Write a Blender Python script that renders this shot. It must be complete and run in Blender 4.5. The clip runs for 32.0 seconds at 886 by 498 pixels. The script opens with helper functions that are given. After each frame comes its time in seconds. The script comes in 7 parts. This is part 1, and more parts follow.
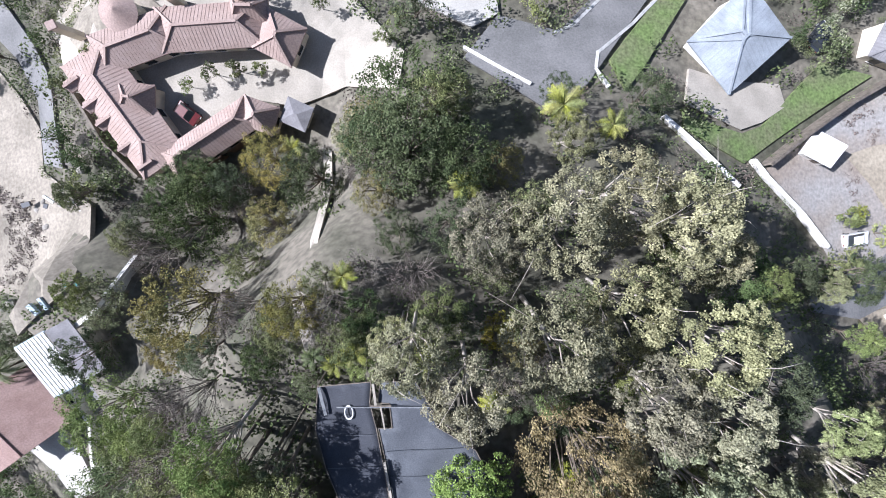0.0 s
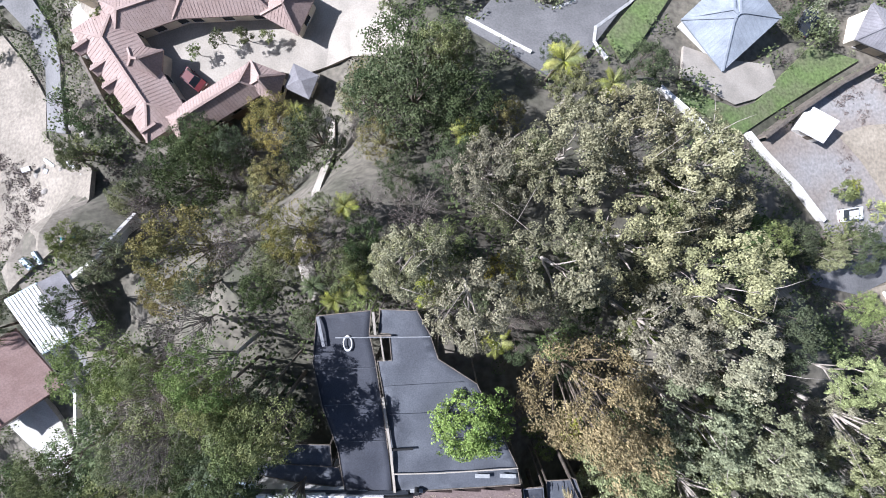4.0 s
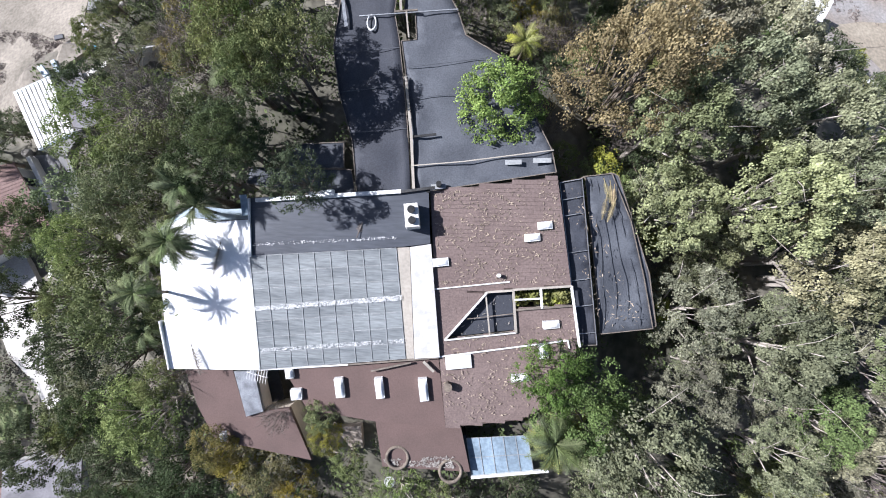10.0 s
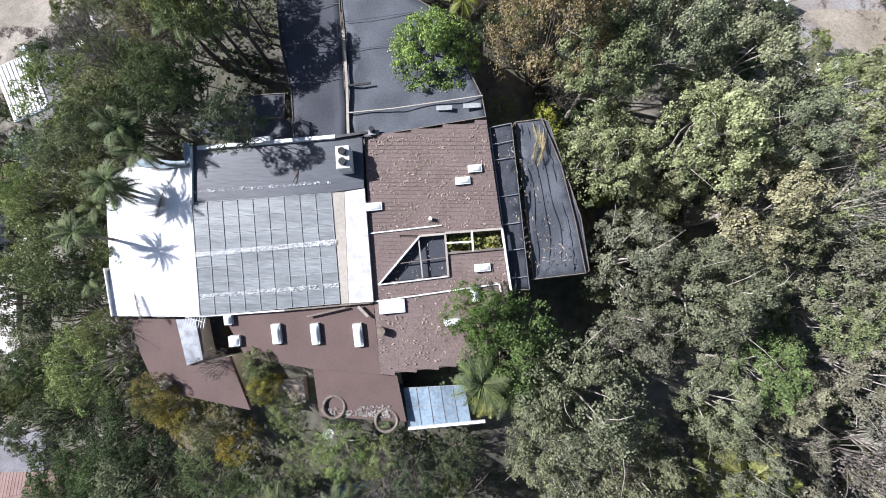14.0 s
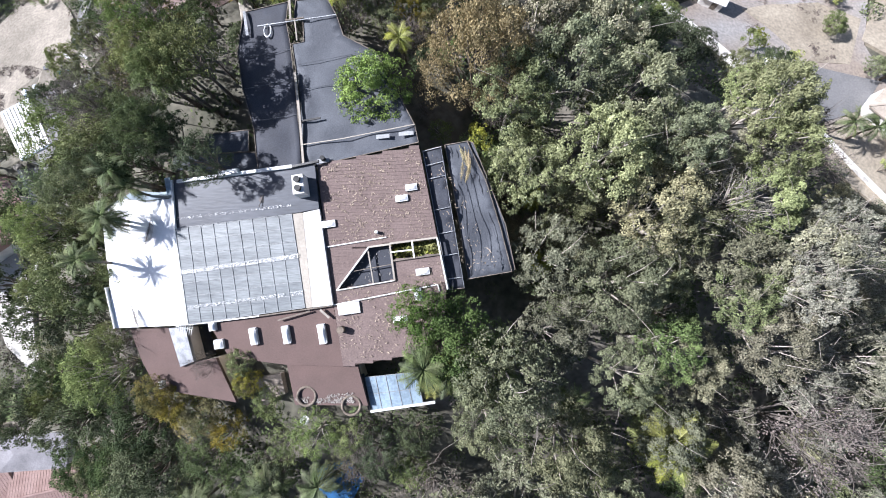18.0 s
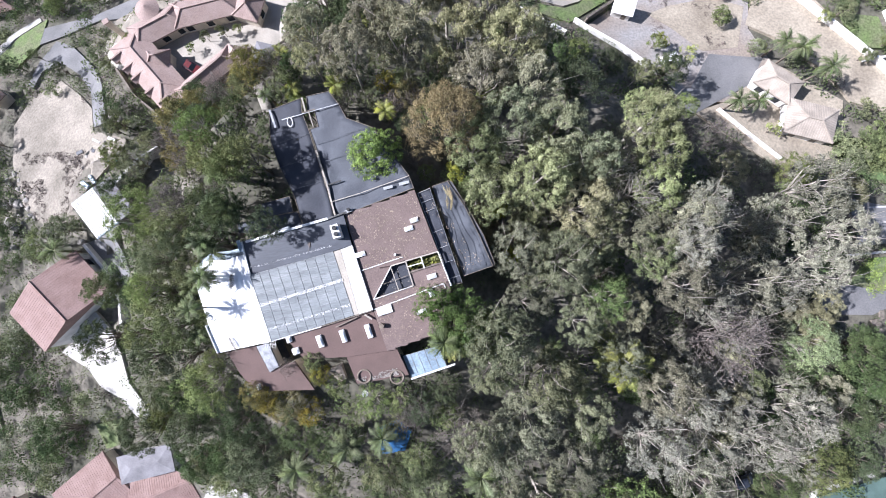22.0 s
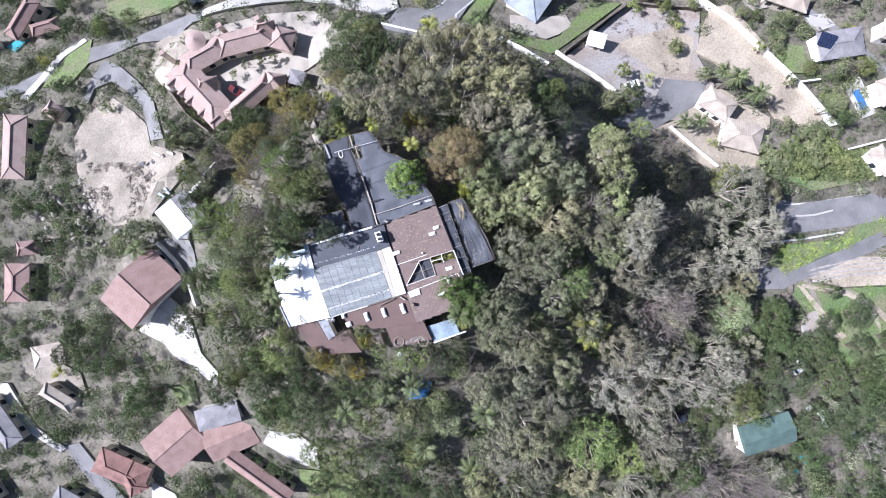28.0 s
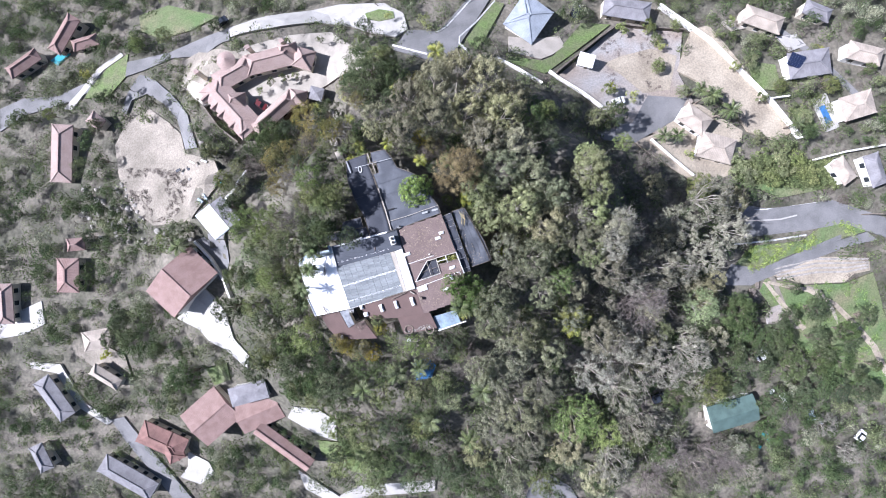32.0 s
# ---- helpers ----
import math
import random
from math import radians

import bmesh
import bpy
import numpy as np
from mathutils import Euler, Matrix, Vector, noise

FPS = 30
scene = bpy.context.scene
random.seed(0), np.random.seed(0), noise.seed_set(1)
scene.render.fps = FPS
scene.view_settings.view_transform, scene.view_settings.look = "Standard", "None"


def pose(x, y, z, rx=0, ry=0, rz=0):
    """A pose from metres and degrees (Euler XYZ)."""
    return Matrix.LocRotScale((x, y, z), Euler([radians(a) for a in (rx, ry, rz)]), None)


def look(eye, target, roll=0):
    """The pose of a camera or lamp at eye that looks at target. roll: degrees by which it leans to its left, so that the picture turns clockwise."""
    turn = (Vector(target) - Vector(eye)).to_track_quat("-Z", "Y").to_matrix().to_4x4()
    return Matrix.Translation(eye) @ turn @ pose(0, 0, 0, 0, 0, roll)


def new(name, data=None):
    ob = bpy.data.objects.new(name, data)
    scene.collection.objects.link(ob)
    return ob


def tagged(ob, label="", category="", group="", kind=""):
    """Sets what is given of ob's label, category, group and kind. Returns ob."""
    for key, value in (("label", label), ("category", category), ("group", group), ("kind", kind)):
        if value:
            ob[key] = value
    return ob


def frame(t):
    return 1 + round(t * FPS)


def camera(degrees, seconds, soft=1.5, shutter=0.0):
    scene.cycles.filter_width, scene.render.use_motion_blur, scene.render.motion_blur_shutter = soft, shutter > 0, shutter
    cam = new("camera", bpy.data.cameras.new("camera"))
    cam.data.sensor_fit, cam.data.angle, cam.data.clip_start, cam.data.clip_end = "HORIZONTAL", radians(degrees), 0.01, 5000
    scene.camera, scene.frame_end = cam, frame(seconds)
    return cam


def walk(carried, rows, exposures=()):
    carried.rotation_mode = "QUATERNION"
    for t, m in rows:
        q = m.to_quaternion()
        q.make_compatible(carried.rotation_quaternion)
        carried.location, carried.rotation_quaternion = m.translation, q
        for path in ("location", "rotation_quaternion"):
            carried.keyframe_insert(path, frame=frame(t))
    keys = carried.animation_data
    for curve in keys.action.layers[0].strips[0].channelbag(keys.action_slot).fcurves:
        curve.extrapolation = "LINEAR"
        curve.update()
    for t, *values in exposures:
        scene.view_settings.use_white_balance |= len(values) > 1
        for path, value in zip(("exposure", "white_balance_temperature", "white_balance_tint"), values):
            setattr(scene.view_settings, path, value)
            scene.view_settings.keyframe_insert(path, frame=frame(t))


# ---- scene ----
# ---- the camera and its way ----
cam = camera(96.48, 32.0, soft=1.0)
PATH = [
    (0, 8.15, 40.01, 30.76, -11.30, -0.40, -0.10),
    (1, 8.22, 39.41, 30.77, -11.29, -0.44, -0.01),
    (2, 8.11, 37.99, 30.85, -10.64, -0.49, 0.19),
    (4.5, 7.64, 30.54, 32.08, -7.23, -0.83, 0.79),
    (5, 7.64, 28.09, 31.94, -6.31, -0.58, 0.48),
    (6, 7.58, 21.76, 31.01, -2.52, 0.16, 0.63),
    (7, 7.34, 16.49, 30.44, -0.22, 0.64, 1.16),
    (8, 6.85, 13.57, 30.80, -3.95, 0.27, 1.94),
    (9, 6.44, 7.14, 30.86, -0.42, -0.38, 2.05),
    (10, 6.40, 1.53, 30.80, 4.03, -0.74, 1.90),
    (11, 6.86, -1.75, 30.57, 6.38, -0.92, 1.90),
    (12, 8.51, -2.84, 30.35, 6.23, -0.30, 1.88),
    (13, 10.32, -3.46, 30.53, 6.39, 0.09, 2.07),
    (14, 12.20, -3.77, 30.71, 6.59, 0.41, 2.15),
    (15, 14.40, -3.98, 31.06, 6.88, 1.00, 2.28),
    (18, 17.49, -3.20, 35.69, 5.73, 1.56, -0.75),
    (19, 17.60, -2.91, 38.38, 5.33, 1.09, -1.74),
    (20, 17.19, -2.64, 42.50, 4.87, 0.55, -3.64),
    (20.5, 17.15, -2.30, 44.59, 4.39, 0.56, -5.45),
    (21, 17.12, -1.89, 46.80, 3.94, 0.70, -7.88),
    (21.5, 17.10, -1.60, 48.95, 3.51, 0.76, -10.18),
    (23, 15.63, -0.48, 53.69, 2.17, -0.17, -10.68),
    (24, 14.21, 1.08, 57.65, 0.66, -1.29, -11.46),
    (28, 13.26, 2.27, 68.69, -0.25, -1.08, -11.23),
    (32, 13.15, 4.76, 80.10, -1.70, -0.76, -10.90),
]
EXPOSURE = [(0.0, 1.2, 5680, 16), (7.0, 1.19, 5720, 17), (10.0, 1.04, 5850, 16), (13.0, 1.0, 5900, 15), (15.5, 1.05, 5880, 15), (18.0, 1.23, 5830, 16), (21.0, 1.27, 5750, 18), (32.0, 1.3, 5600, 20)]
walk(cam, [(t, pose(*row)) for t, *row in PATH], exposures=EXPOSURE)

# ---- world and sun ----
SUN_FROM = Vector((-0.98, 0.22, 0.80)).normalized()
world = bpy.data.worlds.new("sky")
scene.world = world
world.use_nodes = True
wn = world.node_tree.nodes
sky = wn.new("ShaderNodeTexSky")
sky.sky_type, sky.sun_disc = "NISHITA", False
sky.sun_elevation = math.asin(SUN_FROM.z)
sky.sun_rotation = math.atan2(SUN_FROM.x, SUN_FROM.y)
sky.air_density, sky.dust_density = 1.0, 1.5
wn["Background"].inputs["Strength"].default_value = 0.05
world.node_tree.links.new(sky.outputs["Color"], wn["Background"].inputs["Color"])
sun = new("sun", bpy.data.lights.new("sun", "SUN"))
sun.data.energy, sun.data.angle, sun.data.color = 5.0, radians(0.53), (1.0, 0.975, 0.93)
sun.matrix_world = look(SUN_FROM * 300, (0, 0, 0))


# ---- the lie of the land ----
TERRACES = [(-2, 18, 13, -2.6), (-23, 50, 19, -26.0), (-37, 21, 8, -14.6), (38, 6, 16, -6.5), (-49, 9, 9, -21.5)]  # levelled ground: x, y, radius, height


def ground_z(x, y):
    u, v = 2 * math.tanh(x / 200), 2 * math.tanh(y / 200)
    hill = math.exp(-(((x - 4) ** 2 + (y - 8) ** 2) / 48 ** 2) ** 1)
    z = -27.263 + 4.858 * u + -2.495 * v + -2.794 * u * u + -2.181 * u * v + -16.419 * v * v + 26.896 * hill
    for px, py, pr, pz in TERRACES:
        q = min(1.0, max(0.0, (pr * 1.5 - math.hypot(x - px, y - py)) / (pr * 0.7)))
        z += (pz - z) * q * q * (3 - 2 * q)
    return z


# ---- materials ----
def material(name, colour, rough=0.85, metal=0.0, vary=0.25, scale=1.5, fine=14.0, bump=0.3, second=None, spec=0.3, island=0.0, objects=0.0, stretch=None):
    """A surface with a base colour, stains at one scale, grain at a finer one, and relief."""
    m = bpy.data.materials.new(name)
    m.use_nodes = True
    nt, n = m.node_tree, m.node_tree.nodes
    link, bsdf = nt.links.new, n["Principled BSDF"]
    co = n.new("ShaderNodeTexCoord")
    big, small = n.new("ShaderNodeTexNoise"), n.new("ShaderNodeTexNoise")
    big.inputs["Scale"].default_value, big.inputs["Detail"].default_value = scale, 5
    small.inputs["Scale"].default_value, small.inputs["Detail"].default_value = fine, 4
    geo = n.new("ShaderNodeNewGeometry")
    where = geo.outputs["Position"]
    if stretch:
        scaled = n.new("ShaderNodeVectorMath")
        scaled.operation, scaled.inputs[1].default_value = "MULTIPLY", stretch
        link(where, scaled.inputs[0])
        where = scaled.outputs["Vector"]
    for t in (big, small):
        link(where, t.inputs["Vector"])
    ramp = n.new("ShaderNodeValToRGB")
    second = second or tuple(c * (1 - vary) * 0.8 for c in colour)
    ramp.color_ramp.elements[0].position, ramp.color_ramp.elements[1].position = 0.34, 0.64
    ramp.color_ramp.elements[0].color, ramp.color_ramp.elements[1].color = (*second, 1), (*colour, 1)
    link(big.outputs["Fac"], ramp.inputs["Fac"])
    mul = n.new("ShaderNodeMix")
    mul.data_type, mul.blend_type = "RGBA", "MULTIPLY"
    mul.inputs["Factor"].default_value = 1.0
    grain = n.new("ShaderNodeMapRange")
    grain.inputs["From Min"].default_value, grain.inputs["From Max"].default_value = 0.3, 0.7
    grain.inputs["To Min"].default_value, grain.inputs["To Max"].default_value = 1 - vary, 1 + vary * 0.6
    link(small.outputs["Fac"], grain.inputs["Value"])
    link(ramp.outputs["Color"], mul.inputs["A"])
    link(grain.outputs["Result"], mul.inputs["B"])
    last = mul.outputs["Result"]
    if island or objects:
        hsv = n.new("ShaderNodeHueSaturation")
        rnd = n.new("ShaderNodeMapRange")
        rnd.inputs["To Min"].default_value, rnd.inputs["To Max"].default_value = 1 - (island or objects), 1 + (island or objects)
        if island:
            link(geo.outputs["Random Per Island"], rnd.inputs["Value"])
        else:
            info = n.new("ShaderNodeObjectInfo")
            link(info.outputs["Random"], rnd.inputs["Value"])
        link(rnd.outputs["Result"], hsv.inputs["Value"])
        link(last, hsv.inputs["Color"])
        last = hsv.outputs["Color"]
    link(last, bsdf.inputs["Base Color"])
    bsdf.inputs["Roughness"].default_value, bsdf.inputs["Metallic"].default_value = rough, metal
    bsdf.inputs["Specular IOR Level"].default_value = spec
    if bump:
        b = n.new("ShaderNodeBump")
        b.inputs["Strength"].default_value, b.inputs["Distance"].default_value = bump, 0.05
        link(small.outputs["Fac"], b.inputs["Height"])
        link(b.outputs["Normal"], bsdf.inputs["Normal"])
    return m


def foliage(name, colour, second, leafy=0.32, through_light=0.26):
    """Leaves: their colour differs from clump to clump and from tree to tree, and lets light through."""
    colour, second = (tuple(c * k for c, k in zip(v, (1.16, 1.08, 1.14))) for v in (colour, second))
    m = material(name, colour, rough=0.75, vary=0.42, scale=0.35, fine=1.7, bump=0, second=second, spec=0.12, island=leafy)
    nt, n = m.node_tree, m.node_tree.nodes
    bsdf, out = n["Principled BSDF"], n["Material Output"]
    info, hue = n.new("ShaderNodeObjectInfo"), n.new("ShaderNodeHueSaturation")
    for key, low, high in (("Hue", 0.482, 0.512), ("Value", 0.76, 1.24), ("Saturation", 0.8, 1.15)):
        rnd, more = n.new("ShaderNodeMapRange"), n.new("ShaderNodeMath")
        more.operation = "FRACT"
        times = n.new("ShaderNodeMath")
        times.operation, times.inputs[1].default_value = "MULTIPLY", {"Hue": 1.0, "Value": 7.3, "Saturation": 3.1}[key]
        nt.links.new(info.outputs["Random"], times.inputs[0])
        nt.links.new(times.outputs[0], more.inputs[0])
        rnd.inputs["To Min"].default_value, rnd.inputs["To Max"].default_value = low, high
        nt.links.new(more.outputs[0], rnd.inputs["Value"])
        nt.links.new(rnd.outputs["Result"], hue.inputs[key])
    nt.links.new(bsdf.inputs["Base Color"].links[0].from_socket, hue.inputs["Color"])
    nt.links.new(hue.outputs["Color"], bsdf.inputs["Base Color"])
    tr, mix = n.new("ShaderNodeBsdfTranslucent"), n.new("ShaderNodeMixShader")
    mix.inputs["Fac"].default_value = through_light
    nt.links.new(bsdf.inputs["Base Color"].links[0].from_socket, tr.inputs["Color"])
    nt.links.new(bsdf.outputs["BSDF"], mix.inputs[1])
    nt.links.new(tr.outputs["BSDF"], mix.inputs[2])
    nt.links.new(mix.outputs["Shader"], out.inputs["Surface"])
    return m


M = {}
M["soil"] = material("dry_soil", (0.165, 0.148, 0.12), 0.95, vary=0.4, scale=0.12, fine=1.2, second=(0.075, 0.075, 0.053))
M["dirt"] = material("bare_dirt", (0.285, 0.252, 0.207), 0.95, vary=0.28, scale=0.13, fine=2.2, bump=0.2, second=(0.165, 0.147, 0.118))
M["gravel"] = material("grey_gravel", (0.315, 0.30, 0.285), 0.95, vary=0.25, scale=0.14, fine=2.4, bump=0.2, second=(0.27, 0.225, 0.185))
M["asphalt"] = material("asphalt", (0.19, 0.186, 0.184), 0.9, vary=0.2, scale=0.2, fine=4, second=(0.13, 0.129, 0.127))
M["concrete"] = material("pale_concrete", (0.37, 0.335, 0.285), 0.85, vary=0.14, scale=0.3, fine=5, second=(0.28, 0.255, 0.215))
M["whitewash"] = material("white_concrete", (0.40, 0.385, 0.355), 0.8, vary=0.16, scale=0.3, fine=5, second=(0.335, 0.32, 0.295))
M["lawn"] = material("lawn", (0.125, 0.175, 0.06), 0.95, vary=0.45, scale=0.3, fine=2.5, second=(0.14, 0.15, 0.08))
M["brush"] = material("green_brush", (0.105, 0.155, 0.06), 0.95, vary=0.4, scale=0.15, fine=2.5, second=(0.17, 0.165, 0.095))
M["sand"] = material("graded_sand", (0.375, 0.325, 0.25), 0.95, vary=0.26, scale=0.15, fine=2.2, bump=0.2, second=(0.25, 0.213, 0.162))
M["terracotta"] = material("clay_tiles", (0.335, 0.255, 0.225), 0.85, vary=0.2, scale=0.5, fine=5, second=(0.285, 0.21, 0.182), objects=0.12)
M["terracotta_red"] = material("red_clay_tiles", (0.265, 0.182, 0.16), 0.85, vary=0.2, scale=0.5, fine=5, second=(0.215, 0.14, 0.12), objects=0.12)
M["brown_tiles"] = material("brown_roof_tiles", (0.23, 0.13, 0.11), 0.85, vary=0.2, scale=0.5, fine=5, objects=0.12)
M["shingle"] = material("brown_shingles", (0.165, 0.124, 0.112), 0.9, vary=0.25, scale=0.6, fine=7, second=(0.138, 0.103, 0.093))
M["shingle_bed"] = material("roof_felt", (0.085, 0.062, 0.055), 0.95)
M["brown_felt"] = material("brown_roll_roofing", (0.125, 0.085, 0.075), 0.9, vary=0.12, scale=0.4, fine=9, second=(0.105, 0.073, 0.064))
M["slate_blue"] = material("blue_grey_tiles", (0.30, 0.33, 0.365), 0.8, vary=0.12, scale=0.5, fine=6, objects=0.08)
M["tan_tiles"] = material("tan_tiles", (0.40, 0.345, 0.285), 0.85, vary=0.12, scale=0.5, fine=5, objects=0.08)
M["grey_roof"] = material("grey_roof_tiles", (0.23, 0.222, 0.23), 0.85, vary=0.15, scale=0.5, fine=5, objects=0.08)
M["green_roof"] = material("green_metal_roof", (0.085, 0.13, 0.115), 0.55, vary=0.1, scale=0.5, fine=5)
M["white"] = material("white_roof_coating", (0.86, 0.86, 0.85), 0.6, vary=0.05, scale=0.4, fine=4, second=(0.78, 0.78, 0.77))
M["white_metal"] = material("white_painted_metal", (0.72, 0.72, 0.70), 0.45, vary=0.08, scale=2, fine=12)
M["stucco"] = material("cream_stucco", (0.62, 0.55, 0.45), 0.9, vary=0.08, scale=0.6, fine=10)
M["white_stucco"] = material("white_stucco", (0.74, 0.72, 0.68), 0.9, vary=0.08, scale=0.6, fine=10)
M["black_net"] = material("black_shade_cloth", (0.048, 0.052, 0.064), 0.75, vary=0.25, scale=0.35, fine=9, second=(0.038, 0.041, 0.05))
M["worn_net"] = material("faded_shade_cloth", (0.085, 0.092, 0.105), 0.75, vary=0.25, scale=0.4, fine=9, second=(0.062, 0.067, 0.078))
M["timber"] = material("weathered_timber", (0.20, 0.17, 0.14), 0.85, vary=0.3, scale=2, fine=20)
M["dark_metal"] = material("dark_metal", (0.05, 0.05, 0.05), 0.5, metal=0.6)
M["door"] = material("brown_garage_door", (0.15, 0.095, 0.065), 0.6, vary=0.1)
M["panel"] = material("clouded_panel", (0.215, 0.231, 0.232), 0.4, vary=0.3, scale=0.9, fine=5, second=(0.145, 0.157, 0.162), objects=0.07, stretch=(0.22, 1.9, 1.0))
M["glazing"] = material("dull_glazing_bar", (0.33, 0.34, 0.34), 0.6, vary=0.2, scale=1, fine=6)
M["shade_cover"] = material("dark_glass_cover", (0.05, 0.055, 0.066), 0.5, vary=0.2, scale=0.5, fine=3, second=(0.066, 0.073, 0.086), stretch=(0.3, 1.6, 1.0))
M["pool_panel"] = material("blue_grey_panel", (0.24, 0.31, 0.37), 0.4, vary=0.2, scale=0.5, fine=4, objects=0.1)
M["solar"] = material("solar_cells", (0.02, 0.028, 0.06), 0.25, vary=0.1, spec=0.6)
M["bark"] = material("grey_bark", (0.20, 0.165, 0.13), 0.9, vary=0.3, scale=2, fine=9)
M["pale_bark"] = material("pale_smooth_bark", (0.42, 0.38, 0.33), 0.8, vary=0.25, scale=1.5, fine=8, second=(0.28, 0.245, 0.205))
M["twig_bark"] = material("grey_twig_bark", (0.20, 0.175, 0.152), 0.9, vary=0.25, scale=2, fine=9)
M["rock"] = material("pale_rock", (0.36, 0.335, 0.30), 0.95, vary=0.25, scale=1, fine=6)
M["litter"] = material("fallen_leaves", (0.37, 0.30, 0.225), 0.9, island=0.5)
M["window"] = material("dark_glass", (0.03, 0.035, 0.04), 0.1, vary=0.05, bump=0, spec=0.6)
M["pool_cover"] = material("blue_tarp", (0.05, 0.16, 0.36), 0.4, vary=0.2, scale=1, fine=5)
M["car_red"] = material("red_car_paint", (0.12, 0.02, 0.02), 0.25, vary=0.05, bump=0, spec=0.6)
M["car_dark"] = material("dark_car_paint", (0.03, 0.035, 0.045), 0.25, vary=0.05, bump=0, spec=0.6)
M["car_white"] = material("white_car_paint", (0.75, 0.75, 0.75), 0.25, vary=0.05, bump=0, spec=0.6)
M["rubber"] = material("tyre_rubber", (0.02, 0.02, 0.02), 0.9)
# on the roof apron this blue stands in for sky-lit shade on white
M["glass_blue"] = material("pale_blue_and_shaded_white", (0.42, 0.50, 0.56), 0.5, vary=0.1)
M["kerb"] = material("pale_kerb", (0.55, 0.54, 0.52), 0.9, vary=0.1)
M["teal"] = material("teal_plastic", (0.03, 0.30, 0.36), 0.5)
M["steel"] = material("galvanised_steel", (0.45, 0.46, 0.47), 0.4, metal=0.7)
LEAF = {
    "gum": foliage("gum_leaves", (0.305, 0.315, 0.182), (0.185, 0.198, 0.11)),
    "gum_pale": foliage("pale_gum_leaves", (0.27, 0.31, 0.157), (0.168, 0.198, 0.096)),
    # darker gum green: part own colour, part the slope's shade painted in
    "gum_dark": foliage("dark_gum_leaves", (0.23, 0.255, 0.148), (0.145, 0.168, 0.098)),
    "gum_grey": foliage("grey_gum_leaves", (0.275, 0.29, 0.205), (0.18, 0.193, 0.138)),
    "green": foliage("fresh_green_leaves", (0.225, 0.355, 0.05), (0.135, 0.24, 0.036)),
    "deep": foliage("deep_green_leaves", (0.115, 0.175, 0.055), (0.07, 0.115, 0.038)),
    "mid": foliage("mid_green_leaves", (0.19, 0.225, 0.095), (0.105, 0.14, 0.058)),
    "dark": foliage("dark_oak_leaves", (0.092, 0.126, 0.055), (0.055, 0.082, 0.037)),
    "olive": foliage("yellow_olive_leaves", (0.26, 0.235, 0.065), (0.15, 0.16, 0.055)),
    "rust": foliage("rust_brown_leaves", (0.305, 0.275, 0.155), (0.21, 0.187, 0.108)),
    "light": foliage("light_green_leaves", (0.215, 0.28, 0.11), (0.145, 0.205, 0.078)),
    "palm": foliage("palm_fronds", (0.15, 0.19, 0.085), (0.095, 0.13, 0.055)),
    "palm_y": foliage("yellow_palm_fronds", (0.28, 0.31, 0.07), (0.18, 0.22, 0.06)),
    "bare": foliage("sparse_dry_twigs", (0.165, 0.15, 0.122), (0.11, 0.10, 0.085), through_light=0.1),
}


# ---- small tools ----
def mesh_of(name, verts, faces, mat, smooth=False):
    me = bpy.data.meshes.new(name)
    me.from_pydata([tuple(v) for v in verts], [], faces)
    me.materials.append(mat)
    if smooth:
        me.polygons.foreach_set("use_smooth", [True] * len(me.polygons))
    me.update()
    return me


def piece(name, me, parent=None, label="", m=None):
    ob = new(name, me)
    if parent is not None:
        ob.parent = parent
    if m is not None:
        ob.matrix_basis = m
    return tagged(ob, label)


def part(name, bm, mat, parent, label="", m=None, smooth=False):
    me = bpy.data.meshes.new(name)
    bm.to_mesh(me)
    bm.free()
    me.materials.append(mat)
    if smooth:
        me.polygons.foreach_set("use_smooth", [True] * len(me.polygons))
    return piece(name, me, parent, label, m)


def thing(name, m, label, category, group="", kind=""):
    ob = new(name)
    ob.matrix_basis = m
    ob.empty_display_size = 0.3
    return tagged(ob, label, category, group, kind)


def box(sx, sy, sz, at=(0, 0, 0), bevel=0.0, turn=0.0):
    bm = bmesh.new()
    bmesh.ops.create_cube(bm, size=1, matrix=Matrix.Translation(at) @ Matrix.Rotation(turn, 4, "Z") @ Matrix.Diagonal((sx, sy, sz, 1)))
    if bevel:
        bmesh.ops.bevel(bm, geom=bm.edges[:], offset=bevel, segments=1, affect="EDGES")
    return bm


def tube(points, radii, sides=6):
    """A tapered limb along points."""
    verts, faces = [], []
    for i, p in enumerate(points):
        p = Vector(p)
        a = Vector(points[max(i - 1, 0)])
        b = Vector(points[min(i + 1, len(points) - 1)])
        q = (b - a).to_track_quat("Z", "Y")
        for k in range(sides):
            w = 2 * math.pi * k / sides
            verts.append(p + q @ Vector((radii[i] * math.cos(w), radii[i] * math.sin(w), 0)))
    for i in range(len(points) - 1):
        for k in range(sides):
            faces.append((i * sides + k, i * sides + (k + 1) % sides, (i + 1) * sides + (k + 1) % sides, (i + 1) * sides + k))
    faces.append(tuple(range(len(verts) - sides, len(verts))))
    return verts, faces


def join(*lumps):
    verts, faces = [], []
    for v, f in lumps:
        n = len(verts)
        verts += [tuple(x) for x in v]
        faces += [tuple(i + n for i in g) for g in f]
    return verts, faces


def slab(corners, thick):
    """A plate through the given corners, thick downwards."""
    n = len(corners)
    verts = [tuple(c) for c in corners] + [(c[0], c[1], c[2] - thick) for c in corners]
    faces = [tuple(range(n)), tuple(range(2 * n - 1, n - 1, -1))]
    faces += [(i + n, (i + 1) % n + n, (i + 1) % n, i) for i in range(n)]
    return verts, faces


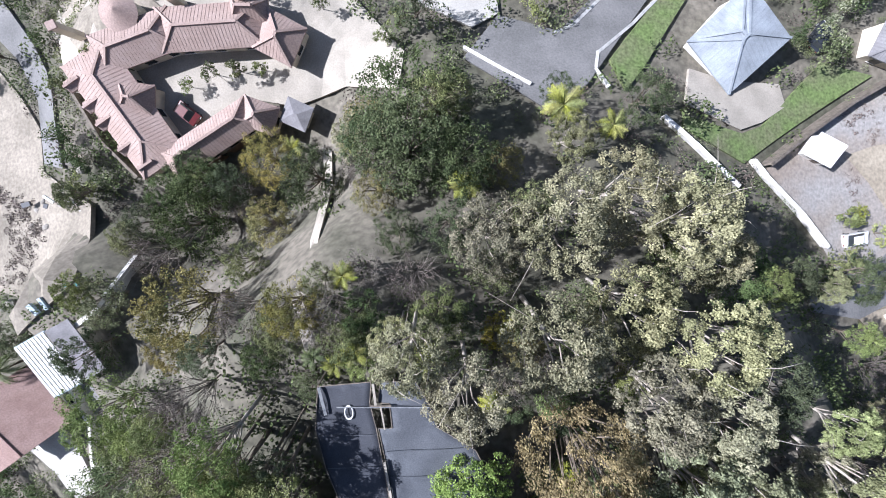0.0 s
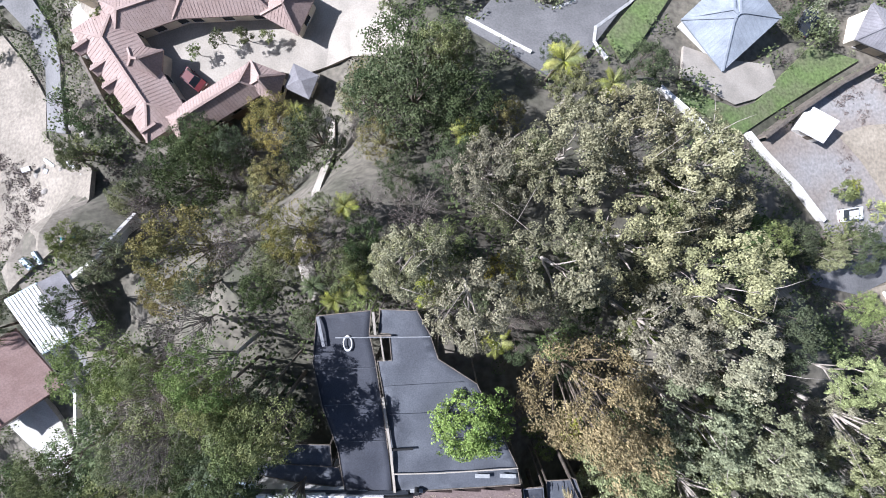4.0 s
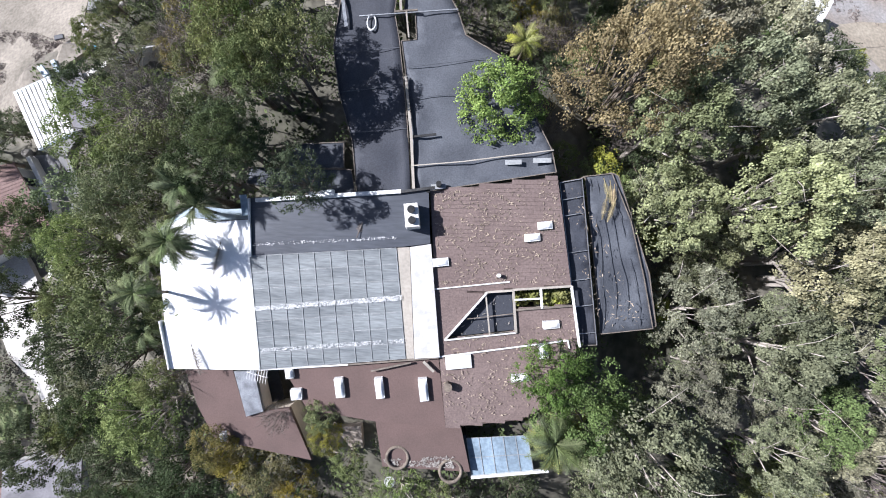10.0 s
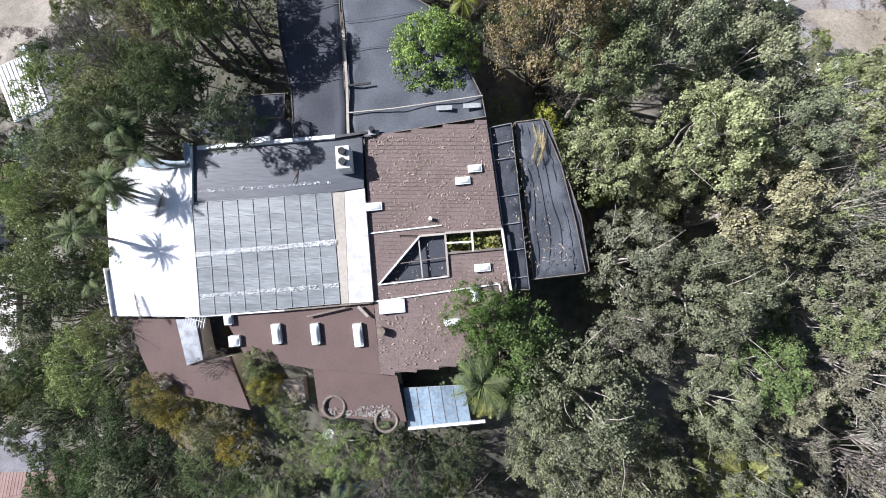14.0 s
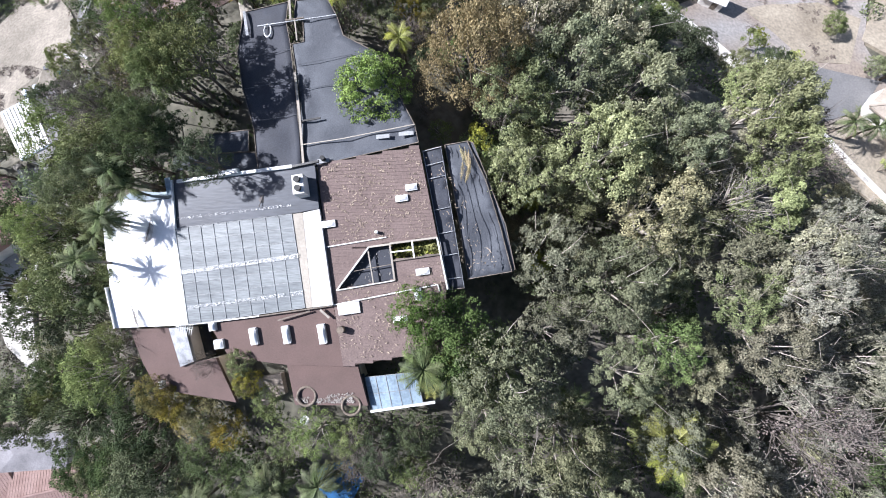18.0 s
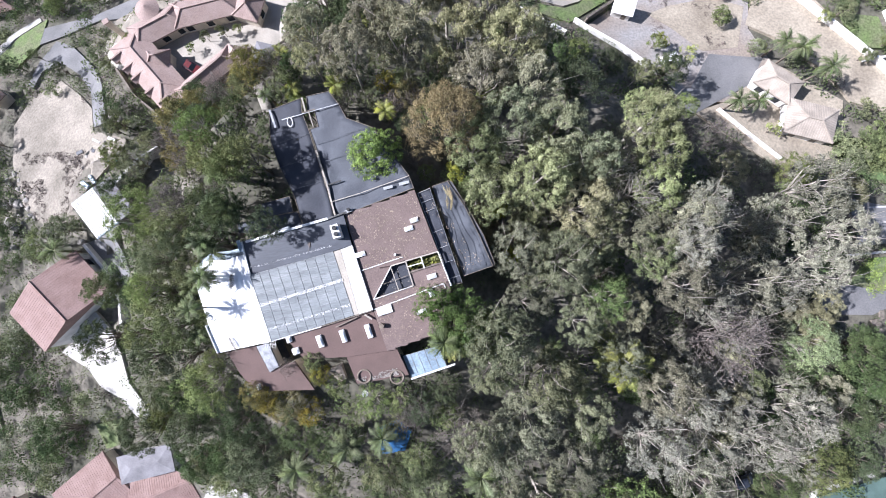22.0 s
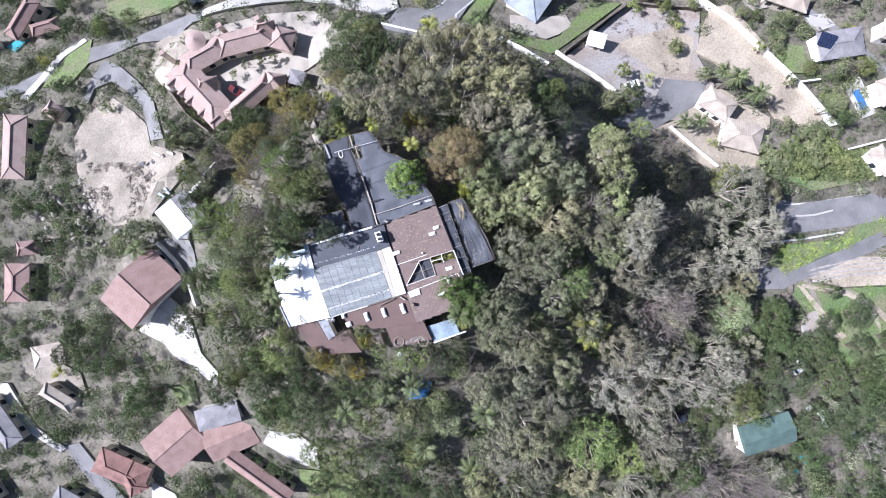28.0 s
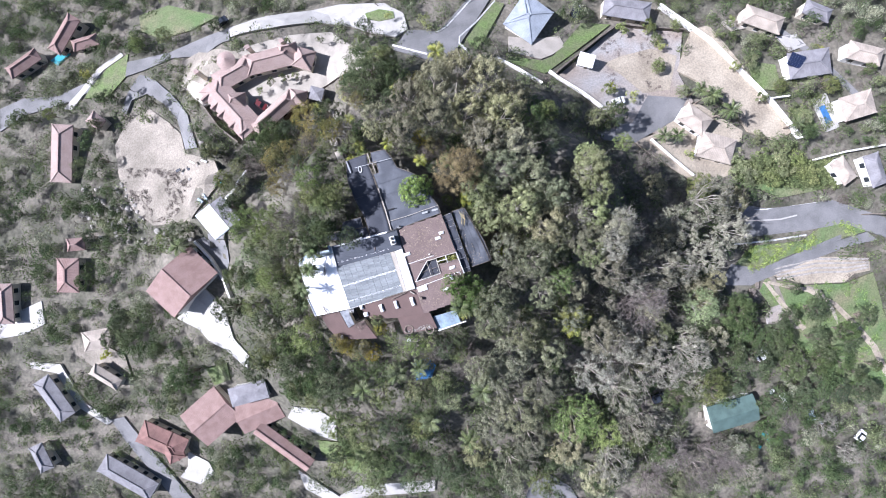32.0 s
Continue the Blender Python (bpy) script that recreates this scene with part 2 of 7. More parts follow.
def bar(a, b, w, h):
    """A square bar from a to b."""
    a, b = Vector(a), Vector(b)
    d = (b - a).normalized()
    s = d.cross(Vector((0, 0, 1))).normalized() * w / 2
    u = s.cross(d).normalized() * h / 2
    v = [a - s - u, a + s - u, a + s + u, a - s + u, b - s - u, b + s - u, b + s + u, b - s + u]
    return v, [(3, 2, 1, 0), (4, 5, 6, 7), (0, 1, 5, 4), (1, 2, 6, 5), (2, 3, 7, 6), (3, 0, 4, 7)]


# ---- the ground ----
def axis_steps():
    a, out = 0.0, [0.0]
    while a < 4200:
        a += 3.0 if a < 240 else 3.0 + (a - 240) * 0.16
        out.append(a)
    return [-v for v in out[:0:-1]] + out


xs = axis_steps()
n_axis = len(xs)
gv = [(x, y, ground_z(x, y) + 0.35 * noise.noise(Vector((x * 0.06, y * 0.06, 0))) - 0.25) for y in xs for x in xs]
gf = [(j * n_axis + i, j * n_axis + i + 1, (j + 1) * n_axis + i + 1, (j + 1) * n_axis + i) for j in range(n_axis - 1) for i in range(n_axis - 1)]
tagged(new("ground", mesh_of("ground", gv, gf, M["soil"], True)), "dry brown hillside soil with leaf litter", "ground", kind="structure")


def inside(x, y, poly):
    c, j = False, len(poly) - 1
    for i in range(len(poly)):
        (xi, yi), (xj, yj) = poly[i], poly[j]
        if (yi > y) != (yj > y) and x < (xj - xi) * (y - yi) / (yj - yi) + xi:
            c = not c
        j = i
    return c


AREAS = []


def sheet(name, outline, mat, label, category, lift=0.2, kind="structure", keep=True):
    """A flat area laid over the ground, with its edge turned down into it."""
    if keep:
        AREAS.append(outline)
    bm = bmesh.new()
    f = bm.faces.new([bm.verts.new((x, y, 0)) for x, y in outline])
    bmesh.ops.triangulate(bm, faces=[f])
    for _ in range(5):
        long = [e for e in bm.edges if e.calc_length() > 5]
        if not long:
            break
        bmesh.ops.subdivide_edges(bm, edges=long, cuts=1)
        bmesh.ops.triangulate(bm, faces=[g for g in bm.faces if len(g.verts) > 3])
    rim = [e for e in bm.edges if e.is_boundary]
    for v in bm.verts:
        v.co.z = ground_z(v.co.x, v.co.y) + lift
    made = bmesh.ops.extrude_edge_only(bm, edges=rim)["geom"]
    for v in made:
        if isinstance(v, bmesh.types.BMVert):
            v.co.z -= lift + 0.6
    bmesh.ops.recalc_face_normals(bm, faces=bm.faces[:])
    if sum(g.normal.z * g.calc_area() for g in bm.faces) < 0:
        bmesh.ops.reverse_faces(bm, faces=bm.faces[:])
    return tagged(part(name, bm, mat, None), label, category, kind=kind)


# ---- trees and bushes ----
def leaf_lump(rng, centre, size, count, leaf, flat=0.8, droop=0.0, tufts=0):
    """Leaves round one lobe of a crown: small bent quads near its skin, gathered in tufts with gaps between."""
    n = count
    u = rng.normal(size=(n, 3))
    if tufts:
        k = rng.normal(size=(tufts, 3))
        k /= np.linalg.norm(k, axis=1)[:, None]
        u = k[rng.integers(0, tufts, n)] + u * (0.72 / math.sqrt(tufts))
    u /= np.linalg.norm(u, axis=1)[:, None]
    u[:, 2] = np.abs(u[:, 2]) * 0.9 + u[:, 2] * 0.1
    r = size * (0.55 + 0.5 * rng.random(n) ** 0.6)
    p = u * r[:, None] * (1, 1, flat) + centre
    p[:, 2] -= droop * size * rng.random(n) * (1 - u[:, 2])
    facing = u + rng.normal(size=(n, 3)) * 0.55
    a = np.cross(facing, rng.normal(size=(n, 3)))
    a /= np.linalg.norm(a, axis=1)[:, None] + 1e-9
    b = np.cross(facing, a)
    b /= np.linalg.norm(b, axis=1)[:, None] + 1e-9
    length, width = leaf * (0.6 + 0.6 * rng.random(n)), leaf * (0.5 + 0.4 * rng.random(n))
    a, b = a * length[:, None], b * width[:, None]
    quad = np.stack([p - a * 0.5, p + b * 0.5, p + a * 0.5, p - b * 0.5], 1)
    return quad.reshape(-1, 3)


def quads_mesh(name, verts, mat):
    me = bpy.data.meshes.new(name)
    n = len(verts) // 4
    me.vertices.add(n * 4)
    me.vertices.foreach_set("co", np.asarray(verts, np.float32).ravel())
    me.loops.add(n * 4)
    me.loops.foreach_set("vertex_index", np.arange(n * 4, dtype=np.int32))
    me.polygons.add(n)
    me.polygons.foreach_set("loop_start", np.arange(0, n * 4, 4, dtype=np.int32))
    me.polygons.foreach_set("loop_total", np.full(n, 4, np.int32))
    me.materials.append(mat)
    me.update(calc_edges=True)
    return me


def make_tree(kind, seed):
    """Trunk and crown meshes of a tree whose crown is about 1 across its radius and stands between 0 and 1 of its height."""
    s = SHAPES[kind]
    rng = np.random.default_rng(seed)
    lobes = []
    for k in range(s["lobes"]):
        w, q = 2 * math.pi * (k + rng.random()) / s["lobes"] * 2.4, (k + 0.5) / s["lobes"]
        out = q ** s["spread"] * 0.78
        lobes.append((out * math.cos(w), out * math.sin(w), (1 - s["dome"] * out * out) * (0.72 + 0.42 * rng.random()) - 0.25, s["lobe"] * (0.75 + 0.5 * rng.random())))
    leaves = [leaf_lump(rng, l[:3], l[3], int(s["leaves"] / s["lobes"]), s["leaf"], s["flat"], s["droop"], s["tufts"]) for l in lobes]
    crown = quads_mesh("crown", np.concatenate(leaves), LEAF[s["mat"]])
    limbs = []
    for k, l in enumerate(lobes):
        if k % s["limb_step"] == 0:
            e = Vector(l[:3]) + Vector((0, 0, l[3] * s["poke"]))
            st = Vector((0, 0, -0.75 + 0.35 * rng.random()))
            mid = st.lerp(e, 0.5) + Vector((rng.normal() * 0.08, rng.normal() * 0.08, 0.05))
            limbs.append(tube([st, mid, e], [0.024 * s["thick"], 0.015 * s["thick"], 0.005], 5))
            for _ in range(s["twigs"]):
                tip = e + Vector((rng.normal() * 0.28, rng.normal() * 0.28, 0.08 + abs(rng.normal()) * 0.12))
                limbs.append(tube([mid.lerp(e, 0.4 + 0.5 * rng.random()), e.lerp(tip, 0.5), tip], [0.008, 0.005, 0.002], 3))
    trunk = tube([(0, 0, -3.2), (0.02, 0.01, -1.6), (0, 0, -0.7), (0.02, 0.02, 0.1)], [0.075 * s["thick"], 0.055 * s["thick"], 0.045 * s["thick"], 0.015], 7)
    v, f = join(trunk, *limbs)
    return mesh_of("trunk", v, f, M[s["bark"]], True), crown


def shape(mat, bark="bark", lobes=16, lobe=0.34, leaves=2000, leaf=0.11, flat=0.75, droop=0.0, dome=0.55, limb_step=3, poke=0.0, thick=1.0, twigs=0, spread=0.5, tufts=7):
    return dict(tufts=tufts, mat=mat, bark=bark, lobes=lobes, lobe=lobe, leaves=leaves, leaf=leaf, flat=flat, droop=droop, dome=dome, limb_step=limb_step, poke=poke, thick=thick, twigs=twigs, spread=spread)


GUM = dict(bark="pale_bark", lobes=46, lobe=0.165, leaves=13000, leaf=0.036, droop=0.4, limb_step=8, poke=0.35, dome=0.8, twigs=1)
SHAPES = {
    "gum": shape("gum", **GUM),
    "pale_gum": shape("gum_pale", **GUM),
    "dark_gum": shape("gum_dark", **GUM),
    "grey_gum": shape("gum_grey", "pale_bark", lobes=40, lobe=0.165, leaves=7600, leaf=0.036, droop=0.5, limb_step=4, poke=0.75, dome=0.7, twigs=2),
    "round": shape("green", lobes=60, lobe=0.19, leaves=11000, leaf=0.042, dome=0.9, spread=0.6),
    "deep": shape("deep", lobes=52, lobe=0.19, leaves=11000, leaf=0.036, dome=0.85, spread=0.58),
    "green": shape("mid", lobes=38, lobe=0.215, leaves=8000, leaf=0.041, dome=0.85),
    "oak": shape("dark", lobes=42, lobe=0.20, leaves=8500, leaf=0.038, dome=0.85),
    "olive": shape("olive", lobes=40, lobe=0.21, leaves=8500, leaf=0.037, dome=0.75),
    "rust": shape("rust", lobes=70, lobe=0.19, leaves=21000, leaf=0.024, dome=1.2, spread=0.62),
    "light": shape("light", "pale_bark", lobes=38, lobe=0.21, leaves=7500, leaf=0.037, dome=0.7),
    "bare": shape("bare", "twig_bark", lobes=26, lobe=0.25, leaves=2600, leaf=0.034, limb_step=1, poke=0.4, twigs=4, thick=0.5),
    "dead": shape("gum_grey", "pale_bark", lobes=22, lobe=0.24, leaves=2200, leaf=0.032, limb_step=1, poke=0.5, twigs=2, thick=1.5, dome=0.7),
    "shrub": shape("mid", lobes=9, lobe=0.42, leaves=1100, leaf=0.12),
    "shrub_y": shape("palm_y", lobes=9, lobe=0.42, leaves=1100, leaf=0.12),
}
TREE_WORDS = {
    "gum": "tall gum tree with grey-green hanging leaves and pale limbs",
    "pale_gum": "tall pale yellow-green gum tree with fine hanging leaves",
    "dark_gum": "tall dark grey-green gum tree, darkened further for the slope's shade",
    "grey_gum": "sparse grey gum tree with bare white limbs showing",
    "round": "round bright green tree with a dense crown",
    "deep": "deep green spreading tree beside the roof",
    "green": "mid-green broadleaf tree on the slope",
    "oak": "dark green evergreen oak with a dense crown",
    "olive": "yellow-green tree with thin autumn leaves",
    "rust": "rust-brown conifer with dry foliage",
    "light": "light green feathery tree among the gums",
    "bare": "leafless grey tree with bare twigs",
    "dead": "half-dead gum tree with bare white spreading limbs",
    "shrub": "rounded green shrub on bare ground",
    "shrub_y": "rounded yellow-green shrub on bare ground",
}
VARIANTS = {}
TREES = []


def tree(kind, x, y, height, radius):
    """A tree on the ground at x, y."""
    k = len(TREES) % 3
    if (kind, k) not in VARIANTS:
        VARIANTS[kind, k] = make_tree(kind, 100 * k + len(kind) * 7 + ord(kind[0]))
    trunk, crown = VARIANTS[kind, k]
    TREES.append((x, y, radius))
    z = ground_z(x, y)
    depth = min(radius * 2.0, height * 0.7) if kind == "rust" else min(radius * 1.25, height * 0.55)
    name = "gum_tree" if "gum" in kind or kind == "dead" else "oak_tree" if kind == "oak" else "shrub" if "shrub" in kind else "tree"
    ob = thing(name, pose(x, y, z - 0.3, 0, 0, (x * 37 + y * 91) % 360), TREE_WORDS[kind], name.replace("_", " "), kind + " trees")
    m = Matrix.Translation((0, 0, height - depth + 0.3)) @ Matrix.Diagonal((radius, radius, depth, 1))
    piece("crown", crown, ob, "", m)
    top = height - depth
    m2 = Matrix.Translation((0, 0, top + 0.3)) @ Matrix.Diagonal((radius, radius, max(depth, top / 3.0), 1))
    piece("trunk", trunk, ob, "", m2)
    return ob


def frond_mesh(name, mat, length, width, arch, pairs, seed):
    rng = np.random.default_rng(seed)
    verts, faces = [], []

    def along(t):
        return Vector((length * t * (1 - 0.12 * arch * t * t), 0, length * arch * (0.55 * t - 0.95 * t * t)))

    sv, sf = tube([along(0.0), along(0.35), along(0.7), along(1.0)], [0.035, 0.028, 0.018, 0.006], 4)
    verts, faces = [tuple(v) for v in sv], list(sf)
    for k in range(pairs):
        t = 0.16 + 0.84 * (k + 0.5) / pairs
        p = along(t)
        ahead = (along(min(t + 0.05, 1.0)) - along(t - 0.05)).normalized()
        w = width * math.sin(math.pi * (0.12 + 0.83 * t)) * (0.85 + 0.3 * rng.random())
        for side in (-1, 1):
            tip = p + ahead * w * 0.75 + Vector((0, side * w, -0.3 * w + 0.1 * rng.normal() * w))
            d = ahead * length / pairs * 0.36
            n = len(verts)
            verts += [tuple(p - d), tuple(p + d), tuple(tip + d * 0.2), tuple(tip - d * 0.2)]
            faces.append((n, n + 1, n + 2, n + 3))
    return mesh_of(name, verts, faces, mat)


FRONDS = {}


def palm(x, y, height, reach, mat="palm", label="palm tree with arching green fronds", count=22):
    if mat not in FRONDS:
        FRONDS[mat] = [frond_mesh("frond", LEAF[mat], 1.0, 0.19, a, 40, 5 + i) for i, a in enumerate((0.75, 0.45, 1.0))]
    ob = thing("palm_tree", pose(x, y, ground_z(x, y) - 0.3, 0, 0, (x * 53 + y * 17) % 360), label, "palm tree", "palm trees")
    v, f = tube([(0, 0, 0), (0.1, 0.05, height * 0.4), (0.05, 0.1, height * 0.8), (0, 0, height)], [0.28, 0.2, 0.17, 0.2], 8)
    piece("trunk", mesh_of("trunk", v, f, M["bark"], True), ob)
    for k in range(count):
        lift = (-30, 2, 26, 48)[k % 4] + (k * 37 % 11) - 5
        m = pose(0, 0, height - 0.05, 0, -lift, 360 * k / count * 1.0 + (k * 71 % 17)) @ Matrix.Diagonal((reach, reach * (1.1 if mat == "palm_y" else 1.0), reach, 1))
        piece("frond", FRONDS[mat][k % 3], ob, "", m)
    TREES.append((x, y, reach * 0.5))
    return ob


# ---- houses ----
def wing_roof(parent, a, b, width, z, rise, hip, mat, over=0.6, ribs=0.55, name="roof"):
    """A pitched roof whose ends are at a and b, its eaves at height z."""
    a, b = Vector((*a, 0)), Vector((*b, 0))
    d = (b - a).normalized()
    s = Vector((-d.y, d.x, 0))
    L, w = (b - a).length + 2 * over, width / 2 + over
    o = a - d * over
    cut = min(w, L * 0.45) if hip else 0.0

    def at(u, v, h):
        return o + d * u + s * v + Vector((0, 0, z + h))

    top = [at(0, -w, 0), at(L, -w, 0), at(L, w, 0), at(0, w, 0), at(cut, 0, rise), at(L - cut, 0, rise)]
    low = [p - Vector((0, 0, 0.22)) for p in top[:4]]
    faces = [(0, 1, 5, 4), (2, 3, 4, 5), (3, 0, 4), (1, 2, 5), (6, 7, 1, 0), (7, 8, 2, 1), (8, 9, 3, 2), (9, 6, 0, 3), (9, 8, 7, 6)]
    ob = piece(name, mesh_of(name, top + low, faces, mat), parent)
    if ribs:
        lumps, k = [], 0.5 * ribs
        while k < L:
            q = min(1.0, k / cut, (L - k) / cut) if cut else 1.0
            for sd in (-1, 1):
                lumps.append(bar(at(k, sd * w, 0.0), at(k, sd * w * (1 - q), rise * q), 0.13, 0.05))
            k += ribs
        if cut:
            k = -w + ribs
            while k < w:
                q = 1 - abs(k) / w
                lumps.append(bar(at(0, k, 0.0), at(cut * q, k, rise * q), 0.13, 0.05))
                lumps.append(bar(at(L, k, 0.0), at(L - cut * q, k, rise * q), 0.13, 0.05))
                k += ribs
        v, f = join(*lumps)
        tagged(piece("tiling", mesh_of("tiling", v, f, mat), ob), kind="stuff")
        ends = [bar(at(cut, 0, rise + 0.04), at(L - cut, 0, rise + 0.04), 0.32, 0.2)]
        if cut:
            ends += [bar(at(e, sd * w, 0.04), at(c, 0, rise + 0.04), 0.28, 0.18) for e, c in ((0, cut), (L, L - cut)) for sd in (-1, 1)]
        for v, f in ends:
            piece("ridge_cap", mesh_of("ridge_cap", v, f, mat), ob)
    return ob


def wing_walls(parent, a, b, width, z, base, mat, windows=True):
    a, b = Vector((*a, 0)), Vector((*b, 0))
    d = (b - a).normalized()
    L, turn = (b - a).length, math.atan2(d.y, d.x)
    mid = (a + b) / 2
    ob = part("wall", box(L, width, z - base, (mid.x, mid.y, (z + base) / 2), 0.0, turn), mat, parent)
    if windows:
        s = Vector((-d.y, d.x, 0))
        n = max(1, int(L / 3.2))
        for k in range(n):
            for sd in (-1, 1):
                p = a + d * L * (k + 0.5) / n + s * sd * (width / 2 + 0.02)
                w = part("window", box(1.3, 0.08, 1.2, (p.x, p.y, z - 1.35), 0.0, turn), M["window"], parent)
                part("window_sill", box(1.5, 0.16, 0.1, (p.x, p.y, z - 2.0), 0.0, turn), M["white_stucco"], w)
    return ob


def house(label, wings, roof, wall, eave=3.2, rise=1.6, hip=True, ribs=0.6, lift=0.0, windows=True, over=0.6):
    """A house of several wings, each (x1, y1, x2, y2, width)."""
    cx = sum(w[0] + w[2] for w in wings) / (2 * len(wings))
    cy = sum(w[1] + w[3] for w in wings) / (2 * len(wings))
    z = ground_z(cx, cy)
    ob = thing("house", Matrix.Identity(4), label, "house")
    for k, (x1, y1, x2, y2, width) in enumerate(wings):
        base = min(ground_z(x1, y1), ground_z(x2, y2), z) - 3.0
        wing_walls(ob, (x1, y1), (x2, y2), width, z + eave + lift, base, M[wall], windows)
        wing_roof(ob, (x1, y1), (x2, y2), width, z + eave + lift + 0.003 * k, rise + 0.07 * k, hip, M[roof], over=over, ribs=ribs)
        d = Vector((x2 - x1, y2 - y1, 0)).normalized() * (width / 2 + 1)
        s = Vector((-d.y, d.x, 0))
        a, b = Vector((x1, y1, 0)) - d, Vector((x2, y2, 0)) + d
        AREAS.append([tuple((a + s).xy), tuple((b + s).xy), tuple((b - s).xy), tuple((a - s).xy)])
    return ob


def free(x, y):
    return not any(inside(x, y, a) for a in AREAS)


# ---- roads, drives, lawns and bare ground ----
sheet("road_north", [(42.0, 69.5), (26.7, 50.6), (21.5, 46.8), (11.0, 53.6), (15.7, 59.8), (23.7, 57.7), (36.3, 70.7)], M["asphalt"], "grey asphalt street ending in a turning circle", "road", 0.22)
sheet("driveway_cream", [(-34.7, 75.5), (-17.6, 74.1), (-1.7, 73.9), (10.9, 71.0), (15.5, 66.0), (15.8, 60.0), (12.2, 57.9), (5.8, 61.2), (0.8, 65.2), (-8.1, 68.0), (-19.4, 67.1), (-30.8, 67.3)], M["whitewash"], "pale concrete drive round a planted island", "driveway", 0.34)
sheet("planting_island", [(5.2, 68.4), (9.2, 69.0), (12.9, 67.2), (12.9, 64.7), (8.6, 64.5), (5.7, 66.2)], M["lawn"], "planted oval island in the pale drive", "planting", 0.5)
sheet("courtyard_paving", [(-51.0, 61.7), (-46.3, 67.4), (-35.8, 62.0), (-26.8, 63.4), (-15.3, 64.2), (-4.4, 63.9), (3.7, 54.6), (3.1, 49.7), (-4.3, 50.9), (-11.5, 48.5), (-17.0, 49.4), (-28.0, 43.7), (-33.1, 51.9), (-40.7, 50.2)], M["concrete"], "cream paved court and drive round the villa", "paving", 0.15)
sheet("villa_garden", [(-49.9, 68.2), (-44.4, 70.0), (-29.8, 62.4), (-27.7, 60.6), (-35.6, 56.2), (-39.8, 55.6), (-48.7, 63.0)], M["dirt"], "dry earth terrace beside the villa", "lawn", 0.3)
sheet("road_lower", [(-108.9, 60.2), (-101.3, 63.6), (-86.3, 64.6), (-73.8, 67.8), (-61.4, 69.0), (-52.8, 70.5), (-30.9, 66.3), (-34.4, 75.7), (-41.7, 74.8), (-53.9, 72.6), (-67.5, 73.0), (-72.5, 71.4), (-80.0, 67.4), (-90.0, 67.3), (-101.2, 69.1), (-108.8, 67.5)], M["asphalt"], "grey road winding below the villa", "road", 0.2)
sheet("dirt_pad", [(-60.6, 56.2), (-54.6, 50.5), (-50.7, 45.9), (-49.4, 39.9), (-40.3, 35.4), (-35.3, 27.0), (-43.4, 20.3), (-62.1, 22.4), (-69.0, 29.2), (-71.8, 38.7), (-72.3, 47.9), (-68.2, 53.9)], M["dirt"], "bare sandy building pad", "ground", 0.18)
sheet("dirt_track", [(-63.3, 67.9), (-59.1, 65.5), (-53.1, 58.6), (-47.5, 50.5), (-45.1, 40.3), (-49.2, 40.8), (-51.5, 50.2), (-55.7, 56.4), (-61.1, 61.1), (-66.1, 60.3), (-68.1, 56.3), (-69.5, 57.8), (-67.2, 63.3)], M["asphalt"], "grey dirt track round the pad", "track", 0.3)
sheet("lot_gravel", [(51.4, 39.7), (72.5, 52.5), (90.3, 47.8), (85.5, 35.8), (87.4, 27.5), (74.4, 20.6), (65.8, 22.7), (61.1, 29.6)], M["gravel"], "grey gravel lot inside the walls", "ground", 0.2)
sheet("lot_sand", [(93.2, 48.0), (98.1, 48.3), (101.6, 40.3), (112.1, 14.6), (107.1, 12.9), (100.2, 16.8), (97.7, 23.6), (89.7, 33.3), (85.3, 36.7), (89.3, 42.8)], M["sand"], "bare tan graded strip with tyre tracks", "ground", 0.24)
sheet("tan_yard", [(74.4, 20.6), (88.1, 27.3), (98.8, 17.3), (95.2, 7.2), (88.7, 5.5), (81.0, 7.0), (67.4, 19.4)], M["sand"], "tan yard round the low house", "ground", 0.18)
sheet("road_east", [(93.5, -1.6), (100.4, -4.3), (107.7, -4.9), (119.0, -5.5), (132.1, -12.7), (135.9, -19.6), (131.4, -17.9), (120.6, -12.2), (110.7, -12.1), (93.3, -10.8)], M["asphalt"], "curving grey asphalt road", "road", 0.22)
sheet("slope_grass", [(89.1, -17.9), (94.5, -13.3), (108.8, -14.7), (116.6, -11.0), (121.9, -11.4), (127.6, -15.3), (115.7, -16.3), (104.7, -17.7), (93.3, -20.8)], M["brush"], "green grassy bank beside the road", "bank", 0.2)
sheet("terrace_dirt", [(98.0, -19.9), (111.6, -19.5), (126.3, -22.6), (126.1, -26.1), (121.6, -26.2), (118.7, -27.9), (107.1, -26.1), (99.5, -22.4)], M["sand"], "tan terraced dirt bank", "ground", 0.2)
sheet("meadow", [(95.4, -25.8), (97.6, -22.7), (107.1, -26.5), (118.6, -28.3), (126.9, -26.8), (130.0, -44.6), (130.5, -65.9), (117.4, -61.1), (105.3, -44.2)], M["brush"], "green weedy slope with paths", "ground", 0.18)
sheet("lawn_villa2", [(52.0, 45.8), (63.0, 55.0), (70.9, 53.3), (48.2, 40.8), (39.3, 45.3), (39.8, 47.0), (48.5, 44.7)], M["lawn"], "bright green lawn beside the wall", "lawn", 0.22)
sheet("lawn_front", [(30.2, 54.0), (40.5, 65.9), (43.3, 64.4), (35.0, 53.3), (31.8, 49.9)], M["lawn"], "grass verge inside the curved kerb", "lawn", 0.25)
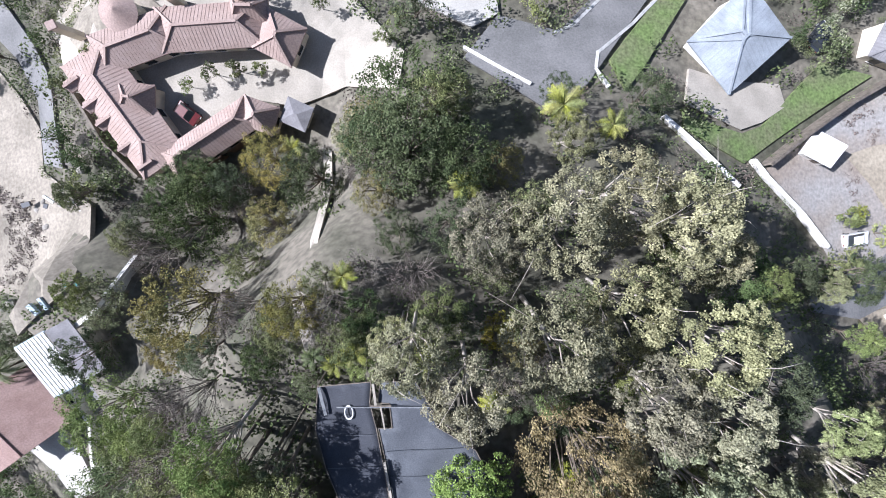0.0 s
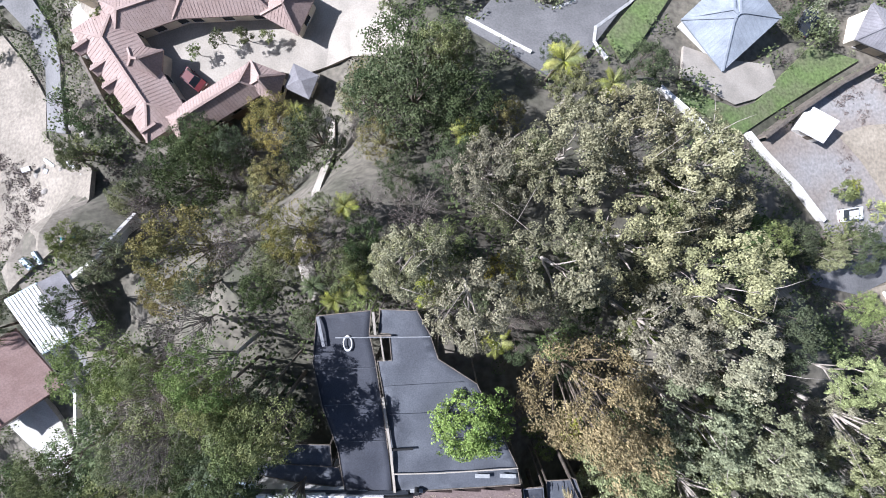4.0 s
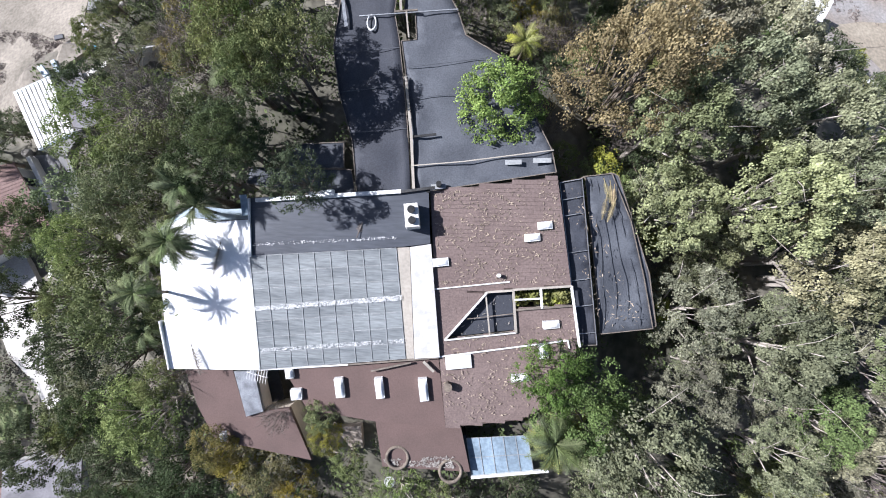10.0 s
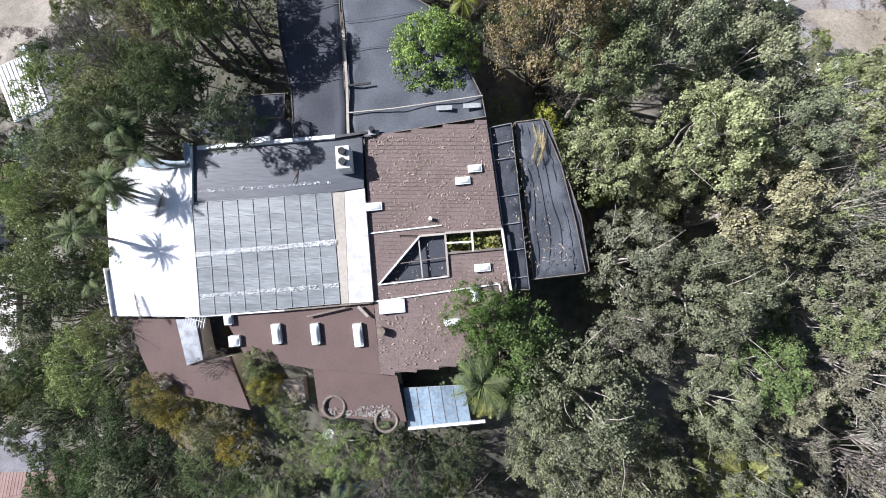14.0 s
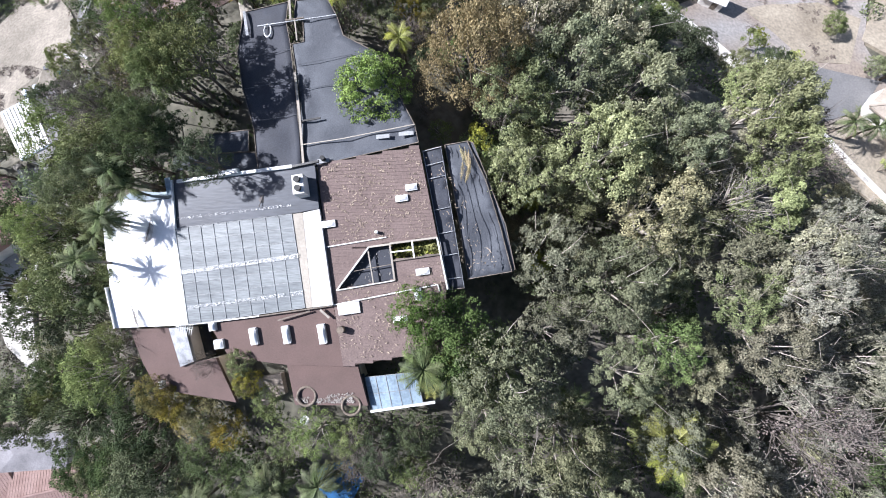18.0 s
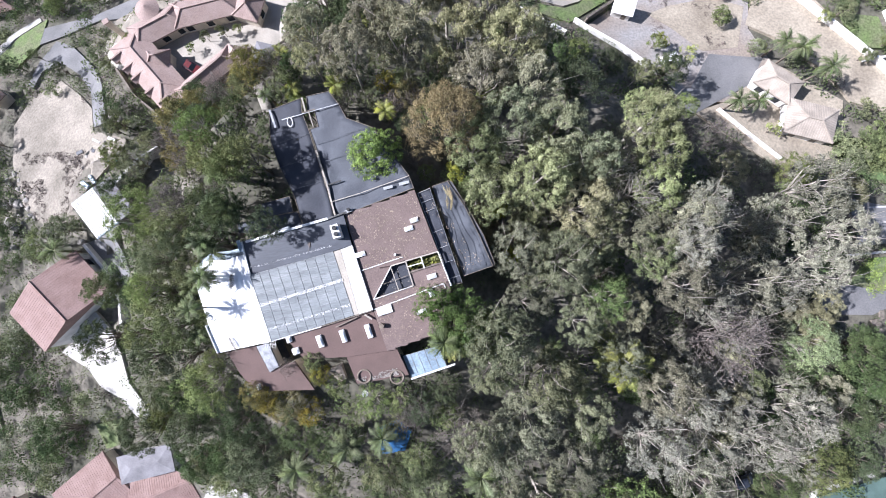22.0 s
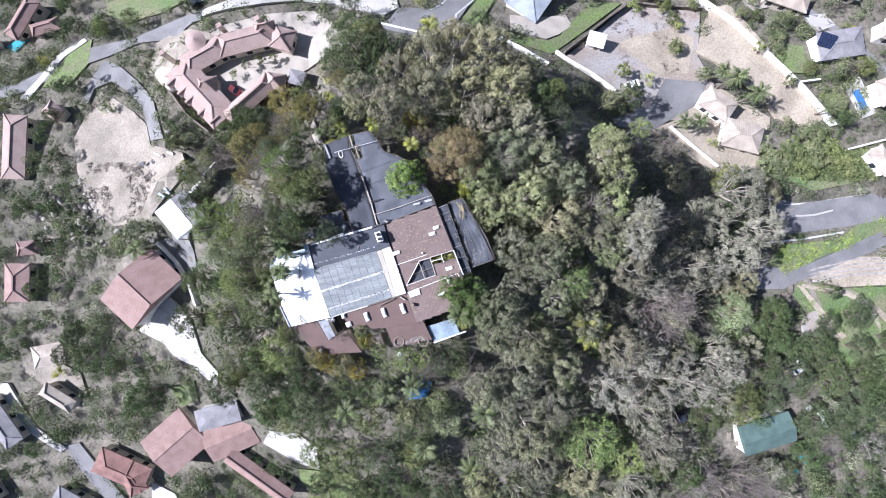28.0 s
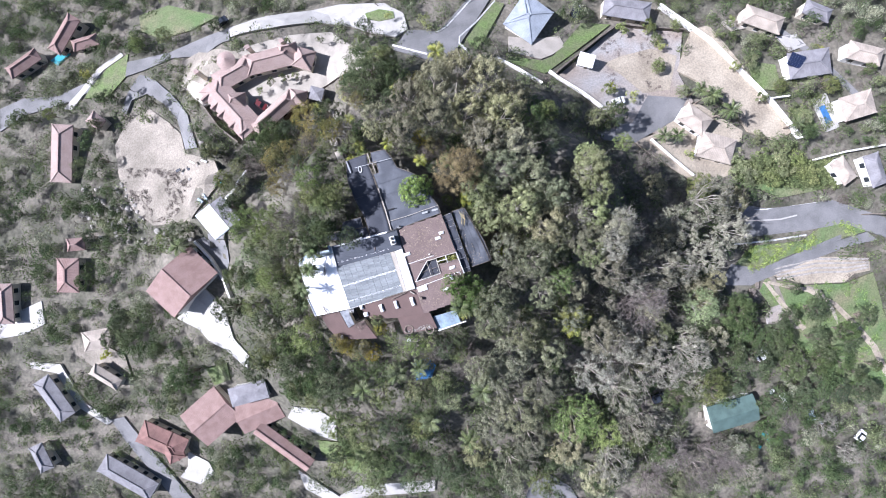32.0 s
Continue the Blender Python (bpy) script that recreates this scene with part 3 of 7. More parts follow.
sheet("yard_sand", [(41.6, 53.3), (47.5, 51.8), (55.5, 51.7), (56.2, 48.6), (52.0, 46.3), (48.3, 45.2), (40.2, 48.4)], M["concrete"], "sandy yard behind the grey-roofed house", "yard", 0.22)
sheet("drive_white", [(-47.7, 3.0), (-43.0, -3.7), (-42.8, -10.8), (-39.7, -15.7), (-41.7, -19.3), (-46.5, -13.4), (-50.8, -11.1), (-53.3, -7.2), (-59.8, -3.3), (-53.2, -0.5)], M["whitewash"], "white concrete drive below the red-roofed house", "driveway", 0.22)
sheet("drive_white_south", [(-32.2, -31.4), (-25.4, -32.7), (-21.8, -36.9), (-23.7, -43.7), (-28.3, -41.1), (-35.1, -34.7)], M["whitewash"], "white paved car court with joints", "driveway", 0.22)
sheet("lawn_south", [(-28.9, -42.8), (-17.0, -45.7), (-10.0, -55.1), (-12.5, -58.6), (-22.8, -54.6), (-29.5, -47.5)], M["lawn"], "green lawn below the car court", "lawn", 0.2)
sheet("path_south", [(-38.2, -51.8), (-28.7, -63.0), (-21.2, -59.8), (-0.3, -61.4), (-1.2, -65.4), (-20.6, -64.1), (-29.7, -66.6), (-37.7, -59.1)], M["whitewash"], "pale garden path", "path", 0.2)
sheet("road_southwest", [(-89.6, -29.1), (-85.3, -28.9), (-81.9, -36.8), (-77.8, -46.0), (-72.6, -59.0), (-78.4, -58.2), (-82.8, -46.5), (-86.9, -37.2)], M["asphalt"], "blue-grey lane past the lower houses", "road", 0.2)
sheet("lane_white", [(-109.2, -8.3), (-100.2, -10.5), (-96.0, -22.8), (-89.2, -29.7), (-91.3, -30.6), (-98.7, -23.5), (-102.1, -12.9), (-109.7, -10.0)], M["whitewash"], "white concrete lane on the slope", "driveway", 0.2)
sheet("garden_path", [(-8.1, 43.1), (-6.6, 42.6), (-2.7, 24.2), (-1.8, 22.8), (-3.0, 22.6), (-4.0, 23.8)], M["concrete"], "pale garden steps and path", "path", 0.25)
sheet("patio_carport", [(-47.8, 15.7), (-35.2, 17.1), (-41.4, 5.7), (-43.6, 4.6)], M["asphalt"], "grey paved terrace", "terrace", 0.22)
sheet("drive_white_west", [(-88.1, 62.9), (-82.9, 67.2), (-76.6, 73.5), (-69.0, 76.6), (-68.3, 75.3), (-75.0, 72.2), (-80.6, 66.8), (-85.6, 61.9)], M["whitewash"], "white curved drive below the far road", "driveway", 0.22)
sheet("lawn_west", [(-73.5, 72.6), (-66.8, 75.6), (-68.0, 68.2), (-73.5, 63.4), (-81.4, 64.6), (-79.4, 67.3)], M["lawn"], "green lawn inside the curved drive", "lawn", 0.21)
sheet("plateau_west", [(-63.0, 87.8), (-53.4, 88.9), (-38.1, 80.8), (-46.8, 78.2), (-56.0, 77.9), (-62.4, 82.0)], M["brush"], "bare weedy plateau beside the far road", "ground", 0.2)
sheet("hedge_bank", [(95.4, 9.5), (107.5, 9.5), (119.9, 4.1), (120.3, -2.1), (105.2, -2.2), (95.9, 3.3)], M["brush"], "dense green creeper covering the bank", "bank", 0.2)
sheet("road_suburb", [(112.7, 47.8), (114.8, 47.2), (124.6, 35.2), (135.3, 18.0), (134.9, 15.7), (122.8, 34.7)], M["asphalt"], "narrow suburban street between gardens", "road", 0.22)
sheet("road_south", [(22.1, -76.3), (26.3, -68.3), (31.7, -66.9), (36.9, -72.3), (39.7, -80.4)], M["asphalt"], "bluish lane seen between the southern trees", "road", 0.2)
sheet("lawn_suburb", [(105.4, 36.2), (112.7, 33.6), (112.4, 26.2), (106.0, 27.8)], M["lawn"], "green garden lawn in the suburb", "lawn", 0.2)
sheet("lawn_suburb", [(113.4, 21.4), (117.9, 19.6), (119.4, 14.0), (114.9, 14.8)], M["lawn"], "green garden lawn in the suburb", "lawn", 0.2)
sheet("patio_suburb", [(119.7, 22.2), (124.1, 23.3), (125.1, 13.4), (121.5, 12.8)], M["whitewash"], "pale paved patio beside a pool", "paving", 0.2)
sheet("swimming_pool", [(121.0, 19.9), (122.7, 20.1), (123.5, 15.3), (121.8, 14.9)], M["pool_cover"], "blue swimming pool in a paved patio", "pool", 0.3)
sheet("drive_suburb", [(115.5, 41.5), (121.2, 41.1), (122.8, 37.5), (117.9, 36.6)], M["whitewash"], "pale concrete drive of a suburban house", "driveway", 0.22)
sheet("drive_suburb", [(101.7, 48.9), (107.7, 48.5), (110.8, 45.6), (104.0, 45.4)], M["concrete"], "pale paved yard in the suburb", "paving", 0.2)
sheet("shade_pool", [(-92.1, 79.5), (-88.2, 81.6), (-85.6, 80.4), (-89.4, 77.3)], M["teal"], "teal swimming pool beside the far west house", "pool", 0.3)
sheet("patio_west", [(-94.9, -8.3), (-89.4, -4.5), (-79.6, -11.1), (-79.0, -19.2), (-83.2, -20.0)], M["dirt"], "tan garden terrace below the houses", "terrace", 0.18)
sheet("yard_southwest", [(-69.2, -42.2), (-64.0, -46.4), (-63.4, -50.5), (-69.1, -53.2), (-74.3, -50.0), (-70.8, -47.0)], M["whitewash"], "pale yard beside the brown-roofed house", "yard", 0.22)
sheet("lawn_southwest", [(-55.0, -18.1), (-47.6, -17.3), (-48.4, -22.1), (-54.0, -23.2)], M["lawn"], "small green lawn above the brown roof", "lawn", 0.2)
sheet("slip_road", [(82.0, -19.1), (85.4, -18.1), (93.3, -21.1), (104.6, -18.1), (115.7, -16.7), (126.6, -15.6), (129.0, -18.2), (120.8, -18.5), (107.9, -20.6), (95.7, -23.0), (92.9, -23.7), (83.1, -21.7)], M["asphalt"], "narrow grey lane climbing to the road", "road", 0.3)
sheet("meadow_path", [(96.6, -23.6), (97.6, -23.8), (101.9, -30.7), (106.9, -38.3), (105.8, -38.9), (100.4, -30.9)], M["sand"], "trodden tan path through the meadow", "path", 0.27)
sheet("meadow_path", [(97.7, -23.4), (108.8, -27.6), (115.8, -33.0), (121.0, -39.8), (126.2, -47.3), (129.6, -56.6), (128.2, -56.7), (124.7, -48.2), (119.8, -40.5), (114.9, -33.8), (108.3, -28.6), (97.8, -24.3)], M["sand"], "trodden tan path through the meadow", "path", 0.29)
sheet("lot_drive", [(75.1, 31.2), (86.0, 28.8), (81.3, 23.6), (67.7, 19.1), (58.7, 21.0), (57.7, 23.5), (68.4, 24.3)], M["asphalt"], "grey paved drive inside the lot", "driveway", 0.27)
sheet("bare_patch", [(70.9, 43.4), (80.0, 44.3), (86.6, 41.0), (81.7, 31.9), (74.0, 32.0), (69.3, 38.1), (65.5, 41.9)], M["sand"], "reddish bare patch in the gravel lot", "ground", 0.25)
sheet("garden_west", [(-115.5, 5.3), (-101.6, 8.3), (-101.8, 1.7), (-109.5, -0.2), (-116.8, -0.1)], M["whitewash"], "pale paved court between the western gardens", "paving", 0.2)

# ---- neighbouring houses ----
house("rambling villa with pink clay tile roofs round a court", [(-36.8, 54.4, -28.7, 41.0, 6.3), (-35.0, 54.3, -25.3, 57.5, 4.3), (-26.7, 57.2, -14.4, 58.0, 4.5), (-11.0, 58.3, -13.0, 54.4, 4.5), (-27.7, 40.8, -16.6, 47.4, 3.4), (-16.0, 45.6, -15.0, 48.4, 3.9), (-33.0, 49.4, -29.1, 48.8, 3.2), (-17.5, 59.5, -13.5, 59.4, 2.0)], "terracotta", "stucco", eave=2.6, rise=1.3, over=0.4, ribs=0.45)
house("small dark-roofed garage beside the villa", [(-11.8, 47.7, -9.6, 46.7, 2.2)], "grey_roof", "stucco", eave=2.2, rise=0.6, ribs=0, windows=False)
house("house with a blue-grey hipped tile roof", [(44.2, 53.6, 50.6, 59.8, 8.0), (44.8, 59.3, 49.2, 54.9, 7.0)], "slate_blue", "white_stucco", eave=3.2, rise=1.2)
house("house with a gabled red tile roof above a white drive", [(-54.0, 9.5, -49.0, 2.3, 14.9)], "terracotta_red", "white_stucco", eave=2.6, rise=2.2, hip=False, over=0.4, ribs=0.45)
house("large brown-roofed house on the lower slope", [(-60.0, -33.4, -50.3, -27.7, 10.2), (-47.8, -33.0, -37.0, -30.7, 7.2), (-43.4, -36.2, -32.2, -48.6, 3.2)], "terracotta_red", "stucco", eave=2.6, rise=0.9, hip=False, over=0.4, ribs=0.45)
house("brown-roofed house beside the lower lane", [(-78.9, -33.0, -68.6, -40.4, 5.8), (-72.7, -35.8, -70.7, -42.8, 4.2)], "brown_tiles", "stucco", eave=2.6, rise=1.0, over=0.4, ribs=0.45)
house("grey-roofed house at the foot of the slope", [(-94.1, -41.0, -81.9, -51.9, 5.0)], "grey_roof", "stucco", eave=2.6, rise=1.0, over=0.4, ribs=0.45)
house("tan house with a small hipped roof", [(-88.1, -5.1, -81.3, -5.2, 4.5), (-87.5, -13.1, -81.7, -18.6, 2.6)], "tan_tiles", "stucco", eave=2.6, rise=0.9, over=0.4, ribs=0.45)
house("red-roofed house among shrubs", [(-88.5, 18.0, -90.3, 9.5, 5.2), (-87.4, 21.9, -83.4, 21.5, 2.7)], "terracotta_red", "stucco", eave=2.6, rise=1.0, over=0.4, ribs=0.45)
house("long house with a pink tile roof", [(-85.2, 55.8, -88.9, 40.7, 5.1), (-76.8, 56.8, -74.5, 54.1, 2.8)], "terracotta", "stucco", eave=2.6, rise=1.1, over=0.4, ribs=0.45)
house("red-roofed house beside the far road", [(-80.8, 89.3, -88.3, 80.9, 3.3), (-82.5, 81.2, -75.5, 81.9, 2.6), (-93.7, 80.8, -102.7, 76.9, 3.0)], "terracotta_red", "stucco", eave=2.6, rise=1.0, over=0.4, ribs=0.45)
house("grey-roofed house behind the lot wall", [(69.7, 58.0, 81.1, 54.0, 4.5)], "grey_roof", "stucco", eave=2.6, rise=0.9, over=0.4, ribs=0.45)
house("low house with tan tile roofs", [(82.0, 24.7, 87.0, 19.7, 4.5), (84.8, 15.7, 92.6, 12.1, 5.9)], "tan_tiles", "white_stucco", eave=2.6, rise=0.9, over=0.4, ribs=0.45)
house("grey-roofed house with solar panels", [(114.3, 31.8, 124.8, 31.4, 6.1)], "grey_roof", "white_stucco", eave=2.6, rise=0.8, over=0.4, ribs=0.45)
house("house with a flat pinkish roof beside a pergola", [(125.0, 17.6, 132.9, 18.4, 5.7)], "tan_tiles", "white_stucco", eave=2.6, rise=0.7, over=0.4, ribs=0.45)
house("tan-roofed house in the far suburb", [(106.7, 48.6, 115.6, 43.6, 4.1)], "tan_tiles", "stucco", eave=2.6, rise=0.8, over=0.4, ribs=0.45)
house("small grey-roofed house in the far suburb", [(123.6, 47.5, 129.4, 43.9, 3.1)], "grey_roof", "stucco", eave=2.6, rise=0.8, over=0.4, ribs=0.45)
house("tan-roofed house in the far corner", [(131.1, 33.3, 139.0, 29.7, 4.0)], "tan_tiles", "white_stucco", eave=2.6, rise=0.8, over=0.4, ribs=0.45)
house("white-walled bungalow beside the road junction", [(119.6, 4.5, 122.2, -0.9, 3.3)], "tan_tiles", "white_stucco", eave=2.6, rise=0.7, over=0.4, ribs=0.45)
house("grey house by the east lane", [(128.7, 4.3, 130.0, -3.4, 3.3)], "grey_roof", "white_stucco", eave=2.6, rise=0.7, over=0.4, ribs=0.45)
house("house with a dark green roof among the trees", [(76.9, -58.1, 89.1, -56.9, 6.7)], "green_roof", "white_stucco", eave=2.6, hip=False, ribs=0, rise=1.0, over=0.4)
house("flat grey-roofed wing beside the brown-roofed house", [(-46.9, -25.8, -37.9, -25.2, 4.1)], "grey_roof", "white_stucco", eave=2.6, rise=0.4, ribs=0, over=0.4)
house("grey house in the lower valley", [(-104.6, -13.8, -99.7, -25.2, 4.3)], "grey_roof", "stucco", eave=2.6, rise=0.9, over=0.4, ribs=0.45)
house("pink-roofed house on the far west slope", [(-109.1, 14.6, -110.8, 4.1, 3.4)], "terracotta", "stucco", eave=2.6, rise=0.9, over=0.4, ribs=0.45)
house("dark grey house at the valley floor", [(-112.9, -32.8, -111.2, -39.9, 3.3)], "grey_roof", "stucco", eave=2.6, rise=0.8, over=0.4, ribs=0.45)

# ---- trees ----
for x, y, h, r in ((6.1, 28.4, 14.0, 3.2), (12.4, 34.3, 11.8, 4.6), (18.2, 35.7, 15.8, 5.2), (23.9, 37.6, 16.0, 5.0), (29.3, 35.3, 16.9, 5.3), (35.0, 31.9, 11.8, 4.8), (30.4, 26.3, 16.5, 5.0), (23.8, 28.6, 14.0, 5.3), (16.4, 27.5, 15.5, 4.9), (10.1, 25.4, 14.0, 3.8), (25.7, 21.6, 14.0, 5.0), (31.4, 19.8, 13.1, 4.5),):
    tree("gum", x, y, h, r)
for x, y, h, r in ((22.8, 13.1, 14.0, 4.4), (27.7, 15.3, 15.0, 4.9), (33.0, 13.3, 14.4, 4.8), (36.8, 9.1, 13.4, 4.2), (24.1, 7.2, 11.8, 4.7), (29.6, 7.4, 15.5, 4.9), (45.2, 12.5, 13.0, 4.9), (46.1, 8.7, 11.8, 4.0),):
    tree("pale_gum", x, y, h, r)
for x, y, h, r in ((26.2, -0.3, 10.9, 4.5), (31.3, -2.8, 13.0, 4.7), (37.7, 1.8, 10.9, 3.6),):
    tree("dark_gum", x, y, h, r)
for x, y, h, r in ((34.7, 3.7, 13.4, 4.8), (45.1, -23.6, 14.2, 5.6), (34.8, -52.9, 10.9, 6.7), (13.0, -47.7, 13.0, 4.4), (42.3, -65.5, 10.9, 5.7),):
    tree("gum", x, y, h, r)
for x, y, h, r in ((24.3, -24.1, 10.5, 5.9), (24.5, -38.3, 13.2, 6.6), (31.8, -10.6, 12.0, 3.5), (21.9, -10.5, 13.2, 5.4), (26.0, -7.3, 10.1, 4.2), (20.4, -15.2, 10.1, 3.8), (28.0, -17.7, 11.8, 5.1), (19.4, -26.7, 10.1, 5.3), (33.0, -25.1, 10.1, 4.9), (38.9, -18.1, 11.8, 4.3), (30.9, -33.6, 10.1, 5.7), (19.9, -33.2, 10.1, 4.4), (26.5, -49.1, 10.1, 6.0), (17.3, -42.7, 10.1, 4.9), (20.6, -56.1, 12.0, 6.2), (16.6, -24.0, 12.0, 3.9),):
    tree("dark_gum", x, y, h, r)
for x, y, h, r in ((35.8, -8.5, 10.6, 3.5), (74.0, -23.8, 10.3, 5.5), (37.5, -44.1, 12.4, 7.2), (45.6, -52.9, 9.2, 6.0), (-17.8, -10.7, 8.7, 4.6), (-26.9, 14.8, 9.0, 5.3), (-27.2, 5.8, 9.6, 5.4),):
    tree("light", x, y, h, r)
for x, y, h, r in ((54.9, -35.8, 11.6, 6.9), (60.0, -31.5, 9.2, 5.4), (53.1, -11.4, 14.0, 5.5), (63.0, -11.7, 13.6, 6.3), (70.4, -3.8, 11.8, 6.7), (78.9, 1.5, 14.4, 6.7), (83.6, -6.8, 11.8, 5.9), (68.7, -13.1, 11.8, 5.5), (75.3, -11.5, 13.6, 5.3), (60.2, -18.2, 11.8, 5.2), (51.5, -27.2, 11.8, 6.0), (68.2, -34.6, 14.9, 5.6), (50.5, -41.7, 12.2, 6.2), (61.0, -37.5, 14.0, 5.1), (43.5, -33.9, 11.8, 6.3), (47.0, -3.6, 11.8, 3.5), (49.9, 1.3, 11.8, 3.3), (46.8, -60.9, 12.7, 6.3),):
    tree("grey_gum", x, y, h, r)
for x, y, h, r in ((53.9, -52.5, 11.8, 5.6),):
    tree("grey_gum", x, y, h, r)
for x, y, h, r in ((56.0, -19.3, 14.2, 6.9), (63.5, -64.2, 7.8, 7.1), (73.8, -66.2, 8.5, 6.5), (69.9, -73.1, 8.0, 5.9), (57.3, -72.2, 8.0, 6.3), (80.2, -72.3, 5.9, 5.0),):
    tree("bare", x, y, h, r)
for x, y, h, r in ((63.0, -29.7, 6.7, 4.4), (75.9, -47.1, 7.0, 6.1), (65.0, -75.0, 6.7, 6.1), (28.3, -64.5, 6.7, 4.9), (8.6, -31.2, 6.7, 4.7), (2.7, -28.0, 6.7, 3.9), (-15.6, -22.2, 8.5, 5.2), (-13.7, -38.7, 8.3, 5.6),):
    tree("green", x, y, h, r)
for x, y, h, r in ((-4.3, 16.2, 11.5, 3.5), (-19.4, -1.7, 9.3, 4.8), (-5.6, -27.6, 8.0, 4.1),):
    tree("green", x, y, h, r)
for x, y, h, r in ((5.0, 42.1, 9.9, 5.9), (10.2, 41.0, 9.2, 4.9), (1.1, 42.5, 9.0, 4.3), (40.3, 28.4, 8.3, 4.2), (38.6, 20.3, 8.3, 4.2), (-16.4, -29.5, 6.7, 4.8), (-20.2, -24.1, 6.7, 4.4), (-22.0, -13.6, 6.7, 4.0), (-22.5, -6.8, 6.7, 4.2), (-16.2, -17.0, 6.7, 4.5), (2.2, -31.8, 8.3, 5.1), (-5.4, -39.0, 8.0, 5.6), (-1.7, -44.8, 8.8, 5.4), (-8.7, 10.8, 9.2, 3.6), (-11.0, 8.8, 8.4, 3.3), (-4.5, 18.3, 9.0, 1.7), (5.3, -56.4, 6.7, 6.0), (-10.8, -48.8, 6.7, 5.6),):
    tree("oak", x, y, h, r)
for x, y, h, r in ((-3.9, -56.5, 6.7, 5.8), (49.1, 27.4, 8.0, 3.2), (32.3, 48.1, 6.7, 3.6), (21.2, 48.5, 7.0, 2.4), (5.3, 59.2, 8.0, 3.4), (61.4, 26.1, 8.0, 3.9), (13.9, -58.7, 6.7, 4.8), (-23.5, 38.5, 7.2, 4.8), (85.1, -28.2, 8.0, 5.9), (89.2, -42.8, 8.0, 4.8), (93.5, -55.5, 6.7, 5.4), (-28.2, 36.9, 5.9, 3.5), (-19.4, 38.3, 7.2, 3.6),):
    tree("oak", x, y, h, r)
for x, y, h, r in ((-16.1, 26.6, 11.7, 5.3), (-3.5, 29.3, 6.8, 2.9), (-8.0, -14.6, 5.0, 3.5), (-19.1, 22.2, 5.0, 2.6),):
    tree("olive", x, y, h, r)
for x, y, h, r in ((20.0, 16.4, 16.4, 6.0), (21.8, 2.5, 5.9, 2.9),):
    tree("rust", x, y, h, r)
for x, y, h, r in ((10.4, 14.5, 7.9, 4.1), ):
    tree("round", x, y, h, r)
for x, y, h, r in ((16.8, -7.4, 8.7, 4.6), (14.7, -5.3, 8.0, 3.2)):
    tree("deep", x, y, h, r)
for x, y, h, r in ((-25.6, 9.9, 5.9, 4.2), (-16.7, 10.5, 7.6, 4.2), (-10.9, 12.6, 7.6, 3.3), (-22.8, 2.3, 9.0, 4.8), (-29.2, -11.7, 5.9, 4.7), (-30.6, -2.5, 7.0, 3.3), (-8.5, 17.6, 10.2, 3.1), (-6.0, 14.7, 11.0, 2.9), (-16.0, 4.5, 7.6, 3.2), (-32.3, 31.5, 5.9, 2.8), (-39.0, 37.2, 7.0, 2.5), (-49.0, 18.5, 5.9, 3.5), (-52.7, 16.4, 5.9, 3.5), (-15.5, -1.6, 5.9, 2.8), (-24.9, -16.3, 5.9, 4.2), (-34.0, -15.5, 5.9, 3.4), (-20.5, -36.4, 5.9, 4.5), (-22.9, -48.9, 5.9, 4.7),):
    tree("green", x, y, h, r)
for x, y, h, r in ((-26.3, -23.8, 5.9, 3.5),):
    tree("green", x, y, h, r)
for x, y, h, r in ((-10.7, 16.9, 7.7, 3.8), (15.1, -23.5, 6.7, 4.6), (-1.4, 26.4, 4.2, 2.2), (-0.9, -21.5, 5.0, 2.9), (49.6, 11.0, 8.0, 3.7), (67.8, 12.8, 5.9, 3.9), (8.4, -19.2, 5.0, 3.2), (-14.7, -6.8, 5.0, 2.8), (7.3, 23.2, 4.0, 2.5), (-17.8, 13.0, 6.7, 3.2),):
    tree("bare", x, y, h, r)
for x, y, h, r in ((-46.9, 7.1, 10.6, 4.9),):
    if free(x, y):
        tree("grey_gum", x, y, h, r)
for x, y, h, r in ((-22.0, 3.4, 11.0, 2.6), (-40.2, -26.8, 10.1, 4.9),):
    if free(x, y):
        tree("light", x, y, h, r)
for x, y, h, r in ((-36.5, -2.1, 11.2, 4.4), (-41.9, -12.6, 12.0, 4.8), (-33.5, -17.2, 11.2, 4.4), (-31.4, 20.1, 7.8, 3.5), (-7.9, 10.3, 10.3, 2.8), (-16.8, 8.4, 8.4, 2.6), (-53.4, 14.1, 8.4, 4.4), (-26.3, -22.9, 8.4, 4.3),):
    if free(x, y):
        tree("oak", x, y, h, r)
for x, y, h, r in ((-48.5, -7.8, 10.1, 4.9), (-24.2, -17.2, 10.6, 3.3), (-24.6, -11.5, 9.2, 2.7), (-21.2, -23.0, 7.6, 3.7), (-26.5, -5.7, 10.1, 3.6), (-52.3, -24.9, 10.1, 5.3), (-56.7, -17.9, 10.1, 5.4),):
    if free(x, y):
        tree("oak", x, y, h, r)
for x, y, h, r in ((-43.5, 13.5, 10.6, 4.5), (-30.2, 4.6, 12.1, 3.3), (-6.1, 16.2, 10.0, 2.7), (-11.3, 16.4, 7.6, 2.3), (-54.2, 0.5, 9.2, 4.3),):
    if free(x, y):
        tree("green", x, y, h, r)
for x, y, h, r in ((-13.9, 13.0, 9.9, 2.6), (-9.8, 14.1, 6.7, 1.8), (-38.6, 16.6, 6.7, 3.1),):
    if free(x, y):
        tree("bare", x, y, h, r)
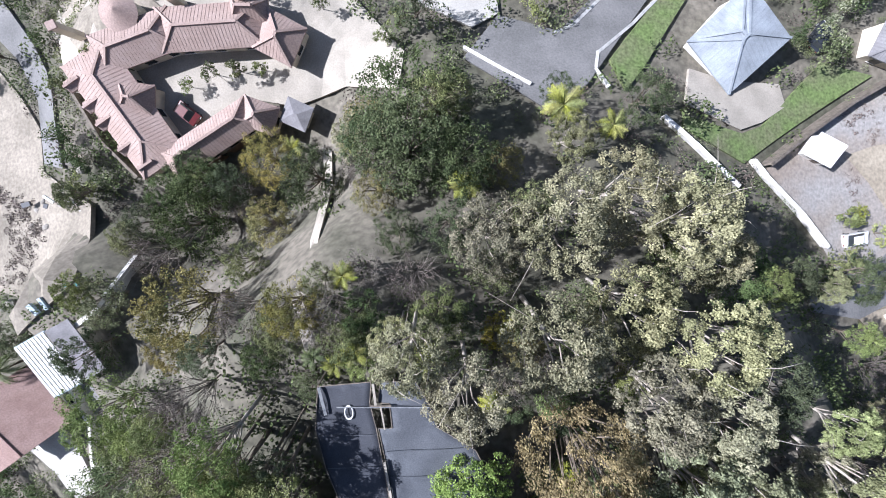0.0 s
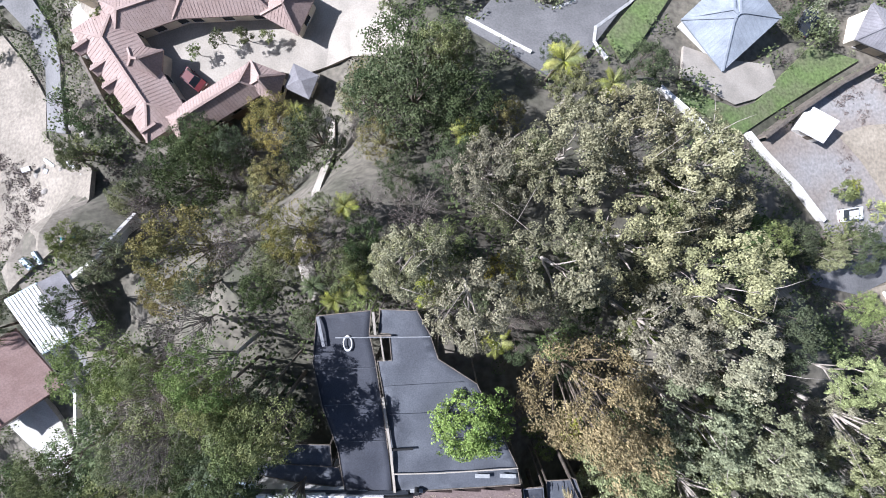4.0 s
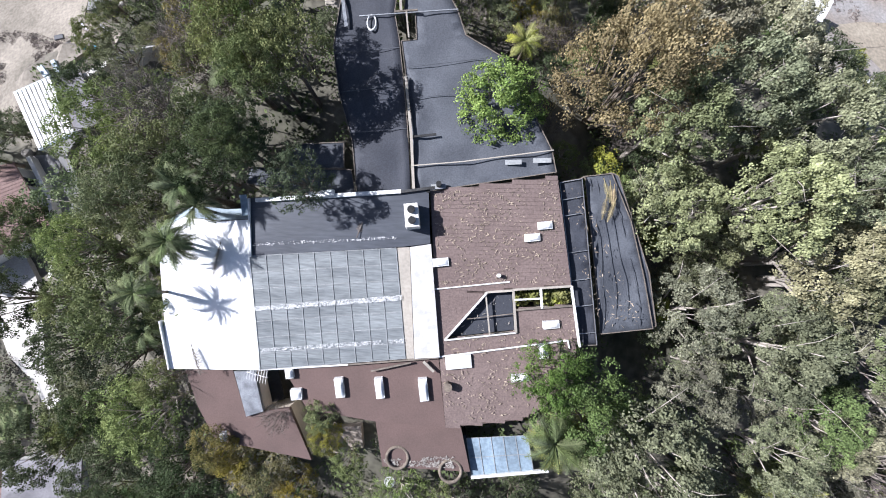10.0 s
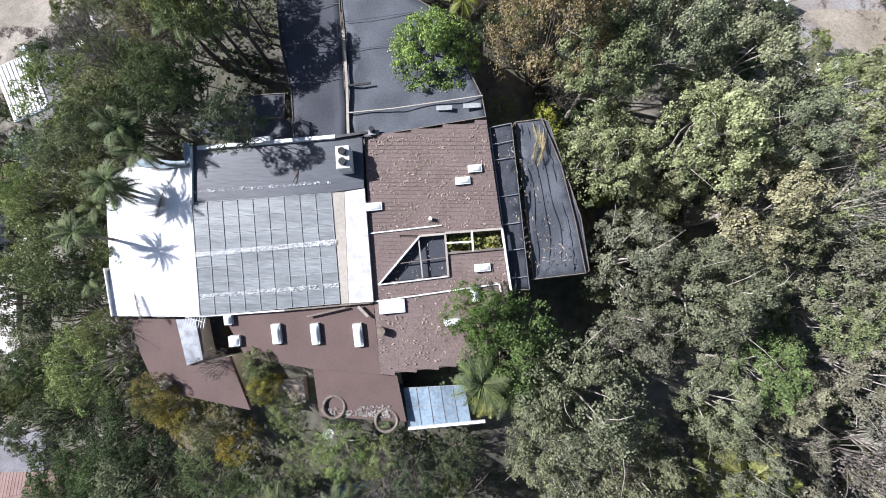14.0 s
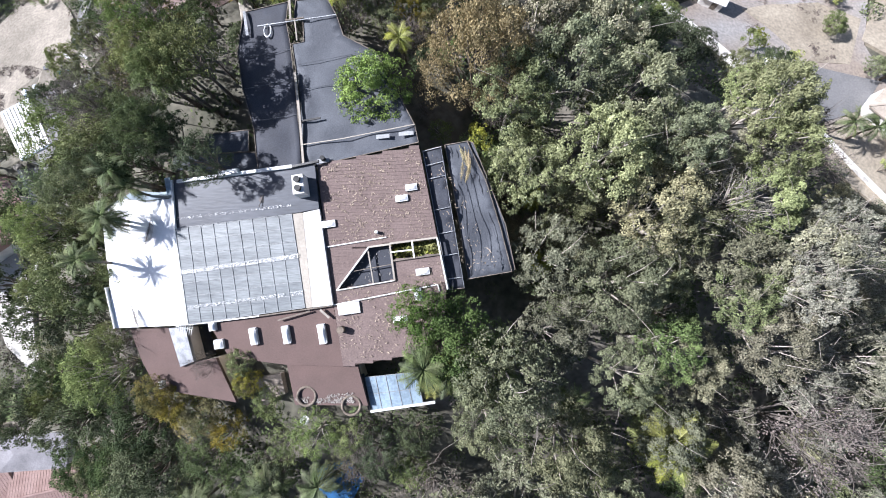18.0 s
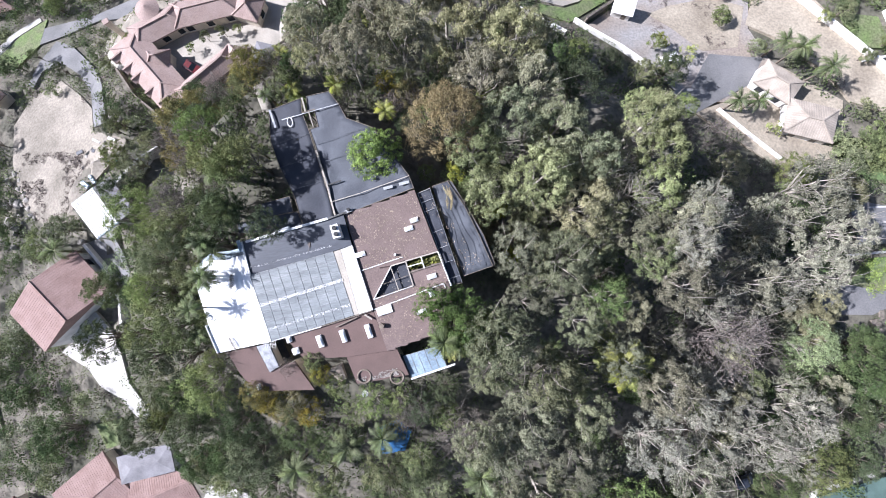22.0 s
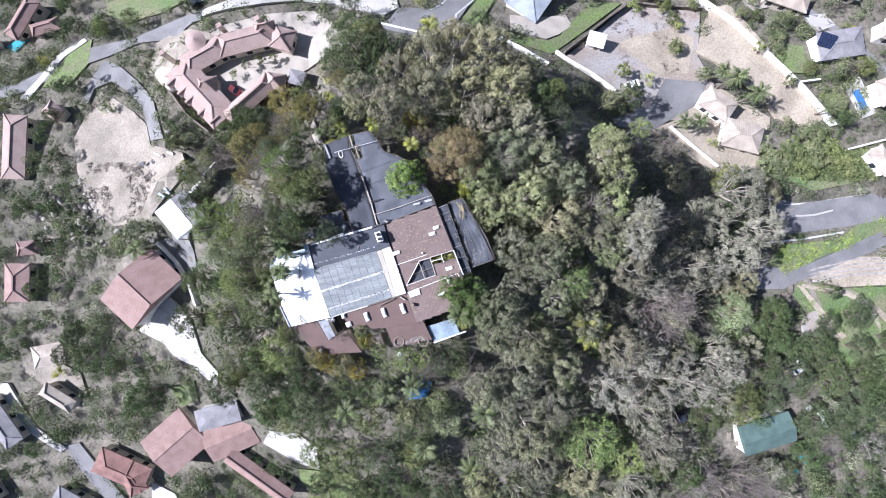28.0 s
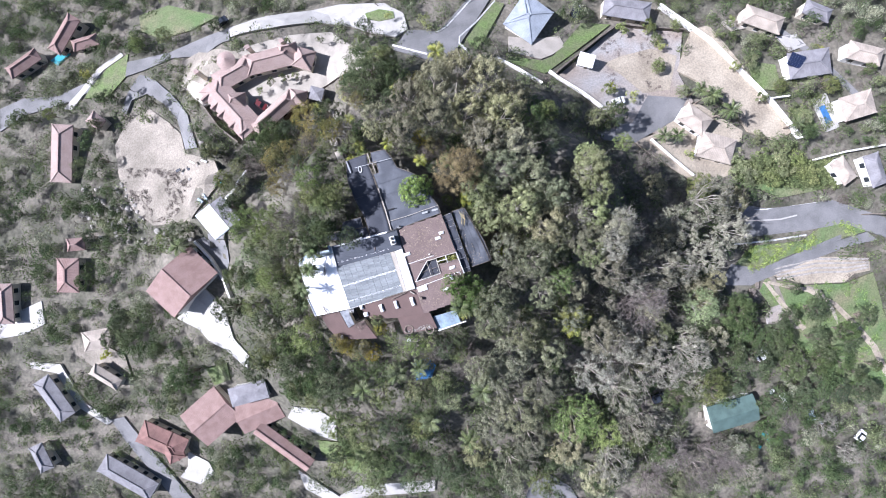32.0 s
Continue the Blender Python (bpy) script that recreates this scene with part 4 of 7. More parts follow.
for x, y, h, r in ((42.5, -0.9, 10.1, 4.9), (47.4, -8.2, 10.1, 5.2), (39.2, -10.6, 9.2, 4.2), (48.6, -0.6, 10.9, 5.0), (38.4, 7.5, 10.9, 3.7),):
    if free(x, y):
        tree("gum", x, y, h, r)
for x, y, h, r in ((35.5, -1.8, 9.2, 4.1), (44.8, 4.0, 10.9, 4.1),):
    if free(x, y):
        tree("pale_gum", x, y, h, r)
for x, y, h, r in ((32.7, 34.3, 11.8, 5.8), (25.7, 37.1, 10.9, 3.2),):
    if free(x, y):
        tree("dead", x, y, h, r)
for x, y, h, r in ((42.0, 3.8, 10.9, 3.9), (51.8, -0.3, 10.1, 4.2),):
    if free(x, y):
        tree("dead", x, y, h, r)
for x, y, h, r in ((99.0, -43.0, 5.0, 4.4), (106.1, -40.3, 6.0, 4.1), (112.9, -47.8, 5.0, 4.7), (118.9, -57.9, 5.0, 4.9), (106.7, -54.4, 5.0, 4.8), (100.0, -57.8, 6.0, 4.5), (93.1, -64.9, 5.0, 4.9), (85.5, -68.5, 5.0, 5.0), (100.1, -33.4, 4.2, 3.8), (95.0, -39.8, 6.0, 3.8),):
    tree("oak", x, y, h, r)
for x, y, h, r in ((21.4, 8.5, 3.5, 1.8), (24.4, 5.3, 3.5, 1.7), (25.3, -2.3, 3.4, 2.0), (19.8, 11.2, 2.9, 2.0),):
    if free(x, y):
        tree("light", x, y, h, r)
for x, y, h, r in ((23.6, 8.5, 7.6, 2.7), (29.6, 6.3, 8.4, 3.2), (33.4, 9.7, 9.2, 3.3), (24.7, 13.1, 8.4, 2.7), (31.5, 13.4, 9.2, 2.8),):
    if free(x, y):
        tree("pale_gum", x, y, h, r)
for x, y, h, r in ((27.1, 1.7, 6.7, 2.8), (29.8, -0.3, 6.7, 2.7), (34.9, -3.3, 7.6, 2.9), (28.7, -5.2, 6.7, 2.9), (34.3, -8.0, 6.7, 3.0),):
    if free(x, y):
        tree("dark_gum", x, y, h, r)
for x, y, h, r in ((-9.9, -13.9, 5.6, 3.0), (-2.3, -11.8, 4.0, 1.8), (-5.6, -17.1, 4.2, 2.5),):
    if free(x, y):
        tree("olive", x, y, h, r)
for x, y, h, r in ((3.9, -16.9, 4.5, 2.9), (0.9, -18.1, 4.2, 2.4), (7.3, -17.5, 4.2, 2.3),):
    if free(x, y):
        tree("light", x, y, h, r)
for x, y, h, r in ((-8.3, -19.9, 5.0, 4.0), (9.8, -19.0, 6.0, 2.8), (-1.0, -21.4, 6.0, 3.0), (13.6, -17.0, 5.0, 2.5), (-19.0, -23.0, 5.9, 3.9), (-21.5, -18.2, 5.0, 3.3), (-4.6, -22.6, 5.0, 3.2),):
    if free(x, y):
        tree("oak", x, y, h, r)
for x, y, h, r in ((-0.4, -13.8, 3.8, 2.0), (12.8, -20.8, 5.0, 2.7), (-12.2, -24.5, 5.0, 3.1), (5.6, -22.0, 3.4, 2.2),):
    if free(x, y):
        tree("green", x, y, h, r)
for x, y, h, r in ((13.5, 21.5, 4.2, 2.2), (17.2, 22.6, 5.0, 2.2),):
    if free(x, y):
        tree("bare", x, y, h, r)
for x, y, h, r in ((10.8, 23.4, 3.4, 2.0), (15.6, 26.0, 5.0, 2.3), (-3.1, 21.7, 3.4, 1.7),):
    if free(x, y):
        tree("green", x, y, h, r)
for x, y, h, r in ((15.7, 24.0, 4.2, 2.3), (13.2, 25.8, 4.2, 2.1),):
    if free(x, y):
        tree("olive", x, y, h, r)
for x, y, h, r in ((18.0, 19.8, 5.0, 1.9), (8.4, 24.0, 3.4, 1.6),):
    if free(x, y):
        tree("light", x, y, h, r)
for x, y, h, r in ((15.0, 19.3, 4.0, 1.8), (10.0, 26.9, 4.2, 2.3), (19.6, 17.2, 4.2, 1.8),):
    if free(x, y):
        tree("oak", x, y, h, r)
for x, y, h, r in ((5.4, 46.0, 7.6, 7.4), (-8.0, 46.3, 5.9, 4.5), (4.1, 34.2, 5.0, 2.7), (9.8, 40.7, 5.9, 3.3), (-19.3, 43.0, 5.9, 5.2), (-29.7, 37.5, 5.9, 4.7), (1.7, 28.6, 5.0, 2.7),):
    if free(x, y):
        tree("oak", x, y, h, r)
for x, y, h, r in ((-14.3, 41.3, 5.9, 4.7), (14.3, 40.7, 5.0, 3.0), (-0.3, 46.0, 5.0, 3.3),):
    if free(x, y):
        tree("olive", x, y, h, r)
for x, y, h, r in ((1.3, 40.4, 5.9, 3.6), (-1.0, 28.9, 5.0, 2.7), (6.0, 30.8, 5.0, 2.8), (-20.0, 36.5, 5.0, 4.1), (12.7, 35.2, 5.0, 2.8),):
    if free(x, y):
        tree("bare", x, y, h, r)
for x, y, h, r in ((0.3, 26.7, 5.0, 2.9), (7.8, 27.9, 5.0, 3.0), (-23.7, 37.8, 5.0, 4.5), (-4.8, 27.2, 5.0, 2.8), (13.4, 31.2, 5.9, 3.0), (16.9, 36.1, 6.7, 3.1), (-30.1, 25.4, 5.0, 3.9), (-13.2, 45.6, 5.0, 3.7),):
    if free(x, y):
        tree("green", x, y, h, r)
for x, y, h, r in ((-1.4, 43.6, 6.9, 3.7), (4.9, 27.5, 8.4, 2.5), (34.1, 9.4, 7.4, 2.5), (21.8, 43.0, 8.3, 3.3), (59.1, -29.9, 8.4, 3.8), (45.5, 11.6, 6.1, 3.7), (63.2, -21.7, 6.2, 4.5), (73.0, -18.0, 7.7, 3.6), (78.6, -33.8, 7.9, 3.6), (75.8, -22.4, 6.8, 4.2), (80.6, -19.1, 6.3, 3.9), (9.0, 47.1, 8.3, 3.4), (57.5, -32.0, 7.0, 4.5), (67.4, -4.5, 6.7, 3.9), (36.4, 9.9, 8.4, 3.4), (76.2, -20.9, 8.2, 4.6), (60.5, -24.5, 6.7, 4.0), (45.5, -21.9, 7.9, 4.4),):
    tree("gum", x, y, h, r)
for x, y, h, r in ((68.0, 7.2, 6.4, 3.9), (57.3, -37.4, 6.5, 3.4), (87.9, -0.4, 8.3, 4.5),):
    tree("gum", x, y, h, r)
for x, y, h, r in ((-15.8, -58.9, 6.4, 3.4), (0.5, -39.5, 7.0, 3.8), (20.9, 27.8, 7.3, 2.8), (-22.0, 7.2, 8.4, 3.1), (7.8, 47.1, 9.8, 3.8), (-22.0, -27.1, 7.2, 4.3), (37.3, -42.7, 8.1, 2.8), (36.9, -15.5, 7.4, 3.1), (-16.4, -8.0, 7.3, 2.4), (53.7, -58.2, 8.8, 3.0), (-29.7, -15.6, 7.6, 3.3), (42.7, 27.9, 9.5, 2.7), (81.1, 5.0, 5.8, 4.4), (28.9, 4.8, 7.5, 2.9), (-25.3, -25.2, 7.4, 4.3), (-18.5, 16.0, 7.0, 2.5), (26.2, 20.7, 5.9, 2.7), (61.5, 18.8, 7.3, 2.8),):
    tree("green", x, y, h, r)
for x, y, h, r in ((29.7, 28.0, 6.1, 3.3), (21.1, -9.2, 6.6, 3.4), (30.3, 32.6, 8.6, 2.5), (33.2, 34.1, 7.0, 3.0), (30.9, -20.8, 7.8, 4.2),):
    tree("green", x, y, h, r)
for x, y, h, r in ((-8.1, 19.9, 11.5, 3.4), (-14.6, -54.6, 7.7, 3.6), (-23.6, -11.7, 6.0, 3.9), (8.1, -26.6, 7.9, 2.8), (-16.3, -53.0, 6.8, 4.8),):
    tree("light", x, y, h, r)
for x, y, h, r in ((70.2, -21.5, 7.6, 2.8), (20.0, -10.9, 9.1, 3.3), (57.8, -34.4, 7.5, 2.8), (36.4, -57.8, 9.1, 4.2),):
    tree("dark_gum", x, y, h, r)
for x, y, h, r in ((46.2, 7.4, 8.7, 2.9), (54.2, -25.5, 8.0, 2.9), (50.9, -22.4, 7.5, 3.8), (59.4, -3.7, 6.1, 3.5), (71.0, -4.7, 8.2, 3.0), (58.0, -25.0, 6.9, 3.7), (70.2, -32.5, 9.0, 4.1), (48.8, -17.7, 8.1, 3.9), (65.4, -15.9, 7.4, 2.9), (72.1, -46.2, 6.6, 4.2),):
    tree("grey_gum", x, y, h, r)
for x, y, h, r in ((55.5, 25.8, 7.4, 2.8), (37.2, -2.6, 7.8, 2.8), (21.0, 23.4, 5.7, 2.5), (44.0, 8.7, 6.5, 2.4), (46.8, 15.7, 6.9, 3.5),):
    tree("pale_gum", x, y, h, r)
for x, y, h, r in ((32.2, -44.3, 9.3, 3.9), (39.8, 24.5, 6.2, 2.4), (19.6, 22.8, 7.5, 2.4), (-17.6, -38.9, 8.3, 3.3), (9.0, 35.2, 8.9, 3.0), (5.3, -52.8, 8.7, 4.4), (24.7, 10.2, 6.1, 4.0), (42.0, -23.0, 8.2, 4.2), (33.1, 7.1, 7.2, 3.7), (34.8, -58.1, 6.5, 4.2), (30.2, -69.2, 9.8, 4.0), (35.7, 15.4, 7.5, 3.0), (37.4, -5.9, 7.3, 3.5), (40.6, -53.8, 6.6, 3.2), (1.1, -40.5, 6.2, 3.8), (30.8, -57.5, 7.2, 4.7), (60.9, -61.9, 8.4, 4.6), (43.0, 5.7, 6.9, 3.6),):
    tree("oak", x, y, h, r)
for x, y, h, r in ((-25.2, 3.3, 9.2, 2.8), (7.4, -27.9, 8.6, 2.9), (-12.7, -47.1, 7.6, 4.0), (33.5, -29.8, 7.3, 3.8),):
    tree("oak", x, y, h, r)
palm(14.9, -9.8, 7.0, 2.4)
palm(-1.1, -22.6, 5.0, 2.9)
palm(4.0, -22.2, 5.0, 2.5)
palm(3.3, -37.4, 6.0, 3.2)
palm(87.7, 26.9, 7.0, 2.8)
palm(91.6, 22.3, 7.0, 2.8)
palm(86.0, 29.1, 6.0, 2.3)
palm(77.2, 18.6, 5.0, 2.3)
palm(73.4, 19.2, 5.0, 2.3)
palm(109.9, 16.0, 5.0, 2.0)
palm(16.3, -30.5, 8.0, 3.0)
palm(11.5, -44.7, 8.0, 3.2)
palm(-49.3, 14.4, 5.0, 2.7)
palm(-9.5, -25.3, 6.0, 2.8)
palm(-30.4, 3.2, 5.0, 2.2)
palm(16.9, -10.6, 5.0, 2.5)
palm(22.3, -12.9, 5.0, 2.4)
palm(28.9, -14.6, 5.0, 2.2)
palm(39.0, -18.8, 8.0, 4.3, "palm_y", "yellow-green palm with broad fronds")
palm(25.3, 5.5, 4.0, 1.5, "palm_y", "yellow-green palm with broad fronds")
palm(25.9, -0.8, 4.0, 1.4, "palm_y", "yellow-green palm with broad fronds")
palm(16.6, 6.3, 4.5, 0.6, "palm_y", "yellow-green palm with broad fronds")
palm(-1.1, -22.1, 4.0, 2.4)
palm(16.0, -10.8, 4.6, 2.4, "palm_y", "yellow-green palm with broad fronds")
palm(18.4, -10.6, 4.2, 2.3, "palm_y", "yellow-green palm with broad fronds")
palm(12.7, 20.5, 4.0, 1.6, "palm_y", "yellow-green palm with broad fronds")
palm(-1.0, 23.5, 2.0, 1.3, "palm_y", "yellow-green palm with broad fronds")
palm(6.9, 24.8, 4.0, 1.6, "palm_y", "yellow-green palm with broad fronds")
palm(1.1, 25.5, 3.5, 1.5, "palm_y", "yellow-green palm with broad fronds")
palm(-8.2, 15.7, 7.0, 2.5)
palm(-8.1, 10.4, 7.0, 2.4)
palm(-2.1, 25.2, 4.0, 1.2)
palm(20.9, 46.6, 7.0, 2.5, "palm_y", "yellow-green palm with broad fronds")
palm(26.6, 44.7, 6.0, 1.9, "palm_y", "yellow-green palm with broad fronds")
palm(0.1, 31.5, 4.0, 1.4, "palm_y", "yellow-green palm with broad fronds")
palm(-11.0, 42.8, 4.0, 1.7, "palm_y", "yellow-green palm with broad fronds")
palm(10.5, 38.7, 5.0, 1.8, "palm_y", "yellow-green palm with broad fronds")
palm(-2.6, 42.8, 4.0, 1.4, "palm_y", "yellow-green palm with broad fronds")

for x, y, h, r in ((-7.3, 38.8, 9.3, 4.8), (-22.7, 33.4, 11.5, 5.8), (-6.6, 24.7, 4.6, 2.3), (-12.0, 24.5, 4.7, 2.3), (-30.0, 33.1, 7.2, 3.6),):
    if free(x, y):
        tree("oak", x, y, h, r)
for x, y, h, r in ((-27.0, 29.7, 7.6, 3.8), (-8.9, 28.0, 5.7, 2.8), (1.6, 31.7, 4.7, 2.4), (-12.2, 21.5, 6.3, 3.2),):
    if free(x, y):
        tree("bare", x, y, h, r)
for x, y, h, r in ((-13.6, 29.7, 6.2, 3.1), (-2.0, 31.0, 4.2, 2.1), (-32.5, 26.9, 5.5, 2.8), (-43.5, 0.4, 8.7, 4.4),):
    if free(x, y):
        tree("green", x, y, h, r)
for x, y, h, r in ((-13.2, 33.4, 7.5, 3.8), (1.6, 37.9, 5.5, 2.8),):
    if free(x, y):
        tree("olive", x, y, h, r)
for x, y, h, r in ((-22.3, 14.6, 7.6, 3.9), (1.6, 23.4, 4.0, 1.9),):
    if free(x, y):
        tree("light", x, y, h, r)
for x, y, h, r in ((106.8, -32.2, 5.6, 5.0), (115.2, -42.5, 5.4, 4.4), (82.9, -39.0, 5.6, 5.0), (92.3, -37.8, 5.4, 4.4), (99.4, -47.2, 5.6, 5.0), (83.6, -48.8, 5.4, 4.4), (73.3, -40.0, 5.7, 5.2), (107.2, -47.2, 5.4, 4.4), (102.0, -56.8, 5.4, 4.5), (96.4, -36.3, 5.1, 3.8), (120.3, -37.2, 5.1, 3.8), (111.4, -56.2, 5.4, 4.5), (77.1, -33.0, 5.6, 4.9), (120.8, -58.2, 5.2, 3.9), (67.9, -48.6, 5.7, 5.3),):
    tree("oak", x, y, h, r)
for x, y, h, r in ((61.2, -53.8, 5.6, 5.0), (63.7, -64.9, 5.8, 5.4), (71.3, -70.2, 5.7, 5.2), (85.5, -75.1, 5.7, 5.2), (108.0, -65.7, 5.3, 4.2), (82.6, -67.2, 5.3, 4.3), (114.5, -75.9, 5.2, 4.0),):
    tree("grey_gum", x, y, h, r)
for x, y, h, r in ((55.5, -45.6, 5.3, 4.4), (97.0, -62.5, 5.2, 3.9),):
    tree("bare", x, y, h, r)
for x, y, h, r in ((106.7, -32.8, 5.8, 2.8), (102.2, -26.3, 4.9, 1.9), (114.0, -39.6, 6.6, 3.7), (97.4, -38.0, 6.1, 3.1), (108.3, -45.7, 5.8, 2.8), (116.8, -52.5, 5.5, 2.5), (85.3, -27.2, 6.9, 4.0), (86.3, -34.0, 6.6, 3.7), (101.6, -53.5, 5.8, 2.8), (122.2, -51.3, 5.1, 2.0), (90.8, -56.0, 5.3, 2.3), ):
    tree("oak", x, y, h, r)
for x, y, h, r in ((-70.9, 61.9, 5.2, 2.3), (-65.4, 62.9, 4.5, 1.6), (-57.7, 56.8, 4.8, 2.0), (-98.1, 61.2, 5.8, 3.0), (-89.7, 60.4, 5.0, 2.1), (-75.5, 53.7, 5.2, 2.3), (-73.7, 43.1, 5.2, 2.3), (-102.5, 33.6, 5.5, 2.7), (-84.6, 31.7, 5.5, 2.7), (-68.6, 78.5, 5.5, 2.7), (-61.4, 75.4, 5.5, 2.7), (-53.0, 76.3, 5.5, 2.7), (-37.5, 75.1, 4.8, 2.0), (-21.2, 77.3, 5.0, 2.1), (-40.7, 36.5, 4.8, 2.0), (-83.6, 10.9, 5.8, 3.0), (-80.2, 22.8, 5.2, 2.3), (-74.3, -1.1, 6.3, 3.5), (-79.2, -5.6, 6.0, 3.2), (-94.2, -27.5, 5.5, 2.6), (-66.0, -10.7, 5.5, 2.6), (-53.7, -43.6, 5.5, 2.6), (-23.0, -45.4, 6.0, 3.2), ):
    tree("oak" if int(x * 7 + y) % 3 else "green", x, y, h, r)
for x, y, h, r in ((72.5, 50.6, 3.2, 1.9), (80.1, 50.5, 3.2, 1.9), (80.8, 45.8, 3.3, 2.1), (79.0, 38.3, 3.6, 2.4), (63.1, 33.7, 3.2, 1.9), (87.3, 49.3, 3.0, 1.7), (83.7, 30.5, 3.3, 2.1), (104.4, 35.5, 3.7, 2.6), (110.4, 27.1, 3.5, 2.3), (98.6, 44.3, 2.9, 1.6), (99.9, 34.7, 3.0, 1.7), (135.7, 27.4, 3.3, 2.1), (102.9, 47.5, 2.9, 1.6), (123.4, 24.9, 4.0, 3.0), (115.0, 17.6, 3.6, 2.4), (106.0, 11.0, 4.2, 3.1), ):
    tree("green" if r > 2 else "shrub", x, y, h, r)
palm(-11.3, 6.1, 5.8, 1.9, count=20)
palm(-12.7, 3.0, 6.8, 1.9, count=20)
tree("green", -2.4, -9.7, 4.2, 1.7)
tree("olive", -11.4, -12.8, 7.0, 2.4)
tree("bare", -5.9, -9.9, 4.9, 1.5)
tree("shrub_y", 20.2, 11.4, 4.0, 1.5)
tree("light", 16.4, 12.0, 2.0, 1.5)
tree("bare", 15.1, 14.0, 2.0, 1.4)
tree("light", 18.0, 9.2, 2.6, 1.3)
tree("bare", 21.7, 13.9, 4.6, 1.7)
tree("light", 21.6, 9.3, 4.9, 1.6)
tree("rust", 22.9, 6.2, 5.5, 1.5)

# ---- the main house ----
main_house = thing("house", Matrix.Identity(4), "large low house with brown shingle, white and glazed roofs", "house")
SLOPE = (0.09, 0.159, 0.32)


def deck(x, y, up=0.0):
    return SLOPE[0] * x + SLOPE[1] * min(y, 9.0) + SLOPE[2] + up


def plate(outline, up, thick):
    """A roof plate over an outline (x, y), lying in the house's gentle slope."""
    v, f = slab([(x, y, deck(x, y, up)) for x, y in outline], thick)
    bm = bmesh.new()
    vs = [bm.verts.new(p) for p in v]
    for g in f:
        bm.faces.new([vs[i] for i in g])
    bmesh.ops.recalc_face_normals(bm, faces=bm.faces[:])
    return bm


def shrink(outline, k=0.965):
    cx, cy = sum(p[0] for p in outline) / len(outline), sum(p[1] for p in outline) / len(outline)
    return [(cx + (x - cx) * k, cy + (y - cy) * k) for x, y in outline]


def house_walls(outline, up, mat):
    n = len(outline)
    top = [(x, y, deck(x, y, up)) for x, y in outline]
    low = [(x, y, min(ground_z(x, y), deck(x, y) - 3) - 1.2) for x, y in outline]
    me = mesh_of("wall", top + low, [(i, (i + 1) % n, (i + 1) % n + n, i + n) for i in range(n)], mat)
    return piece("wall", me, main_house)


def crossings(outline, c):
    xs = []
    for (x1, y1), (x2, y2) in zip(outline, outline[1:] + outline[:1]):
        if (y1 > c) != (y2 > c):
            xs.append(x1 + (c - y1) / (y2 - y1) * (x2 - x1))
    return sorted(xs)


def courses(parent, outline, up, mat, step=0.3, jitter=5):
    """Rows of lapped shingles over a roof, each row a little proud at its lower edge, cut into lengths."""
    rng = np.random.default_rng(jitter)
    verts, faces = [], []
    y = min(p[1] for p in outline) + 0.05
    while y < max(p[1] for p in outline):
        hit = crossings(outline, y + step * 0.5)
        for a, b in zip(hit[::2], hit[1::2]):
            x = a
            while x < b - 0.05:
                e = min(b, x + 1.2 + rng.random() * 3.0)
                n, s = len(verts), rng.random() * 0.008
                verts += [(x, y, deck(x, y, up + 0.036 + s)), (e - 0.012, y, deck(e, y, up + 0.036 + s)), (e - 0.012, y + step + 0.03, deck(e, y + step, up + 0.012)), (x, y + step + 0.03, deck(x, y + step, up + 0.012)), (x, y, deck(x, y, up)), (e - 0.012, y, deck(e, y, up))]
                faces += [(n, n + 1, n + 2, n + 3), (n + 4, n + 5, n + 1, n)]
                x = e
        y += step
    return tagged(piece("shingle_cover", mesh_of("shingle_cover", verts, faces, mat), parent), kind="stuff")


def roof_part(name, outline, mat, up=0.0, thick=0.4, wall="stucco", cover=None):
    AREAS.append(outline)
    ob = part(name, plate(outline, up, thick), mat, main_house)
    if wall:
        house_walls(shrink(outline), up - thick, M[wall])
    if cover:
        courses(ob, outline, up, M[cover])
    return ob


def rail(name, a, b, w, h, mat, up=0.0, parent=None, label=""):
    """A bar lying on the roof from a to b, each (x, y)."""
    v, f = bar((*a, deck(*a, up)), (*b, deck(*b, up)), w, h)
    return piece(name, mesh_of(name, v, f, M[mat]), parent or main_house, label)


def skylight(x, y, w, d, turn=-6.0, up=0.0):
    ob = piece("skylight", mesh_of("skylight", *slab([(sx * w / 2, sy * d / 2, 0.28) for sx, sy in ((-1, -1), (1, -1), (1, 1), (-1, 1))], 0.45), M["white_metal"]), main_house, "white framed skylight")
    ob.matrix_basis = pose(x, y, deck(x, y, up), math.degrees(math.atan(SLOPE[1])), 0, turn)
    n, verts = 6, []
    for j in range(n + 1):
        for i in range(n + 1):
            u, v = i / n * 2 - 1, j / n * 2 - 1
            verts.append((u * (w / 2 - 0.05), v * (d / 2 - 0.05), 0.285 + 0.14 * (1 - u ** 4) * (1 - v ** 4)))
    faces = [(j * (n + 1) + i, j * (n + 1) + i + 1, (j + 1) * (n + 1) + i + 1, (j + 1) * (n + 1) + i) for j in range(n) for i in range(n)]
    piece("dome", mesh_of("dome", verts, faces, M["white"], True), ob, "white acrylic dome")
    return ob


